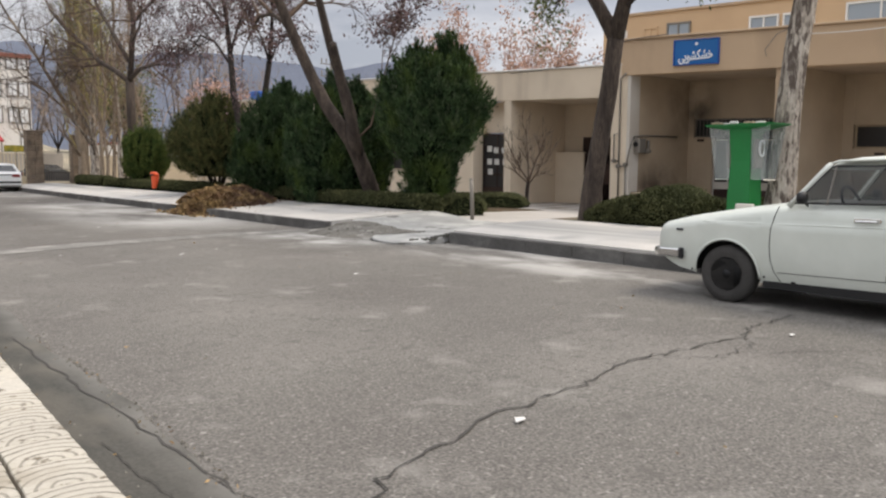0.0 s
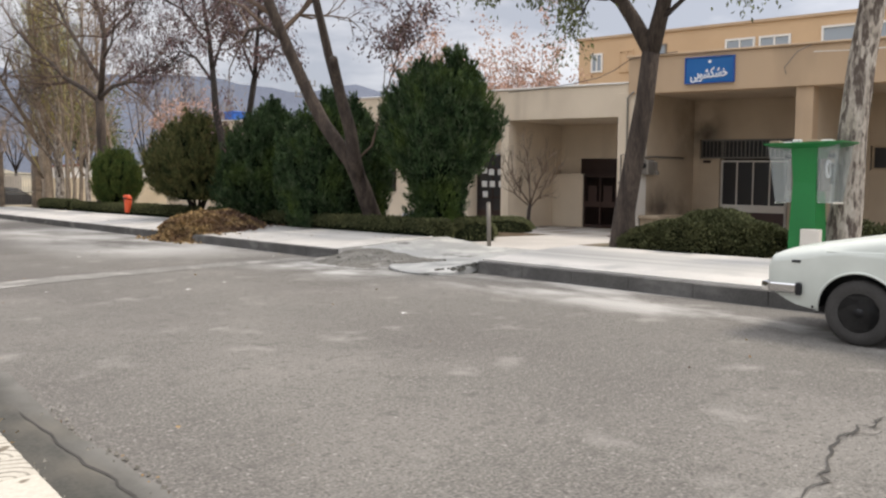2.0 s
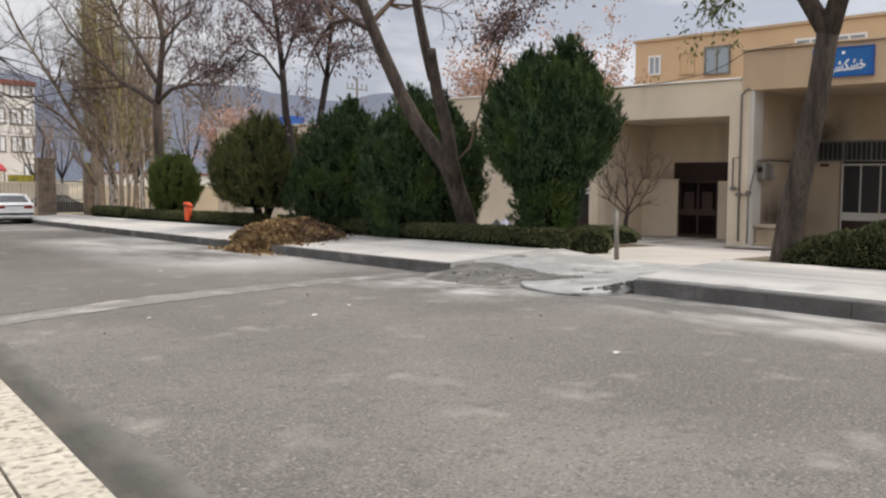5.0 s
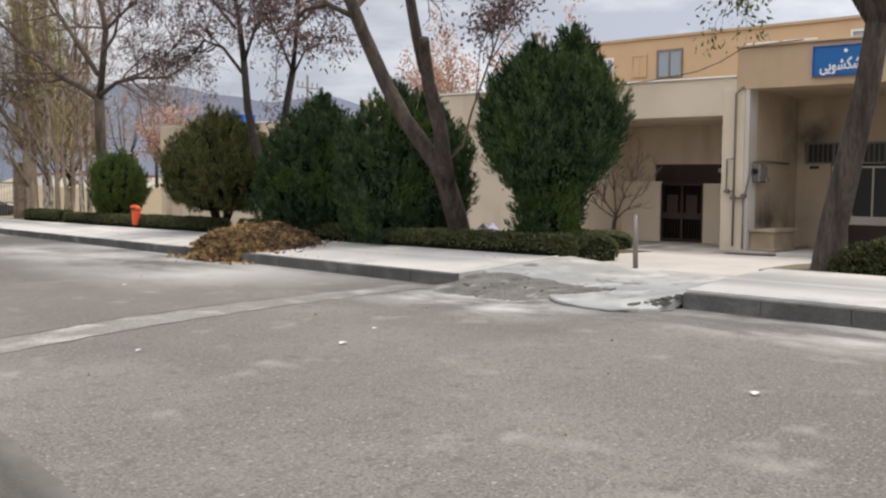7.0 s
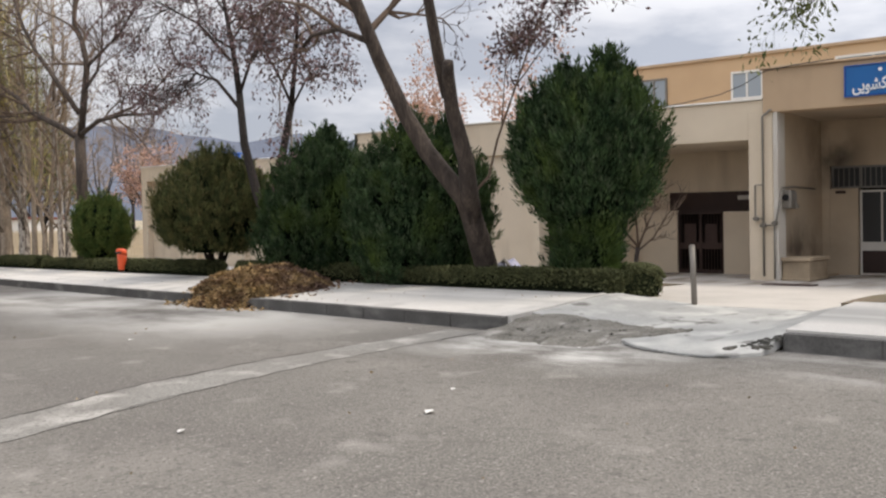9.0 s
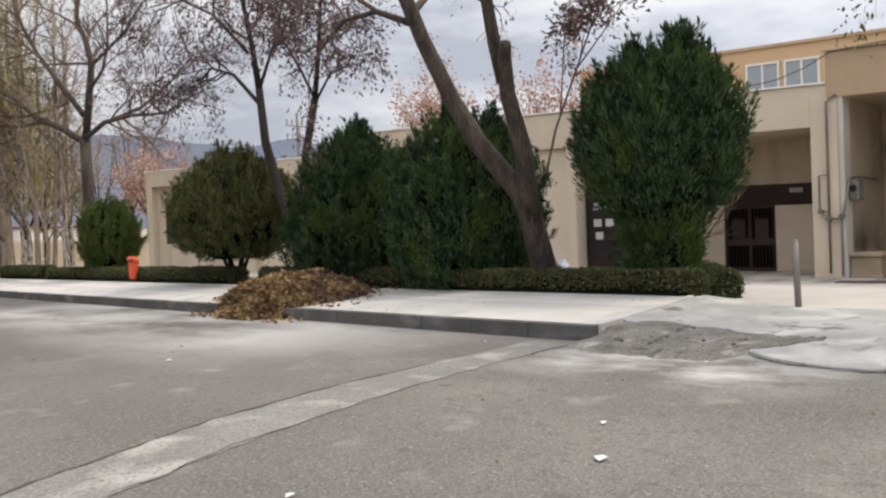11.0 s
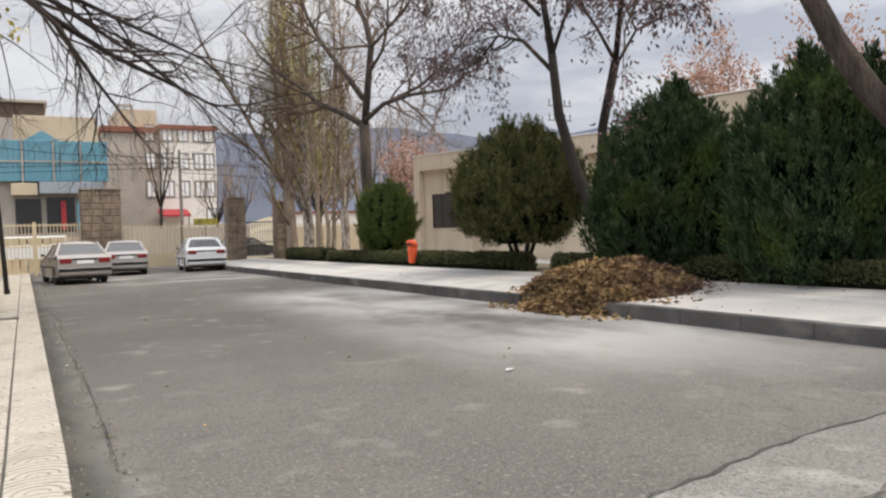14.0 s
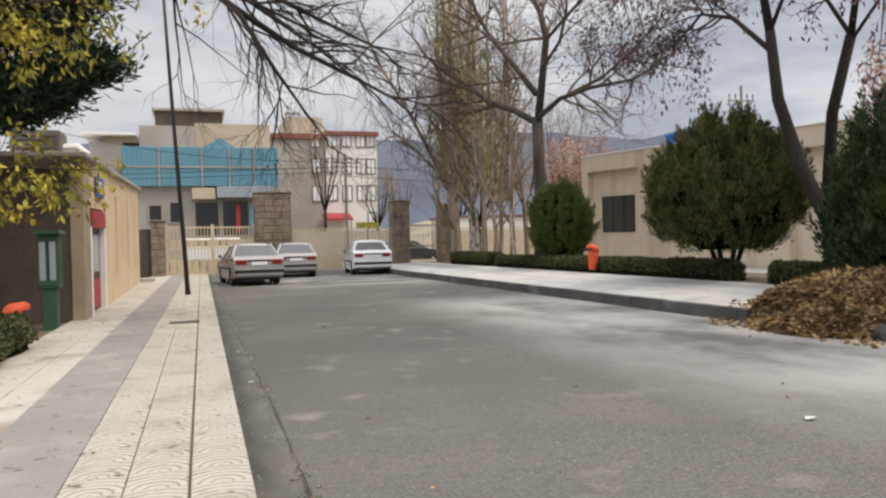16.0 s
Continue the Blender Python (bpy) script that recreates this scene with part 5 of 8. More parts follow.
def lumpy(rng_seed, prof, height, squash=1.0):
    """The outline of a bush: a radius for each turn and height, with lumps."""
    def radius(a, t):
        r = lerp(t, [p[0] for p in prof], [p[1] for p in prof])
        q = (math.cos(a) * 1.3, math.sin(a) * 1.3, t * height * 0.9 + rng_seed * 7)
        return r * (1 + 0.13 * noise.noise(q) + 0.07 * noise.noise((q[0] * 3, q[1] * 3, q[2] * 3)))
    return radius


def bush(name, label, at, height, prof, mat, count, seed, leaf=(0.22, 0.06), stems=0, base=0.0, droop=0.0, spires=()):
    """A clipped evergreen: a core coloured near-black as inner shade, with thousands of sprays on it."""
    x, y, z = at
    rng = np.random.default_rng(seed)
    rad = lumpy(seed, prof, height)
    b = thing(name, label, "bush", at, group="evergreen bushes")
    g, n, m = Geo(), 20, 14
    for j in range(m + 1):
        t = j / m
        for k in range(n):
            a = 6.28319 * k / n
            r = max(0.02, rad(a, t) * 0.72)
            g.v.append((x + r * math.cos(a), y + r * math.sin(a), z + base + t * height * 0.97))
    g.f = [(j * n + k, j * n + (k + 1) % n, (j + 1) * n + (k + 1) % n, (j + 1) * n + k) for j in range(m) for k in range(n)] + [tuple(range(n))[::-1], tuple(m * n + k for k in range(n))]
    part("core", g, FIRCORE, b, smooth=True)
    w = np.array([lerp(t, [p[0] for p in prof], [p[1] for p in prof]) for t in np.linspace(0, 1, 40)])
    # upright feathery sprays, each a plume of fine leaves
    nc = count // 19
    A = rng.uniform(0, 6.28319, nc)
    T = np.minimum(1, rng.choice(40, nc, p=w / w.sum()) / 40 + rng.uniform(0, 1 / 40, nc))
    lump_ = np.array([noise.noise((math.cos(a) * 3.2, math.sin(a) * 3.2, t * height * 1.1 + seed * 3)) for a, t in zip(A, T)])
    tuft = np.array([noise.noise((math.cos(a) * 7.5, math.sin(a) * 7.5, t * height * 2.3 + seed * 5)) for a, t in zip(A, T)])
    R = np.array([rad(a, t) for a, t in zip(A, T)]) * (0.86 + 0.24 * lump_ + 0.15 * tuft + rng.uniform(-0.05, 0.05, nc))
    C = np.stack([x + R * np.cos(A), y + R * np.sin(A), z + base + T * height - 0.12], axis=1)
    for dx, dy, z0_, z1_, r_ in spires:
        k = int(70 * (z1_ - z0_) * max(1.0, r_ * 6))
        h_ = rng.uniform(0, 1, k)
        a_ = rng.uniform(0, 6.28319, k)
        q_ = r_ * (1 - h_) ** 0.8 * rng.uniform(0.5, 1, k)
        C = np.concatenate([C, np.stack([x + dx + q_ * np.cos(a_), y + dy + q_ * np.sin(a_), z + z0_ + (z1_ - z0_) * h_], axis=1)])
        A, T = np.concatenate([A, a_]), np.concatenate([T, 0.85 + 0.15 * h_])
    nc = len(C)
    lean = rng.uniform(0.1, 0.5, nc) * (1.15 - 0.8 * T)
    axis = np.stack([np.cos(A) * lean, np.sin(A) * lean, 0.9 - 1.2 * droop + 0 * A], axis=1) + rng.normal(size=(nc, 3)) * 0.16
    axis /= np.linalg.norm(axis, axis=1, keepdims=True)
    size = rng.uniform(0.26, 0.62, nc) * (leaf[0] / 0.26)
    per_ = 58
    pick = np.repeat(np.arange(nc), per_)
    s_ = rng.uniform(0, 1, len(pick))
    rad_ = rng.normal(size=(len(pick), 3))
    rad_ -= axis[pick] * (rad_ * axis[pick]).sum(axis=1, keepdims=True)
    P = C[pick] + axis[pick] * (s_ * size[pick])[:, None] + rad_ * (0.062 * (leaf[0] / 0.26) * (1.15 - s_))[:, None]
    D = axis[pick] * 0.9 + rad_ * 0.26
    part("foliage", cards("foliage", leaf_cards(P, D, leaf[0] * 0.46, leaf[1] * 0.34, rng), mat, 4, at), mat, b, kind="stuff")
    for s in range(stems):
        a = 6.28 * s / stems + 0.4
        part("stem", Geo().tube([(x + 0.08 * math.cos(a), y + 0.08 * math.sin(a), z - 0.05), (x + 0.22 * math.cos(a), y + 0.22 * math.sin(a), z + base * 0.6), (x + 0.5 * math.cos(a), y + 0.5 * math.sin(a), z + base + 0.5)], [0.07, 0.055, 0.04], 7), BARK, b)
    return b


bush("thuja", "tall dark green thuja, wide at the top", (12.35, 15.7, 0.33), 3.72, ((0, 0.52), (0.14, 0.50), (0.25, 0.50), (0.34, 0.62), (0.40, 1.02), (0.48, 1.20), (0.62, 1.31), (0.76, 1.26), (0.87, 1.06), (0.94, 0.82), (1, 0.35)), FIR, 22000, 1, (0.28, 0.08), spires=((0.25, -0.35, 3.35, 3.92, 0.32), (-0.25, 0.30, 3.3, 3.66, 0.35), (0.6, -0.4, 3.1, 3.55, 0.3)))
bush("thuja", "broad dark green thuja behind the hedge", (12.3, 20.1, 0.33), 3.28, ((0, 1.1), (0.15, 1.44), (0.35, 1.64), (0.55, 1.62), (0.72, 1.42), (0.86, 1.04), (0.95, 0.7), (1, 0.25)), FIR, 21000, 2, (0.26, 0.075), spires=((0.0, 0.2, 2.95, 3.4, 0.4), (0.3, -0.6, 2.75, 3.15, 0.3)))
bush("thuja", "broad dark green thuja with a leafy gap", (12.1, 23.3, 0.33), 3.25, ((0, 1.2), (0.15, 1.48), (0.35, 1.6), (0.55, 1.54), (0.72, 1.3), (0.86, 0.98), (0.95, 0.65), (1, 0.25)), FIR, 21000, 3, (0.26, 0.075), spires=((0.1, -0.1, 2.95, 3.4, 0.4), (0.1, 0.6, 2.75, 3.15, 0.3)))
bush("juniper", "rounded olive-green juniper on bare stems", (11.95, 28.3, 0.33), 2.68, ((0, 0.8), (0.12, 1.35), (0.3, 1.7), (0.5, 1.75), (0.7, 1.5), (0.85, 1.12), (0.95, 0.7), (1, 0.2)), OLIVE, 20000, 4, (0.25, 0.07), 6, 0.68, spires=((0.0, 0.5, 3.0, 3.45, 0.3), (0.0, -0.6, 2.95, 3.3, 0.3)))
bush("round_bush", "small egg-shaped bright green bush", (12.2, 37.0, 0.33), 2.35, ((0, 0.5), (0.12, 0.82), (0.3, 1.02), (0.5, 1.06), (0.7, 0.95), (0.87, 0.65), (1, 0.15)), BRIGHTFIR, 15000, 5, (0.2, 0.06), 2, 0.4)


def hedge(name, label, x0, x1, y0, y1, z0, z1, count, seed, sag=0.06, leaf=(0.055, 0.034), boxy=0.42, crest=0.0):
    """A low clipped hedge: rounded core coloured near-black as inner shade, and small leaves."""
    b = thing(name, label, "hedge", ((x0 + x1) / 2, (y0 + y1) / 2, z0), group="hedges")
    rng = np.random.default_rng(seed)
    L, W, Hh = y1 - y0, x1 - x0, z1 - z0

    def surf(s, u):
        """s along the hedge, u from the foot on one side over the top to the other."""
        end = min(1.0, math.sin(min(1, max(0, min(s, 1 - s) * L / 0.35)) * 1.5708) + 0.25)
        a = 3.14159 * u
        cx, cz = math.cos(a), math.sin(a)
        px = (abs(cx) ** boxy) * (1 if cx > 0 else -1)
        pz = abs(cz) ** boxy * (1 - crest * (1 - math.sin(3.14159 * min(0.97, 0.08 + s)) ** 0.8))
        wob = 1 + sag * 1.6 * noise.noise((s * L * 0.9, u * 2, seed)) + sag * noise.noise((s * L * 3, u * 5, seed))
        return ((x0 + x1) / 2 + px * W / 2 * (0.75 + 0.25 * end) * wob, y0 + s * L, z0 + pz * Hh * wob * (0.82 + 0.18 * end))
    g, n, m = Geo(), max(6, int(L / 0.3)), 12
    for i in range(n + 1):
        for j in range(m + 1):
            p = surf(i / n, j / m)
            c = ((x0 + x1) / 2, p[1], z0)
            g.v.append(tuple(c[k] + (p[k] - c[k]) * (0.93 if k != 1 else 1) for k in range(3)))
    g.f = [(i * (m + 1) + j, i * (m + 1) + j + 1, (i + 1) * (m + 1) + j + 1, (i + 1) * (m + 1) + j) for i in range(n) for j in range(m)] + [tuple(range(m + 1)), tuple(n * (m + 1) + j for j in range(m, -1, -1))]
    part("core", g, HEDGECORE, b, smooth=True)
    S, U = rng.uniform(0, 1, count), rng.uniform(0.02, 0.98, count)
    k = count // 14
    S[:k], S[k:2 * k] = rng.uniform(0, 0.05 / L, k), 1 - rng.uniform(0, 0.05 / L, k)
    P = np.array([surf(s, u) for s, u in zip(S, U)])
    fill = np.arange(count) < 2 * k
    P[fill, 0] = (x0 + x1) / 2 + (P[fill, 0] - (x0 + x1) / 2) * rng.uniform(0.2, 1, fill.sum())
    P[fill, 2] = z0 + (P[fill, 2] - z0) * rng.uniform(0.1, 1, fill.sum())
    D = np.stack([P[:, 0] - (x0 + x1) / 2, np.where(S < 0.02, -0.4, np.where(S > 0.98, 0.4, 0)), P[:, 2] - z0], axis=1) + rng.normal(size=(count, 3)) * 0.3
    P += rng.normal(size=P.shape) * 0.015
    part("leaves", cards("leaves", leaf_cards(P, D, leaf[0], leaf[1], rng), HEDGE, 4, b.location), HEDGE, b, kind="stuff")
    return b


hedge("hedge", "low clipped green hedge with a rounded end", 11.3, 12.0, 14.75, 20.9, 0.31, 0.70, 26000, 31, 0.1)
hedge("hedge", "low clipped hedge turning the corner of the bed", 11.9, 13.5, 14.8, 15.5, 0.16, 0.66, 9000, 30, 0.12, boxy=0.6)
hedge("hedge", "low clipped green hedge along the footway", 11.32, 12.0, 21.0, 26.3, 0.31, 0.74, 18000, 32, 0.1)
hedge("hedge", "low clipped green hedge behind the litter bin", 11.3, 12.0, 27.7, 40.9, 0.31, 0.75, 26000, 33, 0.09)
hedge("hedge", "short low hedge beside the tree trunks", 11.3, 12.1, 41.6, 46.5, 0.31, 0.84, 9000, 34)
hedge("hedge", "dark green hedge mound beside the footway", 11.85, 13.7, 7.45, 10.3, 0.30, 0.98, 28000, 35, 0.16, (0.06, 0.036), 0.8, 0.55)
hedge("hedge", "low dark hedge behind the telephone stand", 12.4, 13.8, 1.0, 7.2, 0.30, 0.86, 16000, 36, 0.2, (0.06, 0.036), 0.7)
hedge("hedge", "low sloping hedge beside the entrance path", 13.2, 16.8, 16.4, 17.3, 0.2, 0.62, 12000, 37, 0.15, boxy=0.6)


def grow(tw, leaves, p, d, length, r, depth, rng, spread=0.6, up=0.25, kids=(2, 4), droop=0.0):
    """Grows a branch with its side twigs into tw; leaf spots go into leaves."""
    n = 4 if depth else 3
    pts, rad, dirs = [Vector(p)], [r], []
    d = Vector(d).normalized()
    for i in range(n):
        d = (d + Vector(rng.normal(size=3)) * 0.21 + Vector((0, 0, up * 0.16 - droop * 0.12))).normalized()
        pts.append(pts[-1] + d * (length / n))
        rad.append(r * (1 - 0.72 * (i + 1) / n))
        dirs.append(d.copy())
    tw.tube(pts, rad, 6 if r > 0.05 else (4 if r > 0.02 else 3), cap=False)
    if depth == 0:
        leaves.append((pts[-1], d))
        leaves.append((pts[-2], d))
        return
    for i in range(rng.integers(kids[0], kids[1] + 1) + 1):
        k = rng.integers(1, n + 1)
        side = Vector(rng.normal(size=3))
        side = (side - dirs[k - 1] * side.dot(dirs[k - 1])).normalized()
        nd = (dirs[k - 1] + side * spread * rng.uniform(0.7, 1.5) + Vector((0, 0, up * 0.4 - droop * 0.3))).normalized()
        grow(tw, leaves, pts[k], nd, length * rng.uniform(0.45, 0.75), rad[k] * 0.62 + 0.002, depth - 1, rng, spread, up, kids, droop)


def tree(name, label, trunk, radii, limbs, seed, bark=BARK, twig=TWIG, depth=3, leaf_mat=None, leaf=(0.10, 0.05), per=3, jitter=0.12, spread=0.6, up=0.25, kids=(2, 4), droop=0.0, hang=0.0, bare=0.3):
    """trunk: points of the stem; limbs: lists of points with their first radius, each of which bears twigs."""
    rng = np.random.default_rng(seed)
    t = thing(name, label, "tree", trunk[0], group="trees")
    pts = [Vector(trunk[0]) - Vector((0, 0, 0.15))] + [Vector(p) for p in trunk]
    part("trunk", Geo().tube(pts, [radii[0] * 1.45] + [radii[0] * 1.12] + list(radii[1:]), 12), bark, t, smooth=True)
    tw, leaves = Geo(), []
    for pts_, r0, sub in limbs:
        L = [Vector(p) for p in pts_]
        g = Geo()
        rr = [r0 * (1 - (0.5 if r0 > 0.1 else 0.65) * i / (len(L) - 1)) for i in range(len(L))]
        g.tube(L, rr, 9 if r0 > 0.08 else 6)
        part("limb", g, bark if r0 > 0.06 else twig, t, smooth=True)
        total = sum((b - a).length for a, b in zip(L[:-1], L[1:]))
        for i in range(sub):
            s = bare + (1 - bare) * (i + rng.random()) / sub
            k = min(int(s * (len(L) - 1)), len(L) - 2)
            f = s * (len(L) - 1) - k
            p, d = L[k].lerp(L[k + 1], f), (L[k + 1] - L[k]).normalized()
            side = Vector(rng.normal(size=3))
            side = (side - d * side.dot(d)).normalized()
            grow(tw, leaves, p, (d * 0.7 + side * spread * 1.3).normalized(), total * rng.uniform(0.22, 0.4), rr[k] * 0.5 + 0.004, depth - 1, rng, spread, up, kids, droop)
        if sub:
            grow(tw, leaves, L[-1], (L[-1] - L[-2]).normalized(), total * 0.4, rr[-1], depth - 1, rng, spread, up, kids, droop)
    part("crown", mesh_of("crown", tw, twig, False, trunk[0]), twig, t, kind="stuff")
    if leaf_mat:
        P = np.array([tuple(p) for p, d in leaves for _ in range(per)])
        D = np.array([tuple(d) for p, d in leaves for _ in range(per)])
        P = P + rng.normal(size=P.shape) * jitter
        D = D * (1 - hang) + rng.normal(size=D.shape) * 0.5 + np.array([0, 0, -1.2 * hang])
        part("leaves", cards("leaves", leaf_cards(P, D, leaf[0], leaf[1], rng), leaf_mat, 4, t.location), leaf_mat, t, kind="stuff")
    return t


# leaning forked locust in the bed
tree("locust_tree", "dark forked leaning tree with a sawn limb", [(12.08, 17.9, 0.33), (11.94, 17.85, 0.81), (11.67, 17.81, 1.37), (11.4, 17.76, 1.85), (11.28, 17.70, 2.1)], [0.26, 0.23, 0.22, 0.20, 0.12],
     [([(11.5, 17.78, 1.65), (11.27, 17.80, 2.08), (10.93, 18.45, 3.03), (10.71, 18.81, 3.79), (10.37, 19.14, 4.84), (9.94, 19.32, 5.95), (9.5, 19.7, 7.3), (9.1, 20.2, 8.5)], 0.20, 5),
      ([(11.5, 17.78, 1.65), (11.24, 17.62, 2.2), (11.12, 17.58, 2.8), (10.87, 17.68, 3.75), (10.62, 17.52, 4.3), (10.50, 17.40, 4.52)], 0.20, 0),
      ([(10.80, 17.70, 3.95), (10.58, 17.70, 4.6), (10.30, 17.62, 5.4), (10.07, 17.53, 5.96), (9.8, 17.6, 7.2), (9.5, 17.9, 8.4)], 0.125, 5),
      ([(11.3, 17.70, 2.05), (11.75, 17.55, 2.5), (11.9, 17.45, 3.2), (11.95, 17.0, 4.2), (12.0, 16.5, 5.3), (12.05, 16.2, 6.0)], 0.032, 5),
      ([(11.92, 17.35, 3.4), (11.95, 17.3, 4.1), (12.0, 17.25, 5.0)], 0.018, 4),
      ([(11.95, 17.0, 4.2), (12.1, 16.5, 4.8), (12.2, 16.1, 5.3)], 0.016, 3),
      ([(10.25, 19.2, 5.15), (10.3, 20.3, 5.65), (10.45, 21.4, 5.75), (10.7, 22.6, 5.4)], 0.075, 8),
      ([(10.3, 20.2, 5.6), (10.2, 21.2, 6.3), (10.2, 22.4, 6.7), (10.4, 23.6, 6.6)], 0.05, 7)], 41, bark=BROWNBARK, twig=BROWNTWIG, depth=4, leaf_mat=PURPLE, leaf=(0.12, 0.05), per=2, hang=0.4, droop=0.25, kids=(1, 3), bare=0.55)
# thin dark trees with dry purple leaflets
tree("acacia_tree", "thin dark tree hung with dry purple leaflets", [(12.0, 24.9, 0.33), (11.95, 25.35, 1.5), (11.9, 25.98, 2.6), (11.9, 26.55, 4.0), (11.9, 26.74, 5.4)], [0.15, 0.14, 0.13, 0.115, 0.10],
     [([(11.9, 26.74, 5.4), (11.9, 27.0, 6.6), (11.8, 27.3, 8.2), (11.6, 27.6, 9.8)], 0.095, 9),
      ([(11.9, 26.6, 4.9), (11.7, 27.6, 5.9), (11.5, 28.4, 6.2), (11.4, 29.3, 5.7)], 0.06, 10),
      ([(11.9, 26.8, 5.3), (12.0, 26.2, 6.4), (12.2, 25.4, 7.3)], 0.055, 7),
      ([(11.85, 27.1, 6.4), (11.5, 28.2, 7.6), (11.2, 29.3, 8.2), (11.0, 30.4, 8.1)], 0.05, 10)], 42, depth=4, leaf_mat=PURPLE, leaf=(0.15, 0.045), per=2, jitter=0.12, hang=0.6, droop=0.35, kids=(2, 3))
tree("acacia_tree", "thin dark forked tree hung with dry leaflets", [(12.9, 26.3, 0.33), (12.9, 26.35, 2.2), (12.9, 26.2, 3.7), (12.9, 25.7, 5.12)], [0.13, 0.12, 0.11, 0.10],
     [([(12.9, 25.7, 5.12), (12.9, 25.45, 6.4), (12.9, 25.3, 7.6), (12.9, 25.1, 9.2)], 0.08, 9),
      ([(12.9, 25.7, 5.1), (12.9, 26.3, 6.0), (12.8, 27.0, 7.0), (12.7, 27.4, 8.2)], 0.05, 8),
      ([(12.9, 25.7, 5.0), (12.8, 24.9, 5.6), (12.6, 24.0, 5.6), (12.4, 23.4, 5.9)], 0.04, 7)], 43, depth=4, leaf_mat=PURPLE, leaf=(0.15, 0.05), per=1, jitter=0.10, hang=0.6, droop=0.35, kids=(2, 3))
# broad bare tree
tree("bare_tree", "broad bare grey-brown tree forking low", [(12.0, 38.2, 0.33), (11.95, 38.0, 2.0), (11.9, 38.0, 3.6), (11.9, 38.05, 5.4)], [0.25, 0.22, 0.20, 0.19],
     [([(11.9, 38.05, 5.3), (11.7, 39.5, 5.95), (11.5, 41.5, 6.6), (11.3, 43.3, 7.6), (11.1, 45.6, 8.6), (10.9, 48.0, 9.9)], 0.13, 14),
      ([(11.9, 38.1, 6.3), (11.8, 39.7, 7.6), (11.7, 41.8, 9.2), (11.6, 43.0, 10.5), (11.5, 43.8, 11.9)], 0.11, 12),
      ([(11.9, 38.0, 5.3), (11.9, 37.55, 6.8), (11.9, 37.2, 7.95), (11.9, 37.6, 8.9), (11.9, 38.3, 9.7), (11.9, 38.1, 11.3)], 0.14, 10),
      ([(11.9, 37.25, 7.9), (12.0, 36.0, 8.3), (12.0, 34.6, 8.6), (12.0, 33.4, 9.2)], 0.07, 9),
      ([(11.9, 37.4, 7.1), (11.7, 35.8, 7.5), (11.6, 35.1, 8.2), (11.6, 35.0, 9.6)], 0.065, 9),
      ([(11.9, 37.8, 5.5), (11.9, 36.3, 5.8), (11.9, 34.2, 5.75), (11.9, 31.9, 5.5)], 0.10, 9),
      ([(11.9, 36.1, 5.8), (12.0, 33.7, 5.95), (12.0, 31.8, 6.4), (12.0, 30.4, 6.9)], 0.06, 9),
      ([(11.6, 41.0, 6.4), (11.2, 42.8, 6.4), (10.6, 45.0, 6.7), (10.0, 47.5, 7.4)], 0.06, 12)], 44, bark=BROWNBARK, twig=BROWNTWIG, depth=4, kids=(2, 3), up=0.4)
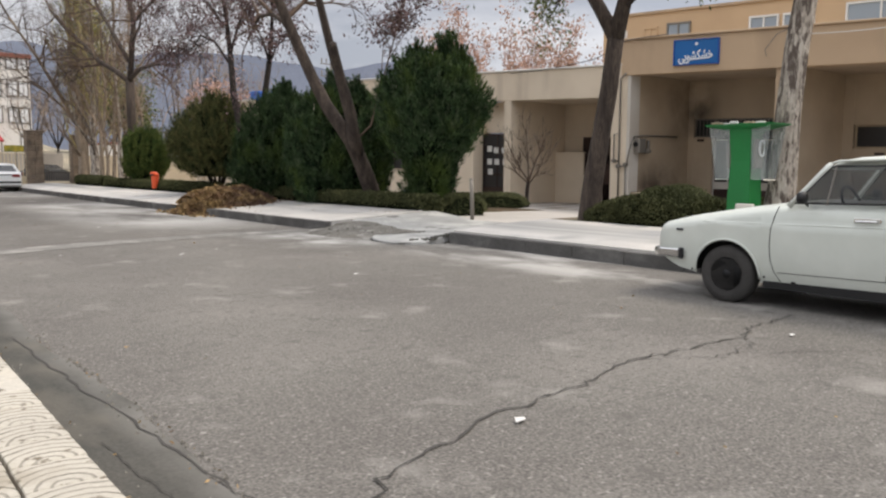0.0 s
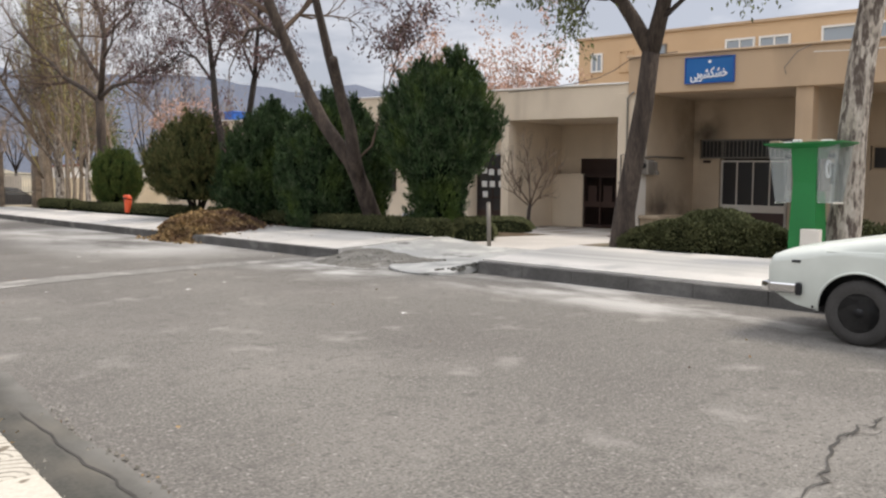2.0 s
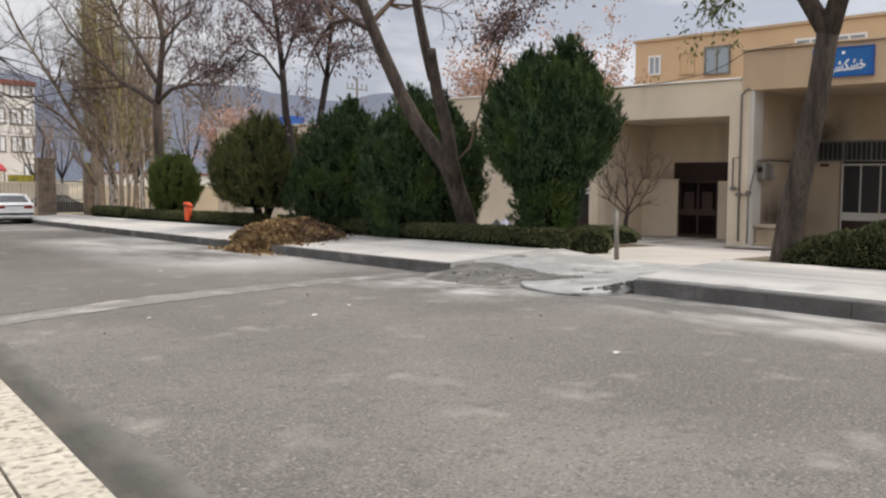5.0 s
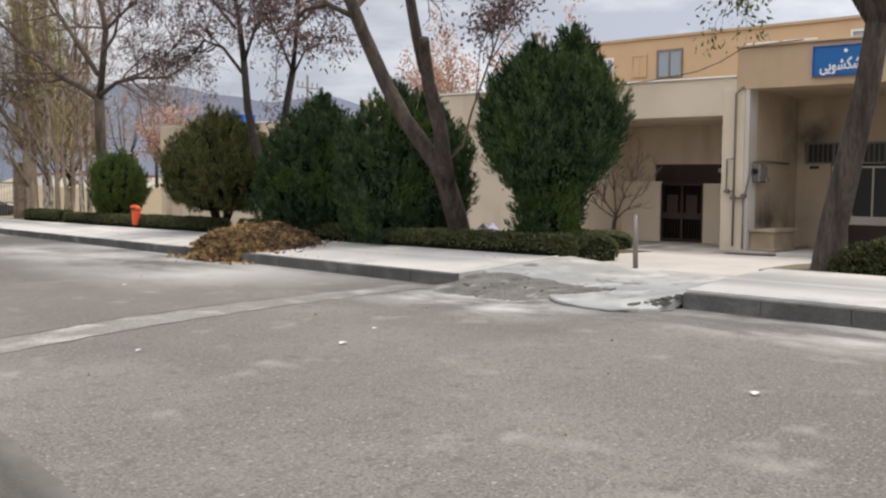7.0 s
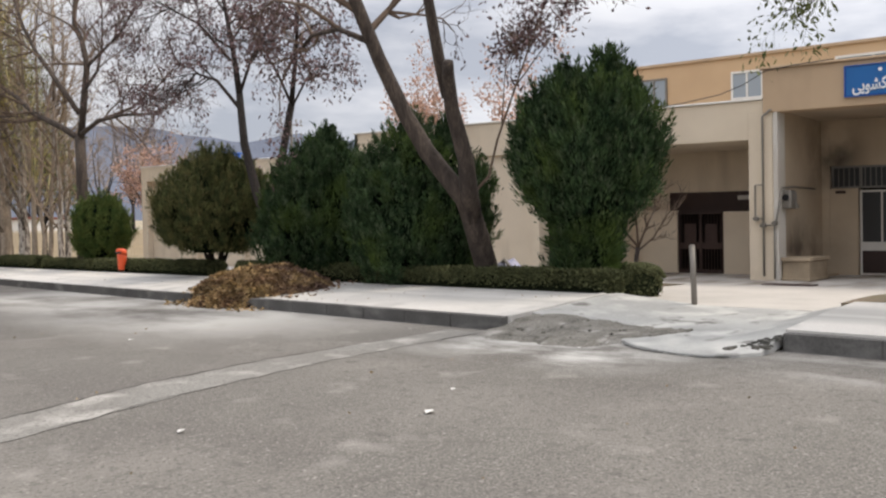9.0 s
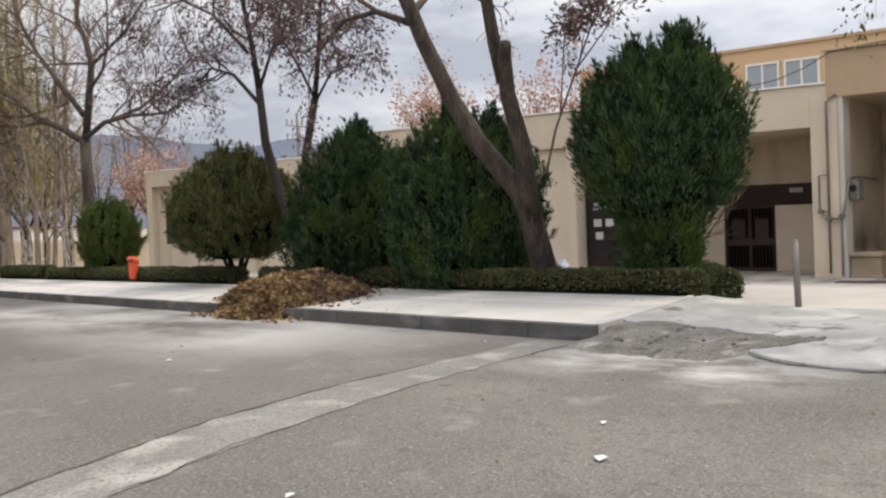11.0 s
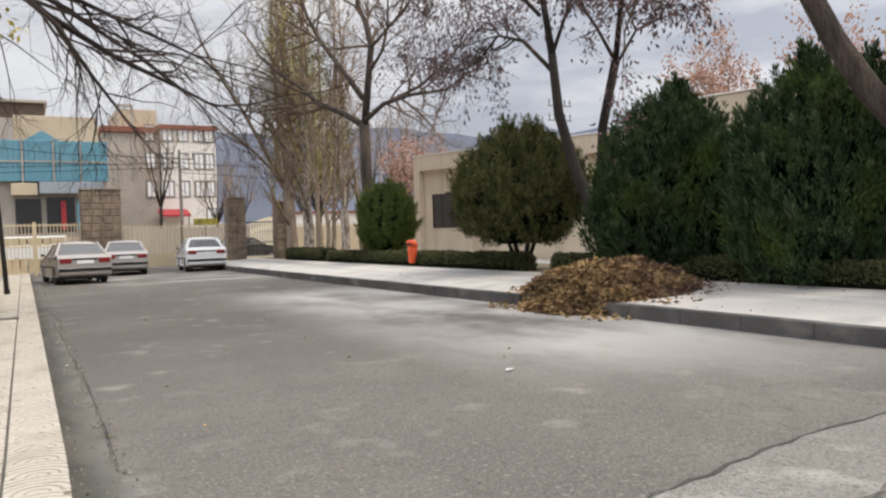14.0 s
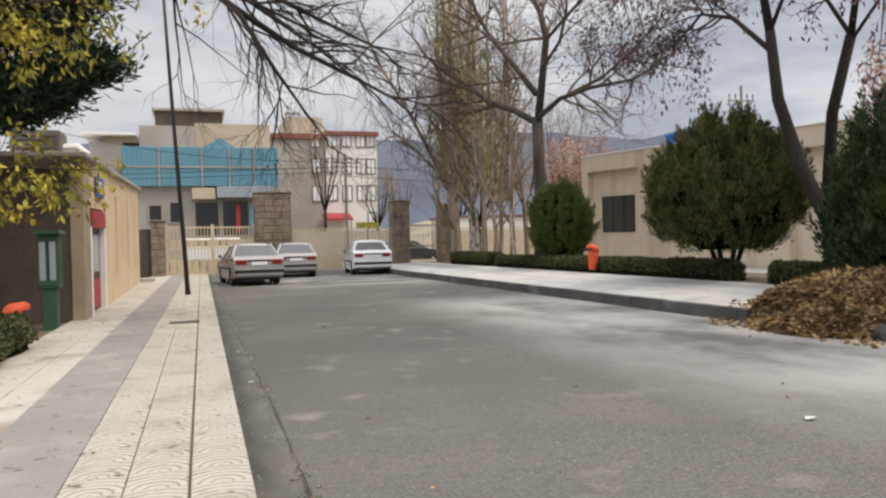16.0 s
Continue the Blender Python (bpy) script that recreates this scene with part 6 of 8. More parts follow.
# pale trunks towards the gate
for i, (x, y, hgt, r, mat, lm, sx, sy) in enumerate(((12.2, 45.6, 12, 0.24, PALEBARK, None, 0.2, 0.5), (12.2, 48.1, 12, 0.22, GREYBARK, None, 0.1, 1.2), (13.0, 50.4, 15, 0.20, GREYBARK, YELLOWLEAF, 0.2, 0.6), (12.5, 49.2, 14.5, 0.15, GREYBARK, GREENLEAF, -0.3, 0.8), (12.4, 41.6, 13, 0.12, PALEBARK, None, 0.2, 0.9),
                                             (12.6, 43.6, 13, 0.10, GREYBARK, None, 0.3, -0.5), (14.8, 47.5, 13, 0.14, PALEBARK, None, 0.3, 0.8), (12.6, 46.8, 15, 0.13, GREYBARK, YELLOWLEAF, 0.1, 1.0), (16.2, 49.0, 12, 0.13, GREYBARK, None, -0.4, 0.5), (12.0, 42.6, 12, 0.09, GREYBARK, None, 0.2, 0.8), (12.3, 44.5, 14, 0.12, GREYBARK, GREENLEAF, -0.2, 0.6))):
    rr = np.random.default_rng(60 + i)
    top = (x + sx, y + sy, hgt)
    trunk = [(x + sx * s ** 1.5 + 0.12 * rr.normal() * s, y + sy * s ** 1.5 + 0.15 * rr.normal() * s, 0.3 + (hgt * 0.55) * s) for s in (0, 0.2, 0.45, 0.7, 1)]
    limbs = [([trunk[-1], (trunk[-1][0] + sx * 0.2, trunk[-1][1] + sy * 0.2, hgt * 0.78), top], r * 0.55, 9)]
    haze = lm is not None
    for k in range(8):
        s = 0.22 + 0.095 * k
        q = min(int(s * 4), 3)
        b0 = tuple(np.array(trunk[q]) + (np.array(trunk[q + 1]) - np.array(trunk[q])) * (s * 4 - q)) if s * 4 < 4 else trunk[-1]
        b0 = (float(np.interp(0.3 + hgt * 0.55 * s, [p[2] for p in trunk], [p[0] for p in trunk])), float(np.interp(0.3 + hgt * 0.55 * s, [p[2] for p in trunk], [p[1] for p in trunk])), 0.3 + hgt * 0.55 * s)
        a = rr.uniform(0, 6.28)
        o = rr.uniform(0.6, 1.3) if haze else rr.uniform(0.9, 1.7)
        limbs.append(([b0, (b0[0] + 0.7 * o * math.cos(a), b0[1] + 0.7 * o * math.sin(a), b0[2] + 1.3), (b0[0] + o * math.cos(a), b0[1] + o * math.sin(a), b0[2] + (3.2 if haze else 2.4))], r * 0.35, 6))
    tree("poplar_tree", "slender pale mottled-bark bare tree" if mat is PALEBARK else ("slender poplar with a haze of yellow-green leaves" if haze else "grey-brown bare tree near the gate"), trunk, [r, r * 0.92, r * 0.82, r * 0.7, r * 0.58], limbs, 70 + i, mat, YELLOWTWIG if haze else GREYTWIG, depth=3, leaf_mat=lm, leaf=(0.11, 0.06), per=2, spread=0.38 if haze else 0.6, up=0.8 if haze else 0.4, kids=(2, 3) if haze else (1, 3))
tree("spreading_tree", "bare brown tree spreading over the gate", [(12.8, 49.6, 0.3), (12.7, 49.5, 2.0), (12.5, 49.3, 3.6)], [0.2, 0.18, 0.16],
     [([(12.5, 49.3, 3.5), (11.4, 49.0, 5.4), (10.2, 48.6, 7.4), (8.8, 48.2, 9.4)], 0.12, 10), ([(12.5, 49.3, 3.4), (11.6, 48.8, 4.6), (10.4, 48.2, 5.6), (9.0, 47.4, 6.4)], 0.09, 9),
      ([(12.5, 49.3, 3.6), (12.6, 48.8, 6.0), (12.4, 48.2, 9.0)], 0.12, 8), ([(12.6, 49.4, 2.8), (11.9, 47.8, 4.6), (11.5, 46.0, 6.6)], 0.07, 8)], 59, GREYBARK, BROWNTWIG, depth=4, kids=(2, 3), up=0.5)
# trees in front of the porch
tree("street_tree", "dark-barked tree with a few thin green leaves", [(12.35, 10.4, 0.33), (12.33, 10.35, 1.0), (12.3, 10.18, 1.8), (12.3, 9.95, 3.0), (12.3, 9.83, 3.95)], [0.23, 0.20, 0.185, 0.17, 0.16],
     [([(12.3, 9.83, 3.9), (12.2, 10.15, 4.5), (12.1, 10.6, 5.2), (11.9, 11.4, 6.2), (11.7, 12.4, 7.0)], 0.15, 9),
      ([(12.3, 9.83, 3.9), (12.3, 9.6, 4.7), (12.3, 9.4, 6.0), (12.3, 9.2, 7.5)], 0.165, 7),
      ([(12.2, 10.3, 4.7), (11.8, 10.9, 5.3), (11.4, 11.6, 5.7), (11.0, 12.2, 5.8)], 0.05, 8),
      ([(12.3, 9.7, 4.4), (12.1, 8.6, 5.0), (12.0, 7.6, 5.3)], 0.05, 6)], 45, bark=BROWNBARK, depth=4, leaf_mat=GREENLEAF, leaf=(0.11, 0.045), per=5, hang=0.5, droop=0.4, kids=(2, 3))
tree("plane_tree", "pale mottled peeling-bark tree trunk", [(12.45, 6.5, 0.33), (12.4, 6.4, 1.1), (12.4, 6.36, 2.3), (12.4, 6.27, 3.35), (12.4, 6.17, 4.05), (12.4, 6.0, 6.0)], [0.25, 0.23, 0.20, 0.19, 0.18, 0.15],
     [([(12.4, 6.0, 6.0), (12.3, 5.7, 7.2), (12.2, 5.2, 8.6)], 0.12, 6), ([(12.4, 6.1, 5.2), (12.3, 6.6, 6.2), (12.1, 7.4, 7.4)], 0.08, 6)], 46, bark=PALEBARK, depth=3, leaf_mat=YELLOWLEAF, leaf=(0.12, 0.08), per=2)
# small bare shrub tree by the wall
tree("sapling", "small bare sapling with upright twigs", [(18.4, 18.2, 0.1), (18.42, 18.25, 0.4), (18.4, 18.2, 0.75), (18.4, 18.15, 0.95)], [0.07, 0.06, 0.06, 0.055],
     [([(18.4, 18.15, 0.95), (18.3, 18.5, 1.4), (18.2, 18.9, 2.1)], 0.034, 8), ([(18.4, 18.15, 0.95), (18.4, 17.9, 1.5), (18.4, 17.5, 2.2)], 0.034, 8), ([(18.4, 18.15, 0.95), (18.4, 18.2, 1.7), (18.4, 18.3, 2.5)], 0.034, 8), ([(18.4, 18.1, 0.9), (18.2, 17.6, 1.2), (18.0, 17.0, 1.9)], 0.028, 7), ([(18.4, 18.2, 0.9), (18.5, 18.8, 1.2), (18.4, 19.3, 1.9)], 0.028, 7)], 47, bark=TWIG, twig=BROWNTWIG, depth=3, up=0.8, kids=(2, 3), spread=0.5)
# tree beside the near footway whose branches hang over the road
tree("roadside_tree", "bare dark tree with long branches drooping over the road", [(-3.4, 24.6, 0.1), (-3.3, 24.7, 2.0), (-3.1, 24.9, 4.2), (-2.9, 25.1, 6.2)], [0.26, 0.24, 0.21, 0.18],
     [([(-2.9, 25.1, 6.2), (-1.2, 25.8, 6.6), (0.4, 26.6, 6.0), (1.4, 27.0, 5.3), (2.5, 27.4, 4.75), (3.7, 27.9, 4.35)], 0.10, 9),
      ([(-1.2, 25.8, 6.5), (0.4, 26.0, 5.9), (1.5, 26.4, 5.0), (2.1, 26.8, 4.2), (2.5, 27.0, 3.7)], 0.06, 8),
      ([(-0.6, 26.1, 6.4), (1.2, 27.0, 5.9), (2.9, 28.0, 5.5), (4.4, 29.0, 5.2)], 0.065, 9),
      ([(0.4, 26.6, 6.0), (1.6, 27.4, 5.6), (3.0, 28.0, 4.9), (4.2, 28.6, 4.2)], 0.05, 8),
      ([(-2.9, 25.1, 6.2), (-2.4, 26.0, 8.0), (-1.8, 27.0, 9.6)], 0.1, 6)], 48, depth=4, droop=0.3, up=0.0, kids=(1, 3), spread=0.45)
tree("yellow_tree", "small tree with yellow-green autumn leaves", [(-2.5, 24.2, 0.1), (-2.45, 24.2, 1.4), (-2.3, 24.3, 2.6), (-2.2, 24.4, 3.6)], [0.09, 0.085, 0.07, 0.06],
     [([(-2.4, 24.3, 2.2), (-1.9, 24.4, 2.36), (-1.4, 24.5, 2.38), (-0.8, 24.5, 2.36)], 0.025, 9),
      ([(-2.4, 24.3, 2.0), (-1.9, 24.3, 2.2), (-1.5, 24.3, 2.2), (-1.2, 24.3, 2.12)], 0.02, 7),
      ([(-2.2, 24.4, 3.5), (-1.7, 24.3, 4.1), (-1.2, 24.2, 4.3), (-0.7, 24.2, 4.4)], 0.03, 8),
      ([(-2.2, 24.4, 3.3), (-1.8, 24.2, 3.8), (-1.5, 24.0, 3.9), (-1.2, 24.0, 3.95)], 0.03, 7),
      ([(-2.2, 24.4, 3.6), (-1.8, 24.3, 4.5), (-1.2, 24.2, 4.9), (-0.4, 24.2, 5.0)], 0.03, 7)], 49, depth=2, leaf_mat=YELLOWLEAF, leaf=(0.12, 0.056), per=4, jitter=0.06, hang=0.5, droop=0.5, up=0.0, spread=0.45)
pine = thing("pine_tree", "dark green pine with a spreading lower bough", "tree", (-4.2, 29.5, 0.1), group="trees")
part("trunk", Geo().tube([(-4.2, 27.2, 0.0), (-4.1, 27.2, 3.0), (-4.0, 27.2, 7.5)], [0.22, 0.18, 0.1], 10), BARK, pine, smooth=True)
rng = np.random.default_rng(90)
quads = []
for (a, b, r0) in (((-4.0, 27.0, 2.9), (-1.2, 26.5, 3.6), 0.5), ((-3.6, 27.0, 3.3), (-0.50, 26.5, 4.15), 0.55), ((-4.0, 27.0, 3.3), (-1.0, 26.5, 3.85), 0.42), ((-4.0, 27.2, 4.4), (-1.1, 26.4, 4.75), 0.75), ((-4.0, 27.2, 5.0), (-0.3, 26.0, 5.5), 0.7), ((-4.0, 27.2, 5.0), (-0.6, 26.4, 5.2), 0.5), ((-4.0, 27.2, 6.0), (-1.6, 26.6, 6.2), 0.6)):
    a, b = np.array(a), np.array(b)
    part("bough", Geo().tube([tuple(a), tuple(b)], [0.06, 0.02], 6), BARK, pine)
    s = rng.uniform(0, 1, 16000)[:, None]
    P = a + (b - a) * s + rng.normal(size=(16000, 3)) * np.array([1, 1, 0.55]) * r0 * 0.5 * (1.1 - 0.35 * s)
    D = (b - a)[None, :] * 0.3 + rng.normal(size=(16000, 3)) + np.array([0, 0, 0.3])
    quads.append(leaf_cards(P, D, 0.18, 0.04, rng))
part("needles", cards("needles", np.concatenate(quads), PINE, 4, pine.location), PINE, pine, kind="stuff")
# autumn trees behind the roof
for i, (x, y, hgt, w, m_) in enumerate(((38, 36.2, 9.6, 3.4, PINKLEAF), (38, 45.3, 11.0, 2.6, PINKLEAF), (46, 54, 10.0, 3.5, PINKLEAF), (20, 66, 7.5, 3.0, GREENLEAF), (30, 70, 8, 3.4, PINKLEAF))):
    limbs = []
    rr = np.random.default_rng(300 + i)
    for k in range(7):
        a = 6.28 * k / 7
        limbs.append(([(x, y, hgt * 0.35), (x + w * 0.3 * math.cos(a), y + w * 0.3 * math.sin(a), hgt * 0.6), (x + w * 0.5 * math.cos(a), y + w * 0.5 * math.sin(a), hgt * (0.75 + 0.08 * (k % 3)))], 0.08, 6))
    tree("autumn_tree", "reddish autumn tree behind the flat roof" if m_ is PINKLEAF else "thin tree beyond the fence", [(x, y, 0), (x, y, hgt * 0.2), (x, y, hgt * 0.4)], [0.16, 0.15, 0.12], limbs, 310 + i, BARK, GREYTWIG, 3, m_, (0.20, 0.14), 3, 0.2, up=0.6)
# bare tree line far off
for i in range(16):
    rr = np.random.default_rng(400 + i)
    x, y = 14 + i * 3.4 + rr.uniform(-1, 1), 80 + rr.uniform(0, 25)
    hgt = rr.uniform(7, 12)
    tree("far_tree", "bare grey-brown tree beyond the street", [(x, y, 0), (x, y, hgt * 0.25), (x, y, hgt * 0.45)], [0.2, 0.17, 0.14],
         [([(x, y, hgt * 0.4), (x + 1.1 * math.cos(k * 1.3), y + 1.1 * math.sin(k * 1.3), hgt * 0.7), (x + 1.6 * math.cos(k * 1.3), y + 1.6 * math.sin(k * 1.3), hgt)], 0.09, 5) for k in range(5)], 420 + i, BARK, GREYTWIG, 3, None, up=0.8)

# ---- vehicles ----


def wheel(x, y, r, side, parent, rim=RIM, w=0.17):
    """A wheel whose outer face looks along side (-1 or 1 on the x axis)."""
    s = side
    wh = part("wheel", Geo().lathe((x, y, r), [(r * 0.60, -0.0 * s), (r * 0.72, 0.012 * s), (r * 0.93, 0.006 * s), (r, -0.02 * s), (r, -(w - 0.02) * s), (r * 0.9, -w * s), (r * 0.6, -w * s)], 28, "x"), TYRE, parent, smooth=True)
    part("rim", Geo().lathe((x, y, r), [(r * 0.60, 0.0), (r * 0.57, -0.03 * s), (r * 0.36, -0.045 * s), (r * 0.30, -0.015 * s), (r * 0.16, -0.005 * s), (r * 0.13, 0.012 * s), (0.005, 0.014 * s)], 24, "x"), rim, wh, smooth=True)
    for k in range(8):
        a = 6.283 * k / 8
        part("vent_hole", Geo().cyl((x - 0.052 * s, y + r * 0.46 * math.cos(a), r + r * 0.46 * math.sin(a)), (x - 0.036 * s, y + r * 0.46 * math.cos(a), r + r * 0.46 * math.sin(a)), 0.016, n=8), BLACK, wh)
    return wh


def arch(yc, r, z0, n=9):
    return [(yc + r * math.cos(a), z0 + r * math.sin(a)) for a in np.linspace(0, math.pi, n)]


def car(name, label, at, turn, paint, L, W, H, belt, hood, deck, ws, roof, rw, axles, R, rim=RIM):
    """A saloon with its nose along +y. Lengths from the tail: ws and rw are (foot, top) of the windscreen and rear window; hood and deck are heights."""
    c = thing(name, label, "car", (0, 0, 0), group="parked cars")
    half = W / 2
    z0 = 0.20
    ra, fa = axles
    low = [(0.10, z0 + 0.08)]
    sill = 0.21
    for ya_ in (ra, fa):
        low += [(ya_ - R * 1.22, sill + 0.02)] + arch(ya_, R * 1.22, R * 0.95)[::-1] + [(ya_ + R * 1.22, sill)]
    low += [(L - 0.10, z0 + 0.08), (L - 0.015, z0 + 0.25), (L - 0.02, hood[0] - 0.06), (L - 0.12, hood[0] + 0.01), (L - 0.5, hood[0] + 0.085), (ws[0] + 0.05, hood[1]), (ws[0], belt), (rw[0], belt), (rw[0] - 0.06, deck + 0.02), (0.15, deck), (0.02, deck - 0.10), (0.0, z0 + 0.3)]
    cy, cz = L / 2, 0.6

    def ring(x, ins):
        return [(x, y + (cy - y) * ins * 0.25, z + ((cz - z) * ins if z > 0.45 else 0)) for y, z in low]
    body = part("body", Geo().loft([ring(-half + 0.05, 0.10), ring(-half + 0.01, 0.03), ring(-half, 0.0), ring(-half + 0.10, -0.01), ring(0, -0.035), ring(half - 0.10, -0.01), ring(half, 0.0), ring(half - 0.01, 0.03), ring(half - 0.05, 0.10)]), paint, c)
    # cabin
    inn = 0.24

    def at_z(s, z):
        k = (z - belt) / (H - belt)
        return s * (half - 0.04 - inn * k)
    roofg = Geo()
    ya, yb = roof
    rings = []
    for y, z, w in ((ya - 0.06, H - 0.05, 0.06), (ya, H - 0.015, 0.02), ((ya + yb) / 2, H + 0.02, 0.0), (yb, H - 0.015, 0.02), (yb + 0.06, H - 0.05, 0.06)):
        e = half - 0.04 - inn
        rings.append([(-e - 0.015 + w * 0.2, y, z - 0.055), (-e + 0.03, y, z - 0.012), (-e * 0.6, y, z + 0.008), (0, y, z + 0.014), (e * 0.6, y, z + 0.008), (e - 0.03, y, z - 0.012), (e + 0.015 - w * 0.2, y, z - 0.055), (0, y, z - 0.06)])
    part("roof", roofg.loft(rings), paint, c, smooth=True)
    pil = 0.035
    mid = (ya + yb) / 2 + 0.05
    for s in (-1, 1):
        for nm, (y0, y1), r in (("front_pillar", (ws[0], yb), pil), ("middle_pillar", (mid, mid), pil * 0.9), ("rear_pillar", (rw[0] + 0.05, ya), pil * 1.9)):
            part(nm, Geo().tube([(at_z(s, belt - 0.03), y0, belt - 0.03), (at_z(s, H - 0.04), y1, H - 0.04)], r, 6), paint, c)
        for y0, y1, t0, t1 in ((mid, ws[0], mid, yb), (rw[0], mid, ya, mid)):
            part("side_window", Geo().add([(at_z(s, belt), y0 + 0.02, belt), (at_z(s, belt), y1 - 0.03, belt), (at_z(s, H - 0.05), t1 - 0.02, H - 0.05), (at_z(s, H - 0.05), t0 + 0.02, H - 0.05)], [(0, 1, 2, 3)]), CARGLASS, c)
        part("belt_trim", Geo().box(s * half - 0.012, s * half + 0.008, rw[0], L - 0.1, 0.55, 0.60), BLACK, body)
        part("door_seam", Geo().box(s * (half + 0.001) - 0.003, s * (half + 0.001) + 0.003, mid - 0.004, mid + 0.004, 0.32, belt - 0.02), BLACK, body)
        part("door_seam", Geo().box(s * (half + 0.001) - 0.003, s * (half + 0.001) + 0.003, ws[0] - 0.10, ws[0] - 0.092, 0.32, belt - 0.03), BLACK, body)
        part("door_handle", Geo().box(s * half - 0.01, s * half + 0.035, mid + 0.08, mid + 0.25, belt - 0.13, belt - 0.10, 0.01), BLACK, body)
        mir = part("mirror", Geo().box(s * (half + 0.02), s * (half + 0.12), ws[0] - 0.13, ws[0] - 0.07, belt + 0.02, belt + 0.12, 0.02), BLACK, c)
        part("mirror_arm", Geo().tube([(s * (half - 0.05), ws[0] - 0.12, belt), (s * (half + 0.06), ws[0] - 0.1, belt + 0.06)], 0.012, 5), BLACK, mir)
        for ay in (ra, fa):
            wheel(s * (half - 0.02), ay, R, s, c, rim)
            part("wheel_housing", Geo().cyl((s * (half - 0.30), ay, R), (s * (half - 0.28), ay, R), R * 1.15, n=20), BLACK, c)
        part("tail_lamp", Geo().box(s * (half - 0.06), s * (half - 0.42), -0.015, 0.03, deck - 0.26, deck - 0.10, 0.01), REDLAMP, c)
        part("head_lamp", Geo().cyl((s * (half - 0.24), L - 0.03, hood[0] - 0.16), (s * (half - 0.24), L + 0.005, hood[0] - 0.16), 0.09, n=16), SKYGLASS, c)
    e1, e2 = half - 0.10, half - 0.04 - inn - 0.02
    part("windscreen", Geo().add([(-e1, ws[0] - 0.01, belt), (e1, ws[0] - 0.01, belt), (e2, yb + 0.03, H - 0.06), (-e2, yb + 0.03, H - 0.06)], [(0, 1, 2, 3)]), CARGLASS, c)
    part("rear_window", Geo().add([(-e1, rw[0] + 0.02, belt), (e1, rw[0] + 0.02, belt), (e2, ya - 0.03, H - 0.06), (-e2, ya - 0.03, H - 0.06)], [(0, 1, 2, 3)]), REARGLASS, c)
    # black floor, set low to deepen the shade under the car
    part("floor", Geo().box(-half + 0.08, half - 0.08, 0.5, L - 0.95, 0.17, 0.30), BLACK, c)
    for sx in (-0.36, 0.36):
        part("seat", Geo().box(sx - 0.24, sx + 0.24, mid - 0.10, mid + 0.42, 0.4, 0.58, 0.05).box(sx - 0.23, sx + 0.23, mid - 0.22, mid - 0.08, 0.55, belt + 0.22, 0.05), SEAT, c)
    part("rear_seat", Geo().box(-half + 0.14, half - 0.14, rw[0] + 0.25, rw[0] + 0.40, 0.4, belt + 0.06, 0.05), SEAT, c)
    part("dashboard", Geo().box(-half + 0.12, half - 0.12, ws[0] - 0.38, ws[0] - 0.06, belt - 0.25, belt - 0.02, 0.04), BLACK, c)
    part("steering_wheel", Geo().tube([(-0.36 + 0.19 * math.cos(a), ws[0] - 0.48 + 0.07 * math.sin(a), belt - 0.02 + 0.17 * math.sin(a)) for a in np.linspace(0, 6.283, 17)], 0.014, 6), BLACK, c)
    for y, nm in ((L, "front_bumper"), (0.0, "rear_bumper")):
        s = 1 if y else -1
        bp = part(nm, Geo().box(-half + 0.03, half - 0.03, y - s * 0.12, y + s * 0.06, 0.30, 0.56, 0.05), paint, c)
        part("bumper_strip", Geo().box(-half + 0.02, half - 0.02, y + s * 0.045, y + s * 0.075, 0.44, 0.55, 0.01), BLACK, bp)
    part("tail_panel", Geo().box(-half + 0.44, half - 0.44, -0.012, 0.02, deck - 0.16, deck - 0.11), BLACK, c)
    part("number_plate", Geo().box(-0.26, 0.26, -0.03, -0.012, deck - 0.28, deck - 0.17), SIGNWHITE, c)
    c.matrix_basis = Matrix.Translation(at) @ Euler((0, 0, radians(turn))).to_matrix().to_4x4()
    return c




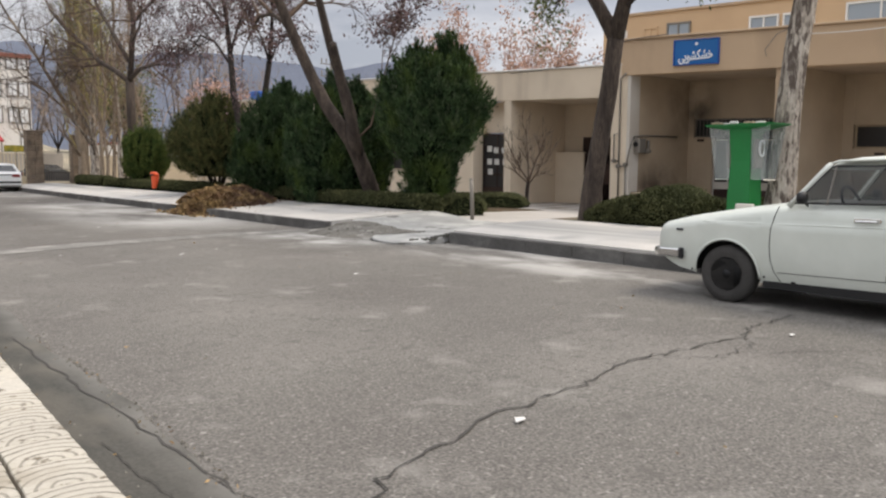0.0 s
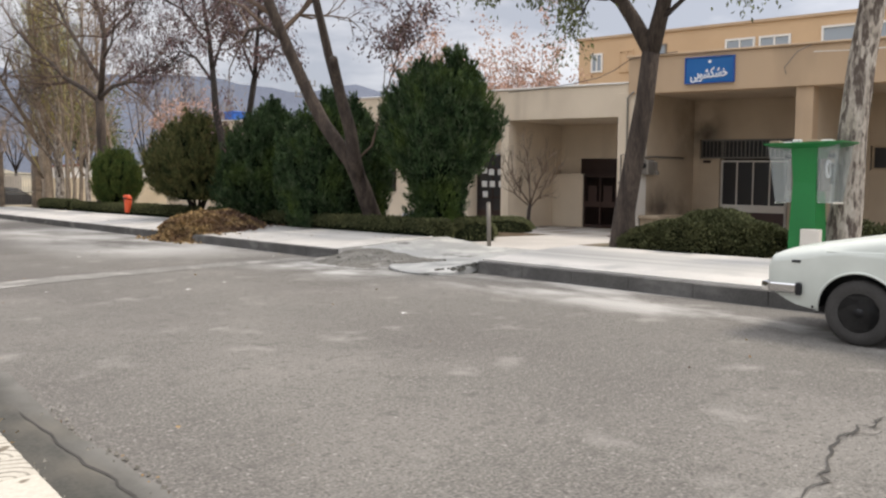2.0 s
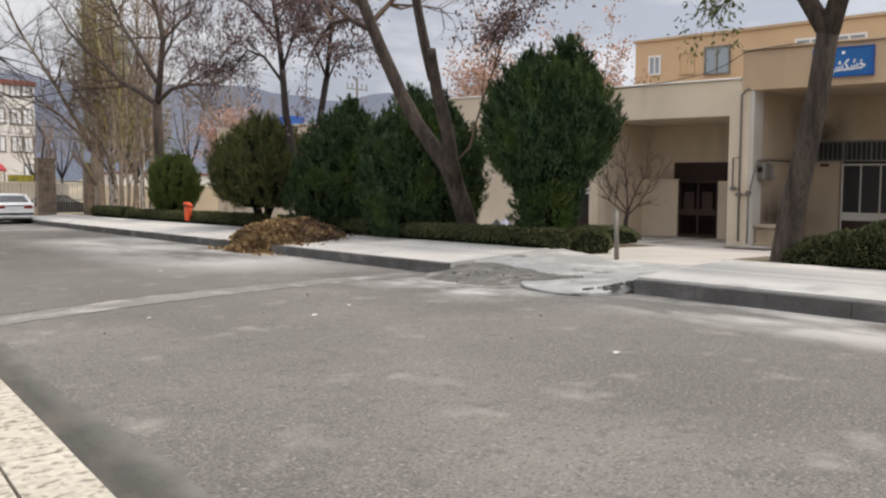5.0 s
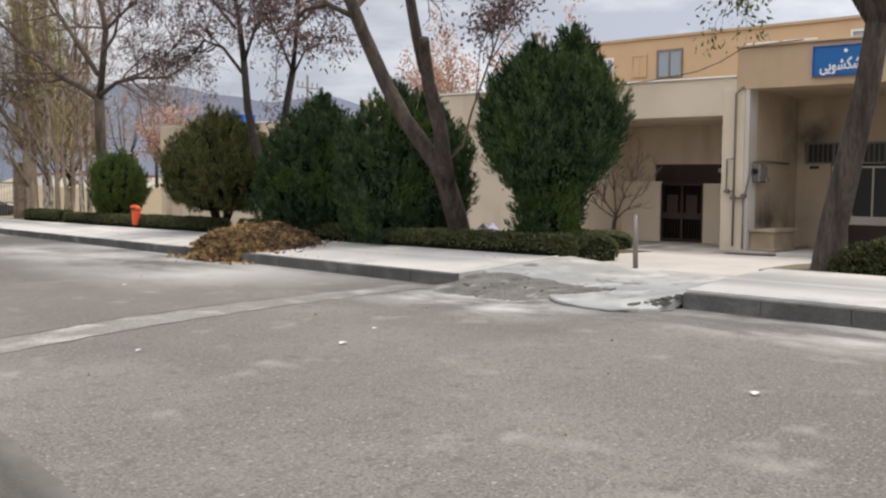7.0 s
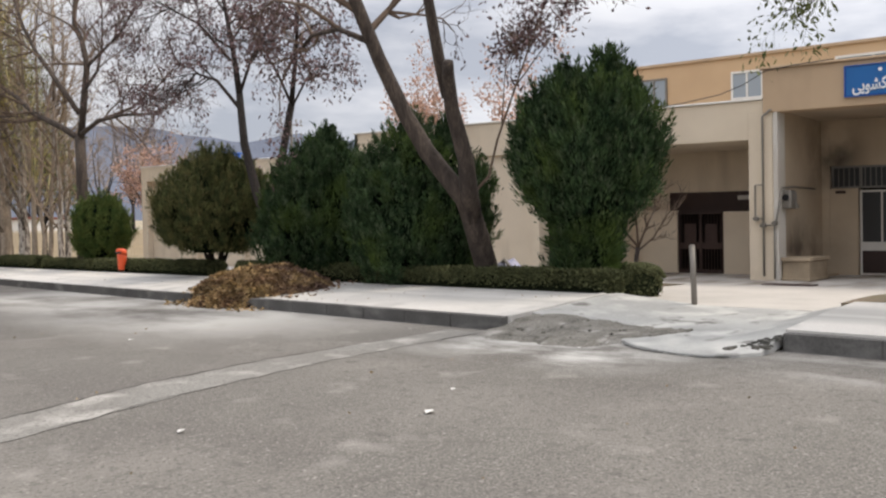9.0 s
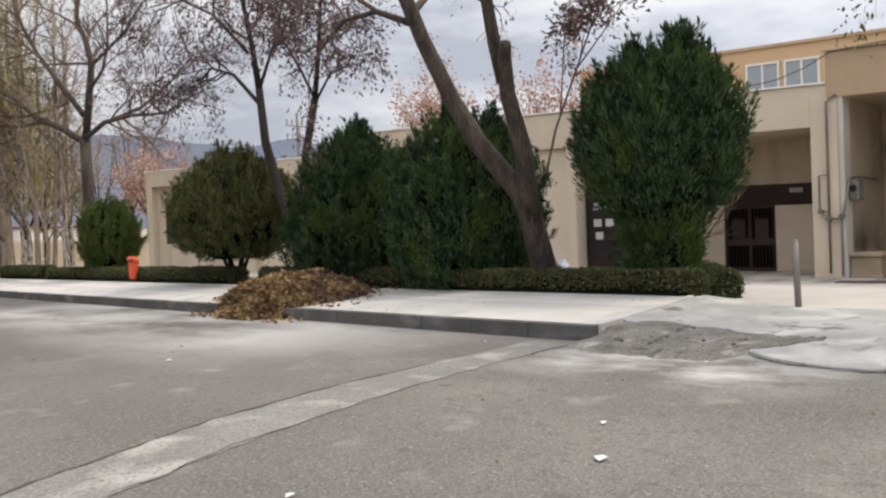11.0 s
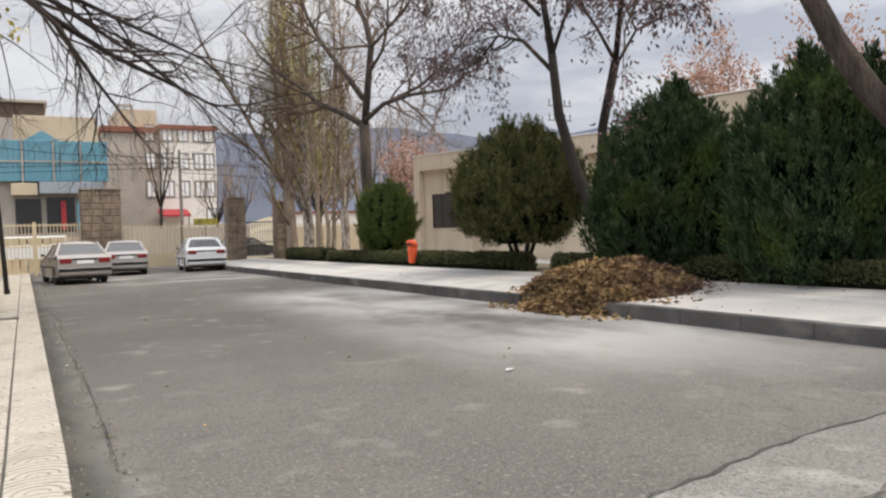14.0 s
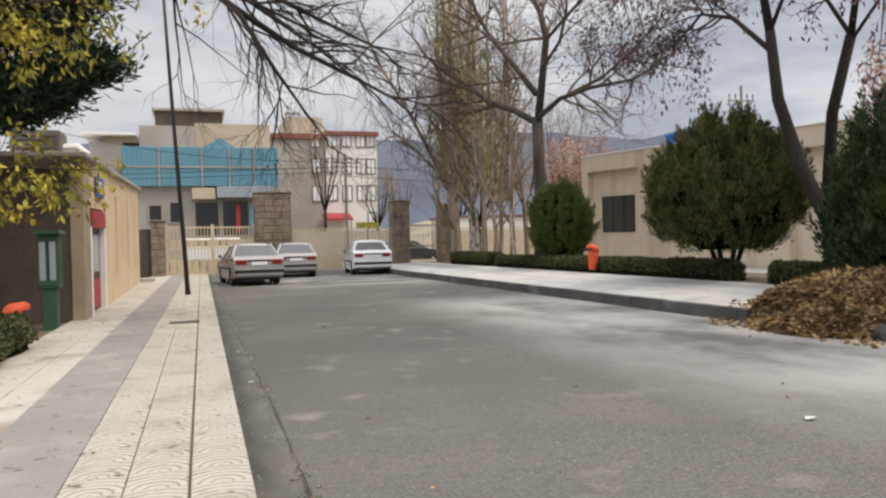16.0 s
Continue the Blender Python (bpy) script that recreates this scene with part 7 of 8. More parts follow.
def old_saloon(at, turn):
    """A boxy saloon of the sixties with its nose along +y; heights follow its side view."""
    c = thing("old_saloon", "old pale white boxy saloon with black steel wheels", "car", (0, 0, 0), group="parked cars")
    half, R, axles, L, H = 0.78, 0.30, (0.92, 3.43), 4.27, 1.49
    arc, rake = 0.365, 0.018

    def top(y):
        return lerp(y, (0, 0.04, 0.16, 0.74, 0.82, 2.74, 2.86, 3.17, 3.45, 3.70, 3.95, 4.10, 4.20, 4.25, 4.27), (0.72, 0.88, 0.955, 1.0, 1.03, 1.045, 1.035, 1.0, 0.96, 0.92, 0.88, 0.85, 0.825, 0.795, 0.755))

    def bottom(y):
        b = lerp(y, (0, 0.2, 0.5, 1.3, 3.0, 3.8, 4.0, 4.15, 4.27), (0.40, 0.34, 0.27, 0.235, 0.235, 0.29, 0.33, 0.40, 0.50))
        for a in axles:
            if abs(y - a) < arc:
                b = max(b, 0.30 + math.sqrt(arc * arc - (y - a) ** 2))
        return b

    def width(y):
        return lerp(y, (0, 0.06, 0.3, 1.0, 3.3, 3.9, 4.12, 4.22, 4.27), (0.70, 0.735, 0.76, 0.78, 0.78, 0.772, 0.762, 0.748, 0.725))

    def tuck(z):
        return lerp(z, (0.23, 0.32, 0.45, 0.62, 0.80, 0.835, 0.85, 0.95, 1.05), (0.075, 0.035, 0.010, 0.0, 0.004, 0.006, 0.024, 0.040, 0.060))

    def lift(y, z):
        return z + rake * (3.43 - y)

    def skin(y, z, out=0.0):
        return (-(width(y) - tuck(z)) - out, y, lift(y, z))

    ys = sorted(set([round(v, 4) for v in np.linspace(0, L, 48)] + [round(a + arc * math.sin(q), 4) for a in axles for q in np.linspace(-1.57, 1.57, 19)] + [4.22, 4.25, 0.02]))
    rings = []
    for y in ys:
        t, b, w = top(y), bottom(y), width(y)
        side_ = [(w - tuck(z), z) for z in (b + (t - 0.075 - b) * u for u in (0, 0.06, 0.15, 0.3, 0.45, 0.6, 0.72, 0.8, 0.84, 0.9, 1.0))]
        over = [(w - tuck(t) - 0.022, t - 0.032), (w - tuck(t) - 0.06, t - 0.008), (w - 0.18, t + 0.004), (w * 0.5, t + 0.022), (w * 0.2, t + 0.03)]
        prof_ = side_ + over
        rings.append([(-x, y, lift(y, z)) for x, z in prof_] + [(x, y, lift(y, z)) for x, z in prof_[::-1]])
    n = len(rings[0])
    g = Geo()
    g.v = [p for r in rings for p in r]
    g.f = [(i * n + k, i * n + k + 1, (i + 1) * n + k + 1, (i + 1) * n + k) for i in range(len(ys) - 1) for k in range(n - 1)] + [tuple(range(n)), tuple((len(ys) - 1) * n + k for k in range(n))]
    body = part("body", g, CARPAINT, c, smooth=True)
    # black underside slabs, low and wide to add shadow below the sills
    part("underbody_shade", Geo().box(-0.72, 0.72, 1.3, 3.04, 0.20, 0.30).box(-0.50, 0.50, 0.2, 1.3, 0.20, 0.40).box(-0.50, 0.50, 3.04, 3.9, 0.24, 0.40), BLACK, c)
    for s in (-1, 1):
        for a in axles:
            wheel(s * (half - 0.03), a, R, s, c, RIM)
            part("wheel_housing", Geo().box(s * 0.48, s * 0.50, a - 0.42, a + 0.42, 0.25, 0.78).box(s * 0.50, s * 0.74, a - 0.42, a - 0.40, 0.30, 0.72).box(s * 0.50, s * 0.74, a + 0.40, a + 0.42, 0.30, 0.72).box(s * 0.50, s * 0.74, a - 0.40, a + 0.40, 0.70, 0.72), BLACK, c)
            part("arch_lip", Geo().tube([(s * (width(a) - tuck(0.30 + arc * math.sin(q)) + 0.004), a + arc * math.cos(q), lift(a, 0.30 + arc * math.sin(q))) for q in np.linspace(-0.05, 3.19, 25)], 0.013, 6), CARPAINT, body, smooth=True)
        mirror_x = lambda pts: [(-s * x, y, z) for x, y, z in pts]
        part("door_seam", Geo().tube(mirror_x([skin(y, z, 0.001) for y, z in ((2.90, 1.02), (2.93, 0.93), (2.955, 0.80), (2.96, 0.62), (2.945, 0.48), (2.91, 0.36), (2.85, 0.27))]), 0.0045, 5), BLACK, body)
        part("door_seam", Geo().tube(mirror_x([skin(y, z, 0.001) for y, z in ((1.86, 1.02), (1.86, 0.80), (1.86, 0.6), (1.87, 0.36))]), 0.0045, 5), BLACK, body)
        part("sill_line", Geo().tube(mirror_x([skin(y, 0.36, 0.001) for y in (2.88, 2.5, 2.1, 1.7, 1.35)]), 0.0035, 5), BLACK, body)
        part("crease", Geo().tube(mirror_x([skin(y, 0.842, -0.008) for y in np.linspace(0.3, 3.72, 22)]), 0.011, 6), CARPAINT, body, smooth=True)
        part("door_handle", Geo().tube(mirror_x([skin(y, 0.90, o) for y, o in ((2.16, 0.0), (2.15, 0.03), (2.02, 0.034), (1.97, 0.034), (1.96, 0.0))]), 0.012, 6).box(-s * skin(2.0, 0.9)[0] - 0.006, -s * skin(2.0, 0.9)[0] + 0.006, 1.94, 2.18, lift(2, 0.885), lift(2, 0.925), 0.003), CHROME, body)
        part("marker_lamp", Geo().tube(mirror_x([skin(4.03, 0.745, 0.0), skin(3.95, 0.745, 0.004)]), 0.013, 8), BLACK, body)
        part("sill_jack_hole", Geo().tube(mirror_x([skin(2.74, 0.27, 0.004), skin(2.70, 0.27, 0.004)]), 0.012, 6), BLACK, body)
        # cabin frame on each side
        def cab(y, z):
            k = (z - 1.03) / (H - 1.03)
            return (s * (0.735 - 0.135 * k), y, lift(y, z))
        part("front_pillar", Geo().tube([cab(2.80, 1.02), cab(2.70, 1.14), cab(2.52, 1.36), cab(2.46, 1.43)], [0.030, 0.026, 0.024, 0.03], 8), CARPAINT, c, smooth=True)
        part("middle_pillar", Geo().tube([cab(1.86, 1.03), cab(1.82, 1.44)], 0.03, 8), CARPAINT, c)
        part("rear_pillar", Geo().tube([cab(0.84, 1.02), cab(1.02, 1.44)], 0.06, 8), CARPAINT, c)
        part("quarter_pillar", Geo().tube([cab(2.44, 1.04), cab(2.41, 1.42)], 0.010, 6), PIPE, c)
        part("window_rubber", Geo().tube([cab(2.75, 1.055), cab(1.9, 1.055), cab(1.86, 1.405), cab(2.45, 1.405), cab(2.75, 1.055)], 0.011, 5), BLACK, c)
        part("drip_rail", Geo().tube([cab(2.78, 1.07), cab(2.50, 1.42), cab(2.40, 1.455), cab(1.8, 1.465), cab(1.05, 1.44)], 0.012, 6), CARPAINT, c, smooth=True)
        part("side_window", Geo().add([cab(1.88, 1.05), cab(2.76, 1.05), cab(2.46, 1.41), cab(1.85, 1.41)], [(0, 1, 2, 3)]), CARGLASS, c)
        part("side_window", Geo().add([cab(0.90, 1.05), cab(1.84, 1.05), cab(1.80, 1.41), cab(1.04, 1.41)], [(0, 1, 2, 3)]), CARGLASS, c)
        mir = part("mirror", Geo().lathe((s * 0.86, 2.60, lift(2.6, 1.11)), ((0.02, -0.03), (0.055, -0.02), (0.062, 0.015), (0.05, 0.05), (0.01, 0.065)), 12).bend(lambda x, y, z: (x, 2.60 + (z - lift(2.6, 1.11)), lift(2.6, 1.11) - (y - 2.60))), BLACK, c, smooth=True)
        part("mirror_arm", Geo().tube([(s * 0.72, 2.62, lift(2.6, 1.03)), (s * 0.84, 2.61, lift(2.6, 1.08))], 0.012, 5), BLACK, mir)
        part("head_lamp", Geo().lathe((s * 0.52, 4.245, 0.60), ((0.09, 0), (0.085, 0.03), (0.06, 0.045), (0.01, 0.05)), 16).bend(lambda x, y, z: (x, 4.245 + (z - 0.60), 0.60 + (y - 4.245))), SKYGLASS, c, smooth=True)
        part("tail_lamp", Geo().box(s * 0.52, s * 0.68, -0.02, 0.03, 0.72, 0.88, 0.01), REDLAMP, c)
    e = 0.60
    rings = []
    for y, z, w in ((1.0, 1.40, 0.03), (1.06, 1.45, 0.01), (1.4, 1.485, 0.0), (1.9, 1.495, 0.0), (2.30, 1.48, 0.0), (2.42, 1.455, 0.008), (2.49, 1.415, 0.02)):
        rings.append([(-e - 0.012 + w, y, lift(y, z - 0.04)), (-e + 0.03 + w, y, lift(y, z - 0.008)), (-e * 0.6, y, lift(y, z + 0.012)), (0, y, lift(y, z + 0.02)), (e * 0.6, y, lift(y, z + 0.012)), (e - 0.03 - w, y, lift(y, z - 0.008)), (e + 0.012 - w, y, lift(y, z - 0.04)), (0, y, lift(y, z - 0.045))])
    part("roof", Geo().loft(rings), CARPAINT, c, smooth=True)
    part("windscreen", Geo().add([(-0.68, 2.80, lift(2.8, 1.04)), (0.68, 2.80, lift(2.8, 1.04)), (0.57, 2.48, lift(2.48, 1.42)), (-0.57, 2.48, lift(2.48, 1.42))], [(0, 1, 2, 3)]), CARGLASS, c)
    part("rear_window", Geo().add([(-0.66, 0.82, lift(0.8, 1.04)), (0.66, 0.82, lift(0.8, 1.04)), (0.56, 1.0, lift(1, 1.41)), (-0.56, 1.0, lift(1, 1.41))], [(0, 1, 2, 3)]), CARGLASS, c)
    for sx in (-0.36, 0.36):
        part("seat", Geo().box(sx - 0.24, sx + 0.24, 1.75, 2.25, 0.4, 0.60, 0.05).box(sx - 0.23, sx + 0.23, 1.62, 1.76, 0.55, 1.28, 0.05), SEAT, c)
    part("rear_seat", Geo().box(-0.64, 0.64, 1.0, 1.16, 0.4, 1.16, 0.05), SEAT, c)
    part("dashboard", Geo().box(-0.66, 0.66, 2.48, 2.72, 0.85, 1.06, 0.03), BLACK, c)
    part("steering_wheel", Geo().tube([(-0.36 + 0.19 * math.cos(a), 2.36 + 0.07 * math.sin(a), 1.06 + 0.17 * math.sin(a)) for a in np.linspace(0, 6.283, 21)], 0.014, 6), BLACK, c)
    for y, d, nm in ((L, 1, "front_bumper"), (0.0, -1, "rear_bumper")):
        bp = part(nm, Geo().loft([[(x, y + d * (q + o), z) for o, z in ((0.0, 0.425), (0.035, 0.435), (0.045, 0.475), (0.035, 0.515), (0.0, 0.525))] for x, q in ((-0.79, -0.06), (-0.72, 0.03), (-0.4, 0.055), (0.4, 0.055), (0.72, 0.03), (0.79, -0.06))]), CHROME, c)
        for s in (-1, 1):
            part("bumper_wing", Geo().box(s * 0.775, s * 0.805, y - d * 0.30, y - d * 0.04, 0.43, 0.52, 0.012), CHROME, bp)
            part("bumper_end", Geo().box(s * 0.77, s * 0.812, y - d * 0.345, y - d * 0.29, 0.415, 0.535, 0.01), BLACK, bp)
    part("grille", Geo().box(-0.40, 0.40, 4.262, 4.278, 0.52, 0.67, 0.004), BLACK, c)
    part("number_plate", Geo().box(-0.26, 0.26, -0.045, -0.03, 0.55, 0.66), SIGNWHITE, c)
    c.matrix_basis = Matrix.Translation(at) @ Euler((0, 0, radians(turn))).to_matrix().to_4x4()
    return c


old_saloon((8.17, 0.95, 0.0), 0.5)
car("silver_saloon", "dull bronze-silver saloon parked near the gate", (2.70, 40.6, 0.0), 6, CARBRONZE, 4.4, 1.68, 1.42, 0.92, (0.72, 0.9), 0.98, (3.0, 0), (1.15, 2.3), (0.55, 0), (0.95, 3.6), 0.30, CHROME)
car("grey_saloon", "pale silver saloon parked by the stone pillar", (4.57, 46.0, 0.0), -4, CARSILVER, 4.4, 1.68, 1.42, 0.92, (0.72, 0.9), 0.98, (3.0, 0), (1.15, 2.3), (0.55, 0), (0.95, 3.6), 0.30, CHROME)
car("white_saloon", "white saloon parked at the kerb by the gate", (7.83, 46.3, 0.0), -4, CARWHITE, 4.2, 1.66, 1.46, 0.95, (0.75, 0.94), 1.02, (3.0, 0), (1.0, 2.3), (0.42, 0), (0.85, 3.4), 0.30, CHROME)
car("dark_car", "dark car in the street behind the side gate", (11.2, 60.5, 0.0), -80, SEAT, 4.2, 1.66, 1.44, 0.95, (0.75, 0.94), 0.98, (3.0, 0), (1.0, 2.3), (0.42, 0), (0.85, 3.4), 0.30, CHROME)

# ---- telephone stand ----
K = (11.8, 6.72, 0.42)
kiosk = thing("telephone_stand", "green public telephone stand with clear acrylic hoods", "telephone stand", K)
kx, ky, kz = K
part("column", Geo().loft([[(kx + a * w, ky + b * w, kz + h_) for a, b in ((-1, -1), (1, -1), (1, 1), (-1, 1))] for w, h_ in ((0.20, -0.13), (0.19, 0.5), (0.165, 1.1), (0.20, 1.70))]), GREEN, kiosk)
part("canopy", Geo().loft([[(kx + a * w * 0.72, ky + b * w * 1.3, kz + h_) for a, b in ((-1, -1), (1, -1), (1, 1), (-1, 1))] for w, h_ in ((0.20, 1.58), (0.41, 1.655), (0.44, 1.675), (0.44, 1.69), (0.42, 1.69))]), GREEN, kiosk, "green flared canopy")
for i, (dx, dy, s) in enumerate(((-0.2, -0.35, 0.05), (-0.15, -0.12, 0.06), (-0.22, 0.1, 0.045), (-0.1, 0.3, 0.05), (-0.2, 0.42, 0.06), (0.05, -0.2, 0.05), (0.1, 0.15, 0.05))):
    part("debris", Geo().box(kx + dx - s, kx + dx + s, ky + dy - s * 1.3, ky + dy + s * 1.3, kz + 1.688, kz + 1.715 + 0.01 * (i % 3), 0.012), (PAPER, TIMBER, PAPER)[i % 3], kiosk, "pale rubbish lying on the canopy")
part("base_plate", Geo().box(kx - 0.26, kx + 0.26, ky - 0.26, ky + 0.26, kz - 0.14, kz - 0.02, 0.02), WHITE, kiosk)
part("service_box", Geo().box(kx - 0.30, kx - 0.185, ky - 0.30, ky - 0.02, kz + 0.05, kz + 0.42, 0.015), WHITE, kiosk, "white service box")
for dx, dy in ((0, 1), (0, -1)):
    px, py = kx + dx * 0.40, ky + dy * 0.40
    tx, ty = -dy, dx
    hood = Geo()
    for sgn in (-1, 1):
        c0 = [(kx + dx * 0.19 + tx * sgn * 0.20, ky + dy * 0.19 + ty * sgn * 0.20), (kx + tx * sgn * 0.26, ky + dy * 0.52), (kx + tx * sgn * 0.18, ky + dy * 0.42), (kx + dx * 0.19 + tx * sgn * 0.16, ky + dy * 0.19 + ty * sgn * 0.16)]
        hh = (kz + 1.66, kz + 1.66, kz + 0.80, kz + 0.80)
        inner = [(p[0] - tx * sgn * 0.008, p[1] - ty * sgn * 0.008, z) for p, z in zip(c0, hh)]
        outer_ = [(p[0], p[1], z) for p, z in zip(c0, hh)]
        hood.add(outer_ + inner, [(0, 1, 2, 3), (7, 6, 5, 4), (0, 4, 5, 1), (1, 5, 6, 2), (2, 6, 7, 3), (3, 7, 4, 0)])
    hd = part("hood", hood, ACRYLIC, kiosk, "clear scratched acrylic hood")
    part("hood_edge", Geo().tube([(kx + tx * s_ * 0.18, ky + dy * 0.42, kz + 0.80) for s_ in (-1, 1)], 0.012, 6), WHITE, hd)
    ph = part("telephone", Geo().box(kx + dx * 0.18 - (0.13 if dx == 0 else 0.02), kx + dx * 0.26 + (0.13 if dx == 0 else 0.02), ky + dy * 0.18 - (0.13 if dy == 0 else 0.02), ky + dy * 0.26 + (0.13 if dy == 0 else 0.02), kz + 0.98, kz + 1.45, 0.015), PIPE, kiosk, "grey telephone set")
    part("handset", Geo().tube([(kx + dx * 0.31 + tx * 0.06, ky + dy * 0.31 + ty * 0.06, kz + h_) for h_ in (1.08, 1.14, 1.32, 1.38)], [0.035, 0.02, 0.02, 0.035], 7), BLACK, ph)
    ring_ = [(kx + tx * 0.085 * math.cos(a) + dx * 0.275, ky + dy * 0.275 + ty * 0.085 * math.cos(a), kz + 1.30 + 0.12 * math.sin(a)) for a in np.linspace(0, 6.283, 19)]
    part("ring", Geo().tube(ring_, 0.018, 6), SIGNWHITE, ph, "white ring emblem")
    part("bracket", Geo().box(px - dx * 0.12 + tx * 0.1 - 0.05, px - dx * 0.12 + tx * 0.1 + 0.05, py - dy * 0.12 + ty * 0.1 - 0.05, py - dy * 0.12 + ty * 0.1 + 0.05, kz + 1.46, kz + 1.54, 0.02), BLACK, kiosk)

# ---- bins, bollard, noticeboard ----


def litter_bin(at, turn, label):
    b = thing("litter_bin", label, "litter bin", (0, 0, 0), group="litter bins")
    g = Geo()
    rings = []
    for h_, w, d in ((0.0, 0.09, 0.07), (0.05, 0.12, 0.09), (0.40, 0.16, 0.13), (0.52, 0.17, 0.14)):
        rings.append([(w * math.cos(a), d * math.sin(a), h_) for a in np.linspace(0, 6.283, 17)[:-1]])
    part("bucket", g.loft(rings), ORANGE, b, smooth=True)
    rings = []
    for h_, w, d, oy in ((0.50, 0.18, 0.15, 0.0), (0.58, 0.185, 0.16, -0.03), (0.66, 0.17, 0.15, -0.06), (0.70, 0.10, 0.09, -0.06)):
        rings.append([(w * math.cos(a), d * math.sin(a) + oy, h_) for a in np.linspace(0, 6.283, 17)[:-1]])
    part("hood", Geo().loft(rings), ORANGE, b, "orange domed lid", smooth=True)
    part("mouth", Geo().box(-0.12, 0.12, -0.20, -0.10, 0.53, 0.60, 0.02), BLACK, b)
    part("post", Geo().cyl((0, 0.17, -0.12), (0, 0.17, 0.6), 0.02, n=8), IRON, b)
    b.matrix_basis = Matrix.Translation(at) @ Euler((radians(-6), 0, radians(turn))).to_matrix().to_4x4()
    return b


litter_bin((11.2, 33.1, 0.44), -75, "orange plastic litter bin in front of the hedge")
litter_bin((-1.42, 24.9, -0.02), 80, "orange plastic litter bin by the notice box")
bol = thing("bollard", "short grey steel pipe bollard", "bollard", (11.7, 13.32, 0.19))
part("pipe", Geo().tube([(11.7, 13.32, 0.12), (11.69, 13.33, 0.7), (11.68, 13.34, 1.12)], [0.045, 0.045, 0.045], 12), PIPE, bol, smooth=True)
part("cap", Geo().lathe((11.68, 13.34, 1.12), ((0.047, 0.0), (0.047, 0.012), (0.03, 0.02), (0.005, 0.022)), 12), PIPE, bol)
nb = thing("notice_box", "green metal notice box with glazed doors on legs", "notice box", (-1.42, 27.3, 0.1))
part("cabinet", Geo().box(-1.60, -1.29, 27.15, 27.5, 0.75, 1.6, 0.015), DULLGREEN, nb)
part("lid", Geo().prism([(-1.65, 1.6), (-1.24, 1.6), (-1.28, 1.66), (-1.61, 1.66)], "y", 27.05, 27.6), DULLGREEN, nb)
for x0, x1 in ((-1.585, -1.45), (-1.44, -1.305)):
    dd = part("door", Geo().box(x0, x1, 27.135, 27.15, 0.8, 1.55, 0.004), DULLGREEN, nb)
    part("pane", Geo().box(x0 + 0.025, x1 - 0.025, 27.126, 27.134, 0.88, 1.48), SKYGLASS, dd)
part("leg", Geo().box(-1.55, -1.34, 27.2, 27.45, 0.08, 0.75, 0.01), DULLGREEN, nb)
hedge("hedge", "low green hedge beside the near footway", -2.6, -1.22, 20.5, 24.75, 0.09, 0.52, 14000, 38, 0.1)
manhole = thing("inspection_cover", "grey steel cover set in the tiles", "cover", (0.55, 27.0, 0.13))
part("plate", Geo().box(0.32, 0.78, 26.85, 27.2, 0.10, 0.137, 0.004), GUTTER, manhole)

# ---- leaf heap ----
heap = thing("leaf_heap", "heap of dry brown fallen leaves on the kerb", "leaf heap", (9.7, 22.4, 0.2))


def heap_z(x, y):
    u, v = (x - 9.6) / 1.5, (y - 22.3) / 1.5
    spill = ((x - 8.55) / 0.45) ** 2 + ((y - 22.1) / 0.62) ** 2
    top = 0.50 * max(0.0, 1 - (u * u + v * v)) ** 0.9
    ground = bed_z(x, y) if x > 8.7 else 0.0
    return ground + max(top * (1.0 if x > 8.65 else 0.6), 0.28 * max(0.0, 1 - spill)) * (1 + 0.25 * noise.noise((x * 2.2, y * 2.2, 4))) - 0.02


g = Geo()
n = 46
for i in range(n + 1):
    for j in range(n + 1):
        x, y = 8.0 + 3.6 * i / n, 20.1 + 4.3 * j / n
        g.v.append((x, y, heap_z(x, y)))
g.f = [(i * (n + 1) + j, (i + 1) * (n + 1) + j, (i + 1) * (n + 1) + j + 1, i * (n + 1) + j + 1) for i in range(n) for j in range(n)]
part("mound", g, LITTERCORE, heap, smooth=True)
rng = np.random.default_rng(77)
P = []
while len(P) < 36000:
    x, y = (rng.uniform(8.0, 8.95) if rng.random() < 0.3 else rng.uniform(7.95, 11.6)), rng.uniform(20.1, 24.4)
    g0 = bed_z(x, y) if x > 8.7 else 0.0
    hgt = heap_z(x, y) + 0.02 - g0
    if hgt > 0.015 or (rng.random() < 0.012 and (x - 9.5) ** 2 / 4.2 + (y - 22.2) ** 2 / 4.6 < 1):
        top_ = max(heap_z(x, y), g0) + rng.uniform(0.005, 0.05)
        P.append((x, y, top_ if not 8.62 < x < 8.78 else rng.uniform(min(top_, heap_z(8.6, y) + 0.03), max(top_, heap_z(8.8, y)) + 0.03)))
P = np.array(P)
D = rng.normal(size=P.shape) * np.array([1, 1, 0.3])
part("leaves", cards("leaves", leaf_cards(P, D, 0.11, 0.046, rng), LITTER, 4, heap.location), LITTER, heap, kind="stuff")
stray = thing("stray_leaves", "scattered dry leaves on the pavement and road edge", "leaves", (10, 18, 0.2), kind="stuff")
P = []
for i in range(330):
    if rng.random() < 0.45:
        x, y = rng.uniform(8.8, 11.3), rng.uniform(15, 46)
        z = bed_z(x, y) + 0.012
    elif rng.random() < 0.6:
        x, y = rng.uniform(1.4, 8.5), rng.uniform(1, 40)
        z = 0.02
    else:
        x, y = rng.uniform(-1.2, 1.0), rng.uniform(14, 40)
        z = 0.15
    P.append((x, y, z))
P = np.array(P)
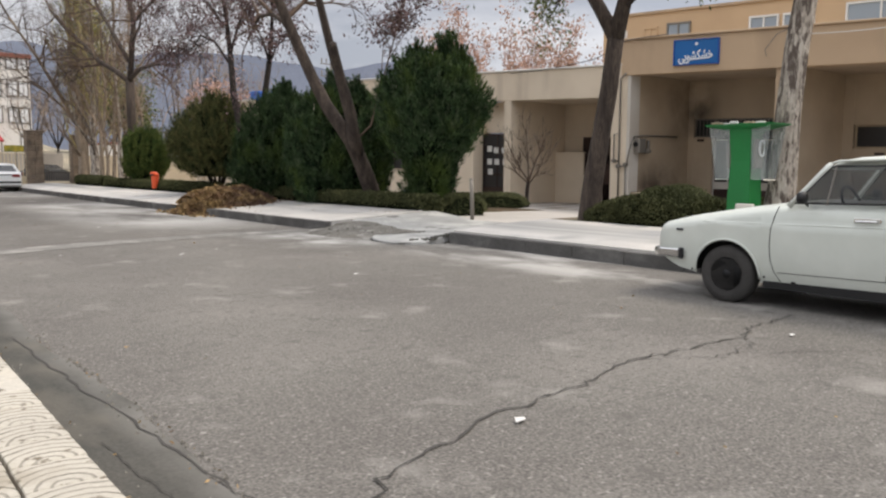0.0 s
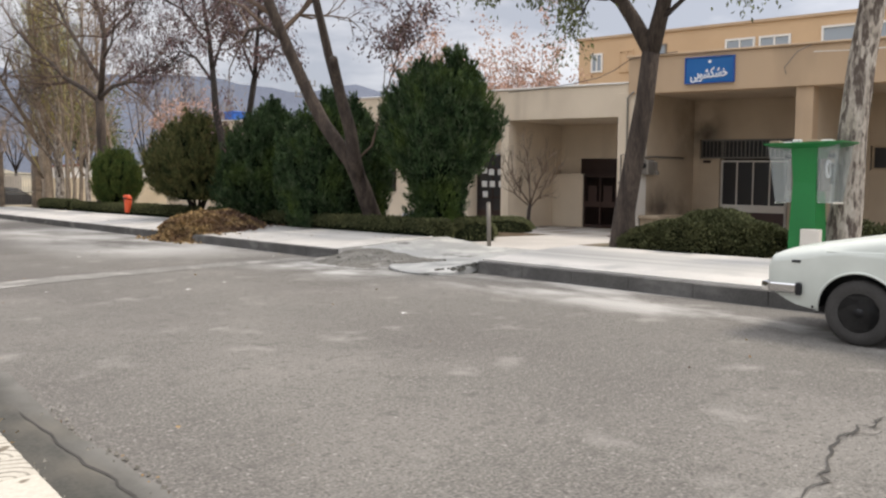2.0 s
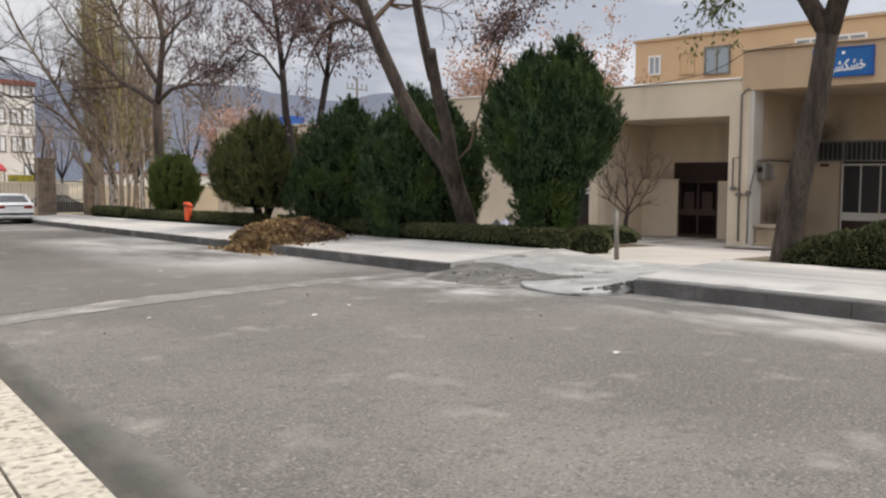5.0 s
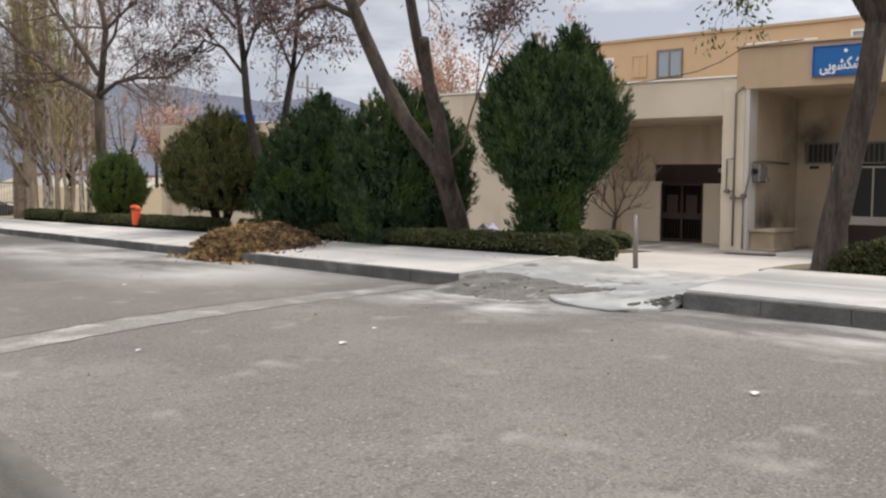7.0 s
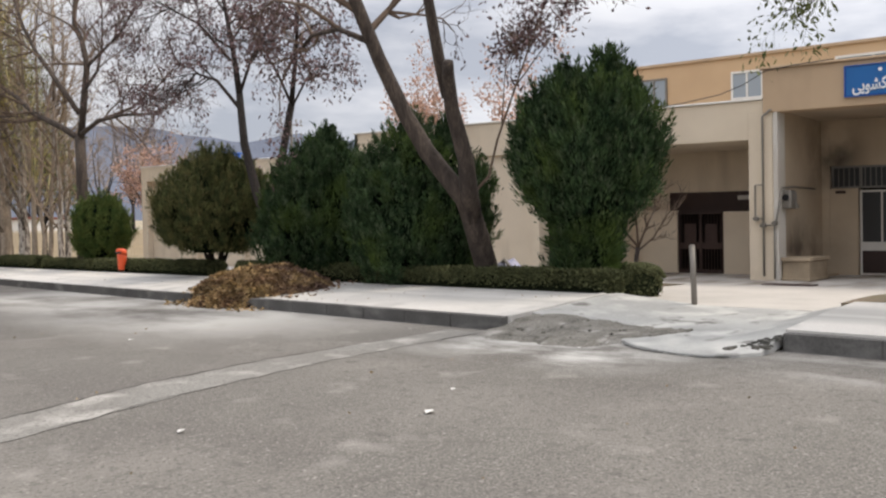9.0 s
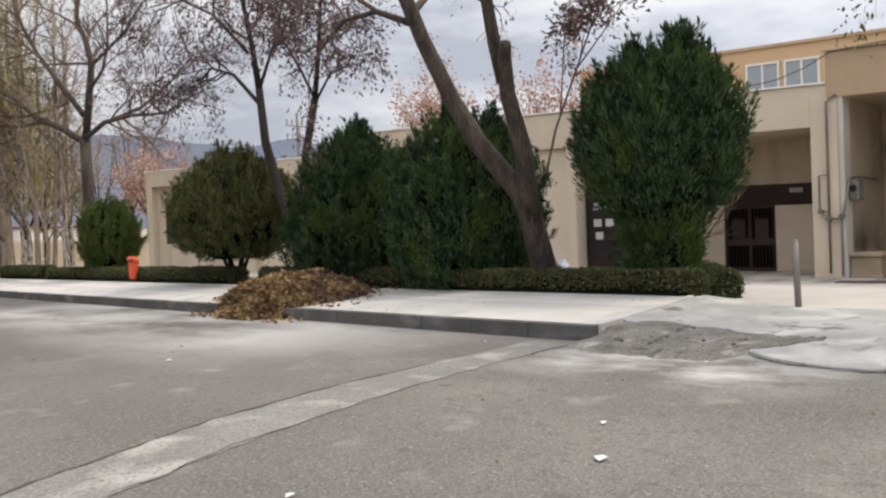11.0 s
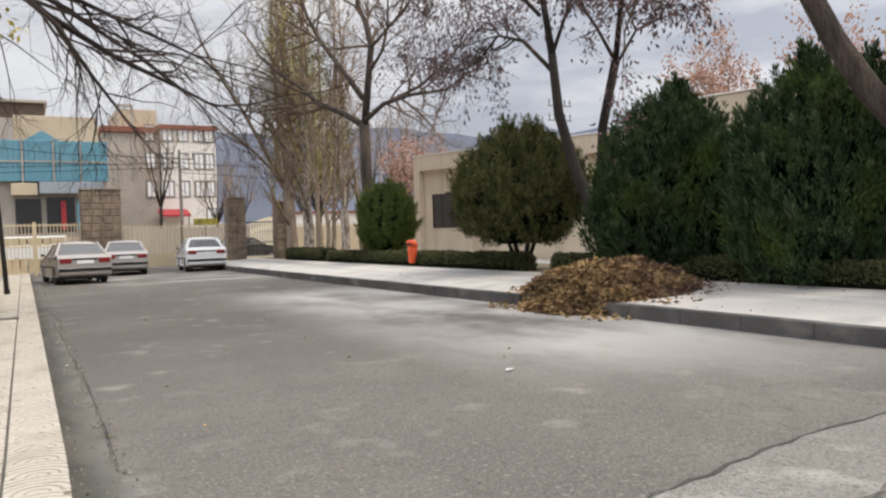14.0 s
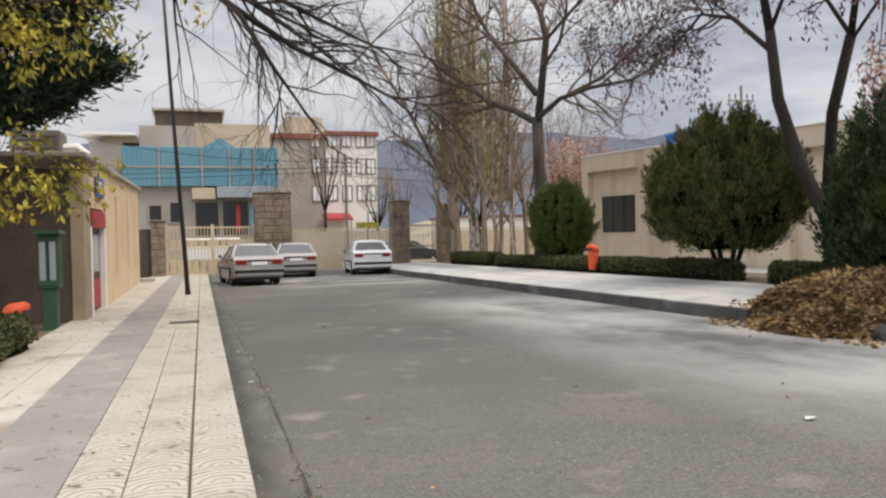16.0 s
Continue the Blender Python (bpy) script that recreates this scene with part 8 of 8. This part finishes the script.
part("leaves", cards("leaves", leaf_cards(P, rng.normal(size=P.shape) * np.array([1, 1, 0.1]), 0.04, 0.02, rng), LITTER, 4, stray.location), LITTER, stray, kind="stuff")
grit = thing("gutter_grit", "crumbs of dirt and leaf bits along the gutter", "dirt", (1.2, 20, 0.0), kind="stuff")
g = Geo()
P = []
for i in range(1500):
    y = rng.uniform(1.2, 7) if i < 260 else 14 + 26 * rng.random() ** 1.4
    x = (edge_x(y) + abs(rng.normal()) * 0.06 + 0.012) if rng.random() < 0.45 else 1.33 + rng.normal() * 0.045
    s = rng.uniform(0.004, 0.016)
    if rng.random() < 0.12:
        P.append((x, y, 0.03))
        continue
    g.add([(x - s, y - s, 0.008), (x + s * 1.2, y - s * 0.7, 0.008), (x + s * 0.2, y + s * 1.3, 0.008), (x, y, 0.016 + s)], [(0, 2, 1), (0, 1, 3), (1, 2, 3), (2, 0, 3)])
part("crumbs", g, RUBBLE, grit)
P = np.array(P)
part("leaf_bits", cards("leaf_bits", leaf_cards(P, rng.normal(size=P.shape) * np.array([1, 1, 0.15]), 0.028, 0.012, rng), LITTER, 4, grit.location), LITTER, grit)
# pale scraps on the road
for x, y, s in ((2.95, 2.95, 0.05), (5.41, 8.43, 0.05), (4.45, 11.95, 0.06), (4.92, 18.26, 0.06), (6.3, 3.1, 0.04), (5.2, 12.4, 0.04), (2.9, 12.9, 0.04), (7.9, 12.9, 0.04), (8.0, 15.9, 0.03), (1.27, 21.5, 0.04), (1.25, 23.8, 0.035)):
    sc = thing("paper_scrap", "small crumpled pale paper scrap on the road", "litter", (x, y, 0.01), group="scraps")
    part("fold", Geo().add([(x - s, y - s * 0.5, 0.016), (x + s * 0.3, y - s * 0.7, 0.018 + s * 0.15), (x + s, y + s * 0.3, 0.018), (x - s * 0.2, y + s * 0.6, 0.018 + s * 0.1)], [(0, 1, 3), (1, 2, 3)]), PAPER, sc)
bag = thing("plastic_bag", "pale lilac plastic bag slumped behind the hedge", "bag", (14.5, 19.35, 0.3))
part("sack", Geo().loft([[(14.5 + 0.30 * w_ * math.cos(a) * (1 + 0.3 * noise.noise((a * 2, h_ * 5, 1))), 19.35 + 0.36 * w_ * math.sin(a) * (1 + 0.35 * noise.noise((a, h_ * 4, 3))), 0.28 + h_ * (1 + 0.25 * noise.noise((a * 1.5, 2, h_ * 3)))) for a in np.linspace(0, 6.283, 15)[:-1]] for h_, w_ in ((0, 0.85), (0.1, 1.05), (0.25, 0.98), (0.38, 0.75), (0.46, 0.4))]), material("lilac_plastic", (0.33, 0.33, 0.44), 0.45, vary=0.2, scale=30), bag)
part("fold", Geo().tube([(14.3, 19.15, 0.62), (14.35, 19.35, 0.76), (14.4, 19.55, 0.66)], [0.03, 0.05, 0.02], 6), PIPE, bag)
# steel band in the kerb by the heap
tagged(solid("kerb_gap", Geo().box(8.535, 8.56, 23.35, 23.42, 0.02, 0.205), BLACK, "dark open joint in the kerb", "joint"), kind="structure")

# ---- footway tiles, last ----
def tile_material():
    """Cream cement tile with arcs pressed into it, round the tile's own corner."""
    m = material("arc_tile", (0.465, 0.43, 0.365), 0.85, vary=0.10, scale=12, fine=50, bump=0.0, second=(0.40, 0.37, 0.315))
    n, l, b = nodes_of(m)
    was = b.inputs["Base Color"].links[0].from_socket
    tc = n.new("ShaderNodeTexCoord")
    mp = n.new("ShaderNodeMapping")
    mp.inputs["Location"].default_value = (0.0, 0.156, 0)
    wv = n.new("ShaderNodeTexWave")
    wv.wave_type, wv.rings_direction = "RINGS", "Z"
    wv.inputs["Scale"].default_value, wv.inputs["Distortion"].default_value, wv.inputs["Detail"].default_value, wv.inputs["Detail Scale"].default_value = 5.6, 1.6, 2.0, 2.5
    rg = n.new("ShaderNodeMapRange")
    rg.inputs["From Min"].default_value, rg.inputs["From Max"].default_value = 0.0, 0.22
    nz = n.new("ShaderNodeTexNoise")
    nz.inputs["Scale"].default_value = 9.0
    keep = n.new("ShaderNodeMapRange")
    keep.inputs["From Min"].default_value, keep.inputs["From Max"].default_value, keep.inputs["To Min"].default_value, keep.inputs["To Max"].default_value = 0.48, 0.64, 0.5, 0.0
    mx = n.new("ShaderNodeMath")
    mx.operation = "MAXIMUM"
    mix = n.new("ShaderNodeMix")
    mix.data_type = "RGBA"
    mix.inputs[6].default_value = (0.10, 0.09, 0.072, 1)
    bp = n.new("ShaderNodeBump")
    bp.inputs["Strength"].default_value, bp.inputs["Distance"].default_value = 0.5, 0.006
    l.new(tc.outputs["Object"], mp.inputs["Vector"])
    l.new(mp.outputs["Vector"], wv.inputs["Vector"])
    l.new(tc.outputs["Object"], nz.inputs["Vector"])
    l.new(wv.outputs["Fac"], rg.inputs["Value"])
    l.new(nz.outputs["Fac"], keep.inputs["Value"])
    l.new(rg.outputs["Result"], mx.inputs[0])
    l.new(keep.outputs["Result"], mx.inputs[1])
    l.new(mx.outputs["Value"], mix.inputs[0])
    l.new(was, mix.inputs[7])
    l.new(mix.outputs[2], b.inputs["Base Color"])
    l.new(mx.outputs["Value"], bp.inputs["Height"])
    l.new(bp.outputs["Normal"], b.inputs["Normal"])
    return m


TILE = tile_material()
GREYTILE = material("grey_tile", (0.27, 0.252, 0.23), 0.85, vary=0.12, scale=12, fine=60, bump=0.2, second=(0.235, 0.22, 0.202))
PLAINTILE = material("cream_tile", (0.47, 0.44, 0.385), 0.85, vary=0.12, scale=12, fine=45, bump=0.2, second=(0.47, 0.43, 0.36))
footway = tagged(new("footway"), "footway of cream arc-patterned tiles with a grey band", "pavement", kind="structure")
T = 0.312
COLS = [(0.925, TILE), (0.605, TILE), (0.295, TILE), (-0.015, GREYTILE), (-0.30, GREYTILE), (-0.60, PLAINTILE), (-0.91, PLAINTILE), (-1.18, PLAINTILE)]
shared = {}
for m_ in (TILE, GREYTILE, PLAINTILE):
    shared[m_] = mesh_of("tile", Geo().box(-T / 2 + 0.004, T / 2 - 0.004, -T / 2 + 0.002, T / 2 - 0.002, -0.05, 0.0, 0.004), m_)
rest = {TILE: Geo(), GREYTILE: Geo(), PLAINTILE: Geo()}
count = 0
for k in range(-12, 165):
    y = k * T
    near = 1.2 < y < 7.2 or 16.2 < y < 25.5
    for x, m_ in COLS:
        m_ = PLAINTILE if m_ is TILE and 4.85 < y < 5.6 else m_
        z = 0.125 + random.uniform(-0.0015, 0.0015)
        if near and count < 300 and (x > 0.2 or (y > 16 and x > -0.7)):
            t_ = new("tile", shared[m_])
            t_.parent = footway
            t_.location = swing(x, y, z)
            t_.rotation_euler = (0, 0, random.choice((0, 1, 2, 3)) * 1.5708 if m_ is not TILE else 0)
            count += 1
        else:
            rest[m_].box(x - T / 2 + 0.004, x + T / 2 - 0.004, y - T / 2 + 0.002, y + T / 2 - 0.002, z - 0.05, z)
REST_TILE = material("arc_tile_far", (0.48, 0.445, 0.375), 0.85, vary=0.2, scale=14, fine=22, bump=0.4, second=(0.40, 0.365, 0.30), island=0.08)
overlay(REST_TILE, (0.20, 0.18, 0.145), 16.0, 0.52, 0.66, (1, 1, 1), 4)
for m_ in (REST_TILE, PLAINTILE, TILE):
    overlay(m_, (0.27, 0.235, 0.18), 1.6, 0.54, 0.72, (1, 1, 1), 9)
    overlay(m_, (0.16, 0.135, 0.10), 11.0, 0.64, 0.70, (1, 1, 1), 3)
overlay(GREYTILE, (0.33, 0.31, 0.275), 1.8, 0.50, 0.70, (1, 1, 1), 9)
overlay(GREYTILE, (0.13, 0.115, 0.10), 11.0, 0.64, 0.70, (1, 1, 1), 3)
for m_, g_ in rest.items():
    g_.bend(swing)
    part("tiles", g_, REST_TILE if m_ is TILE else m_, footway, kind="stuff")
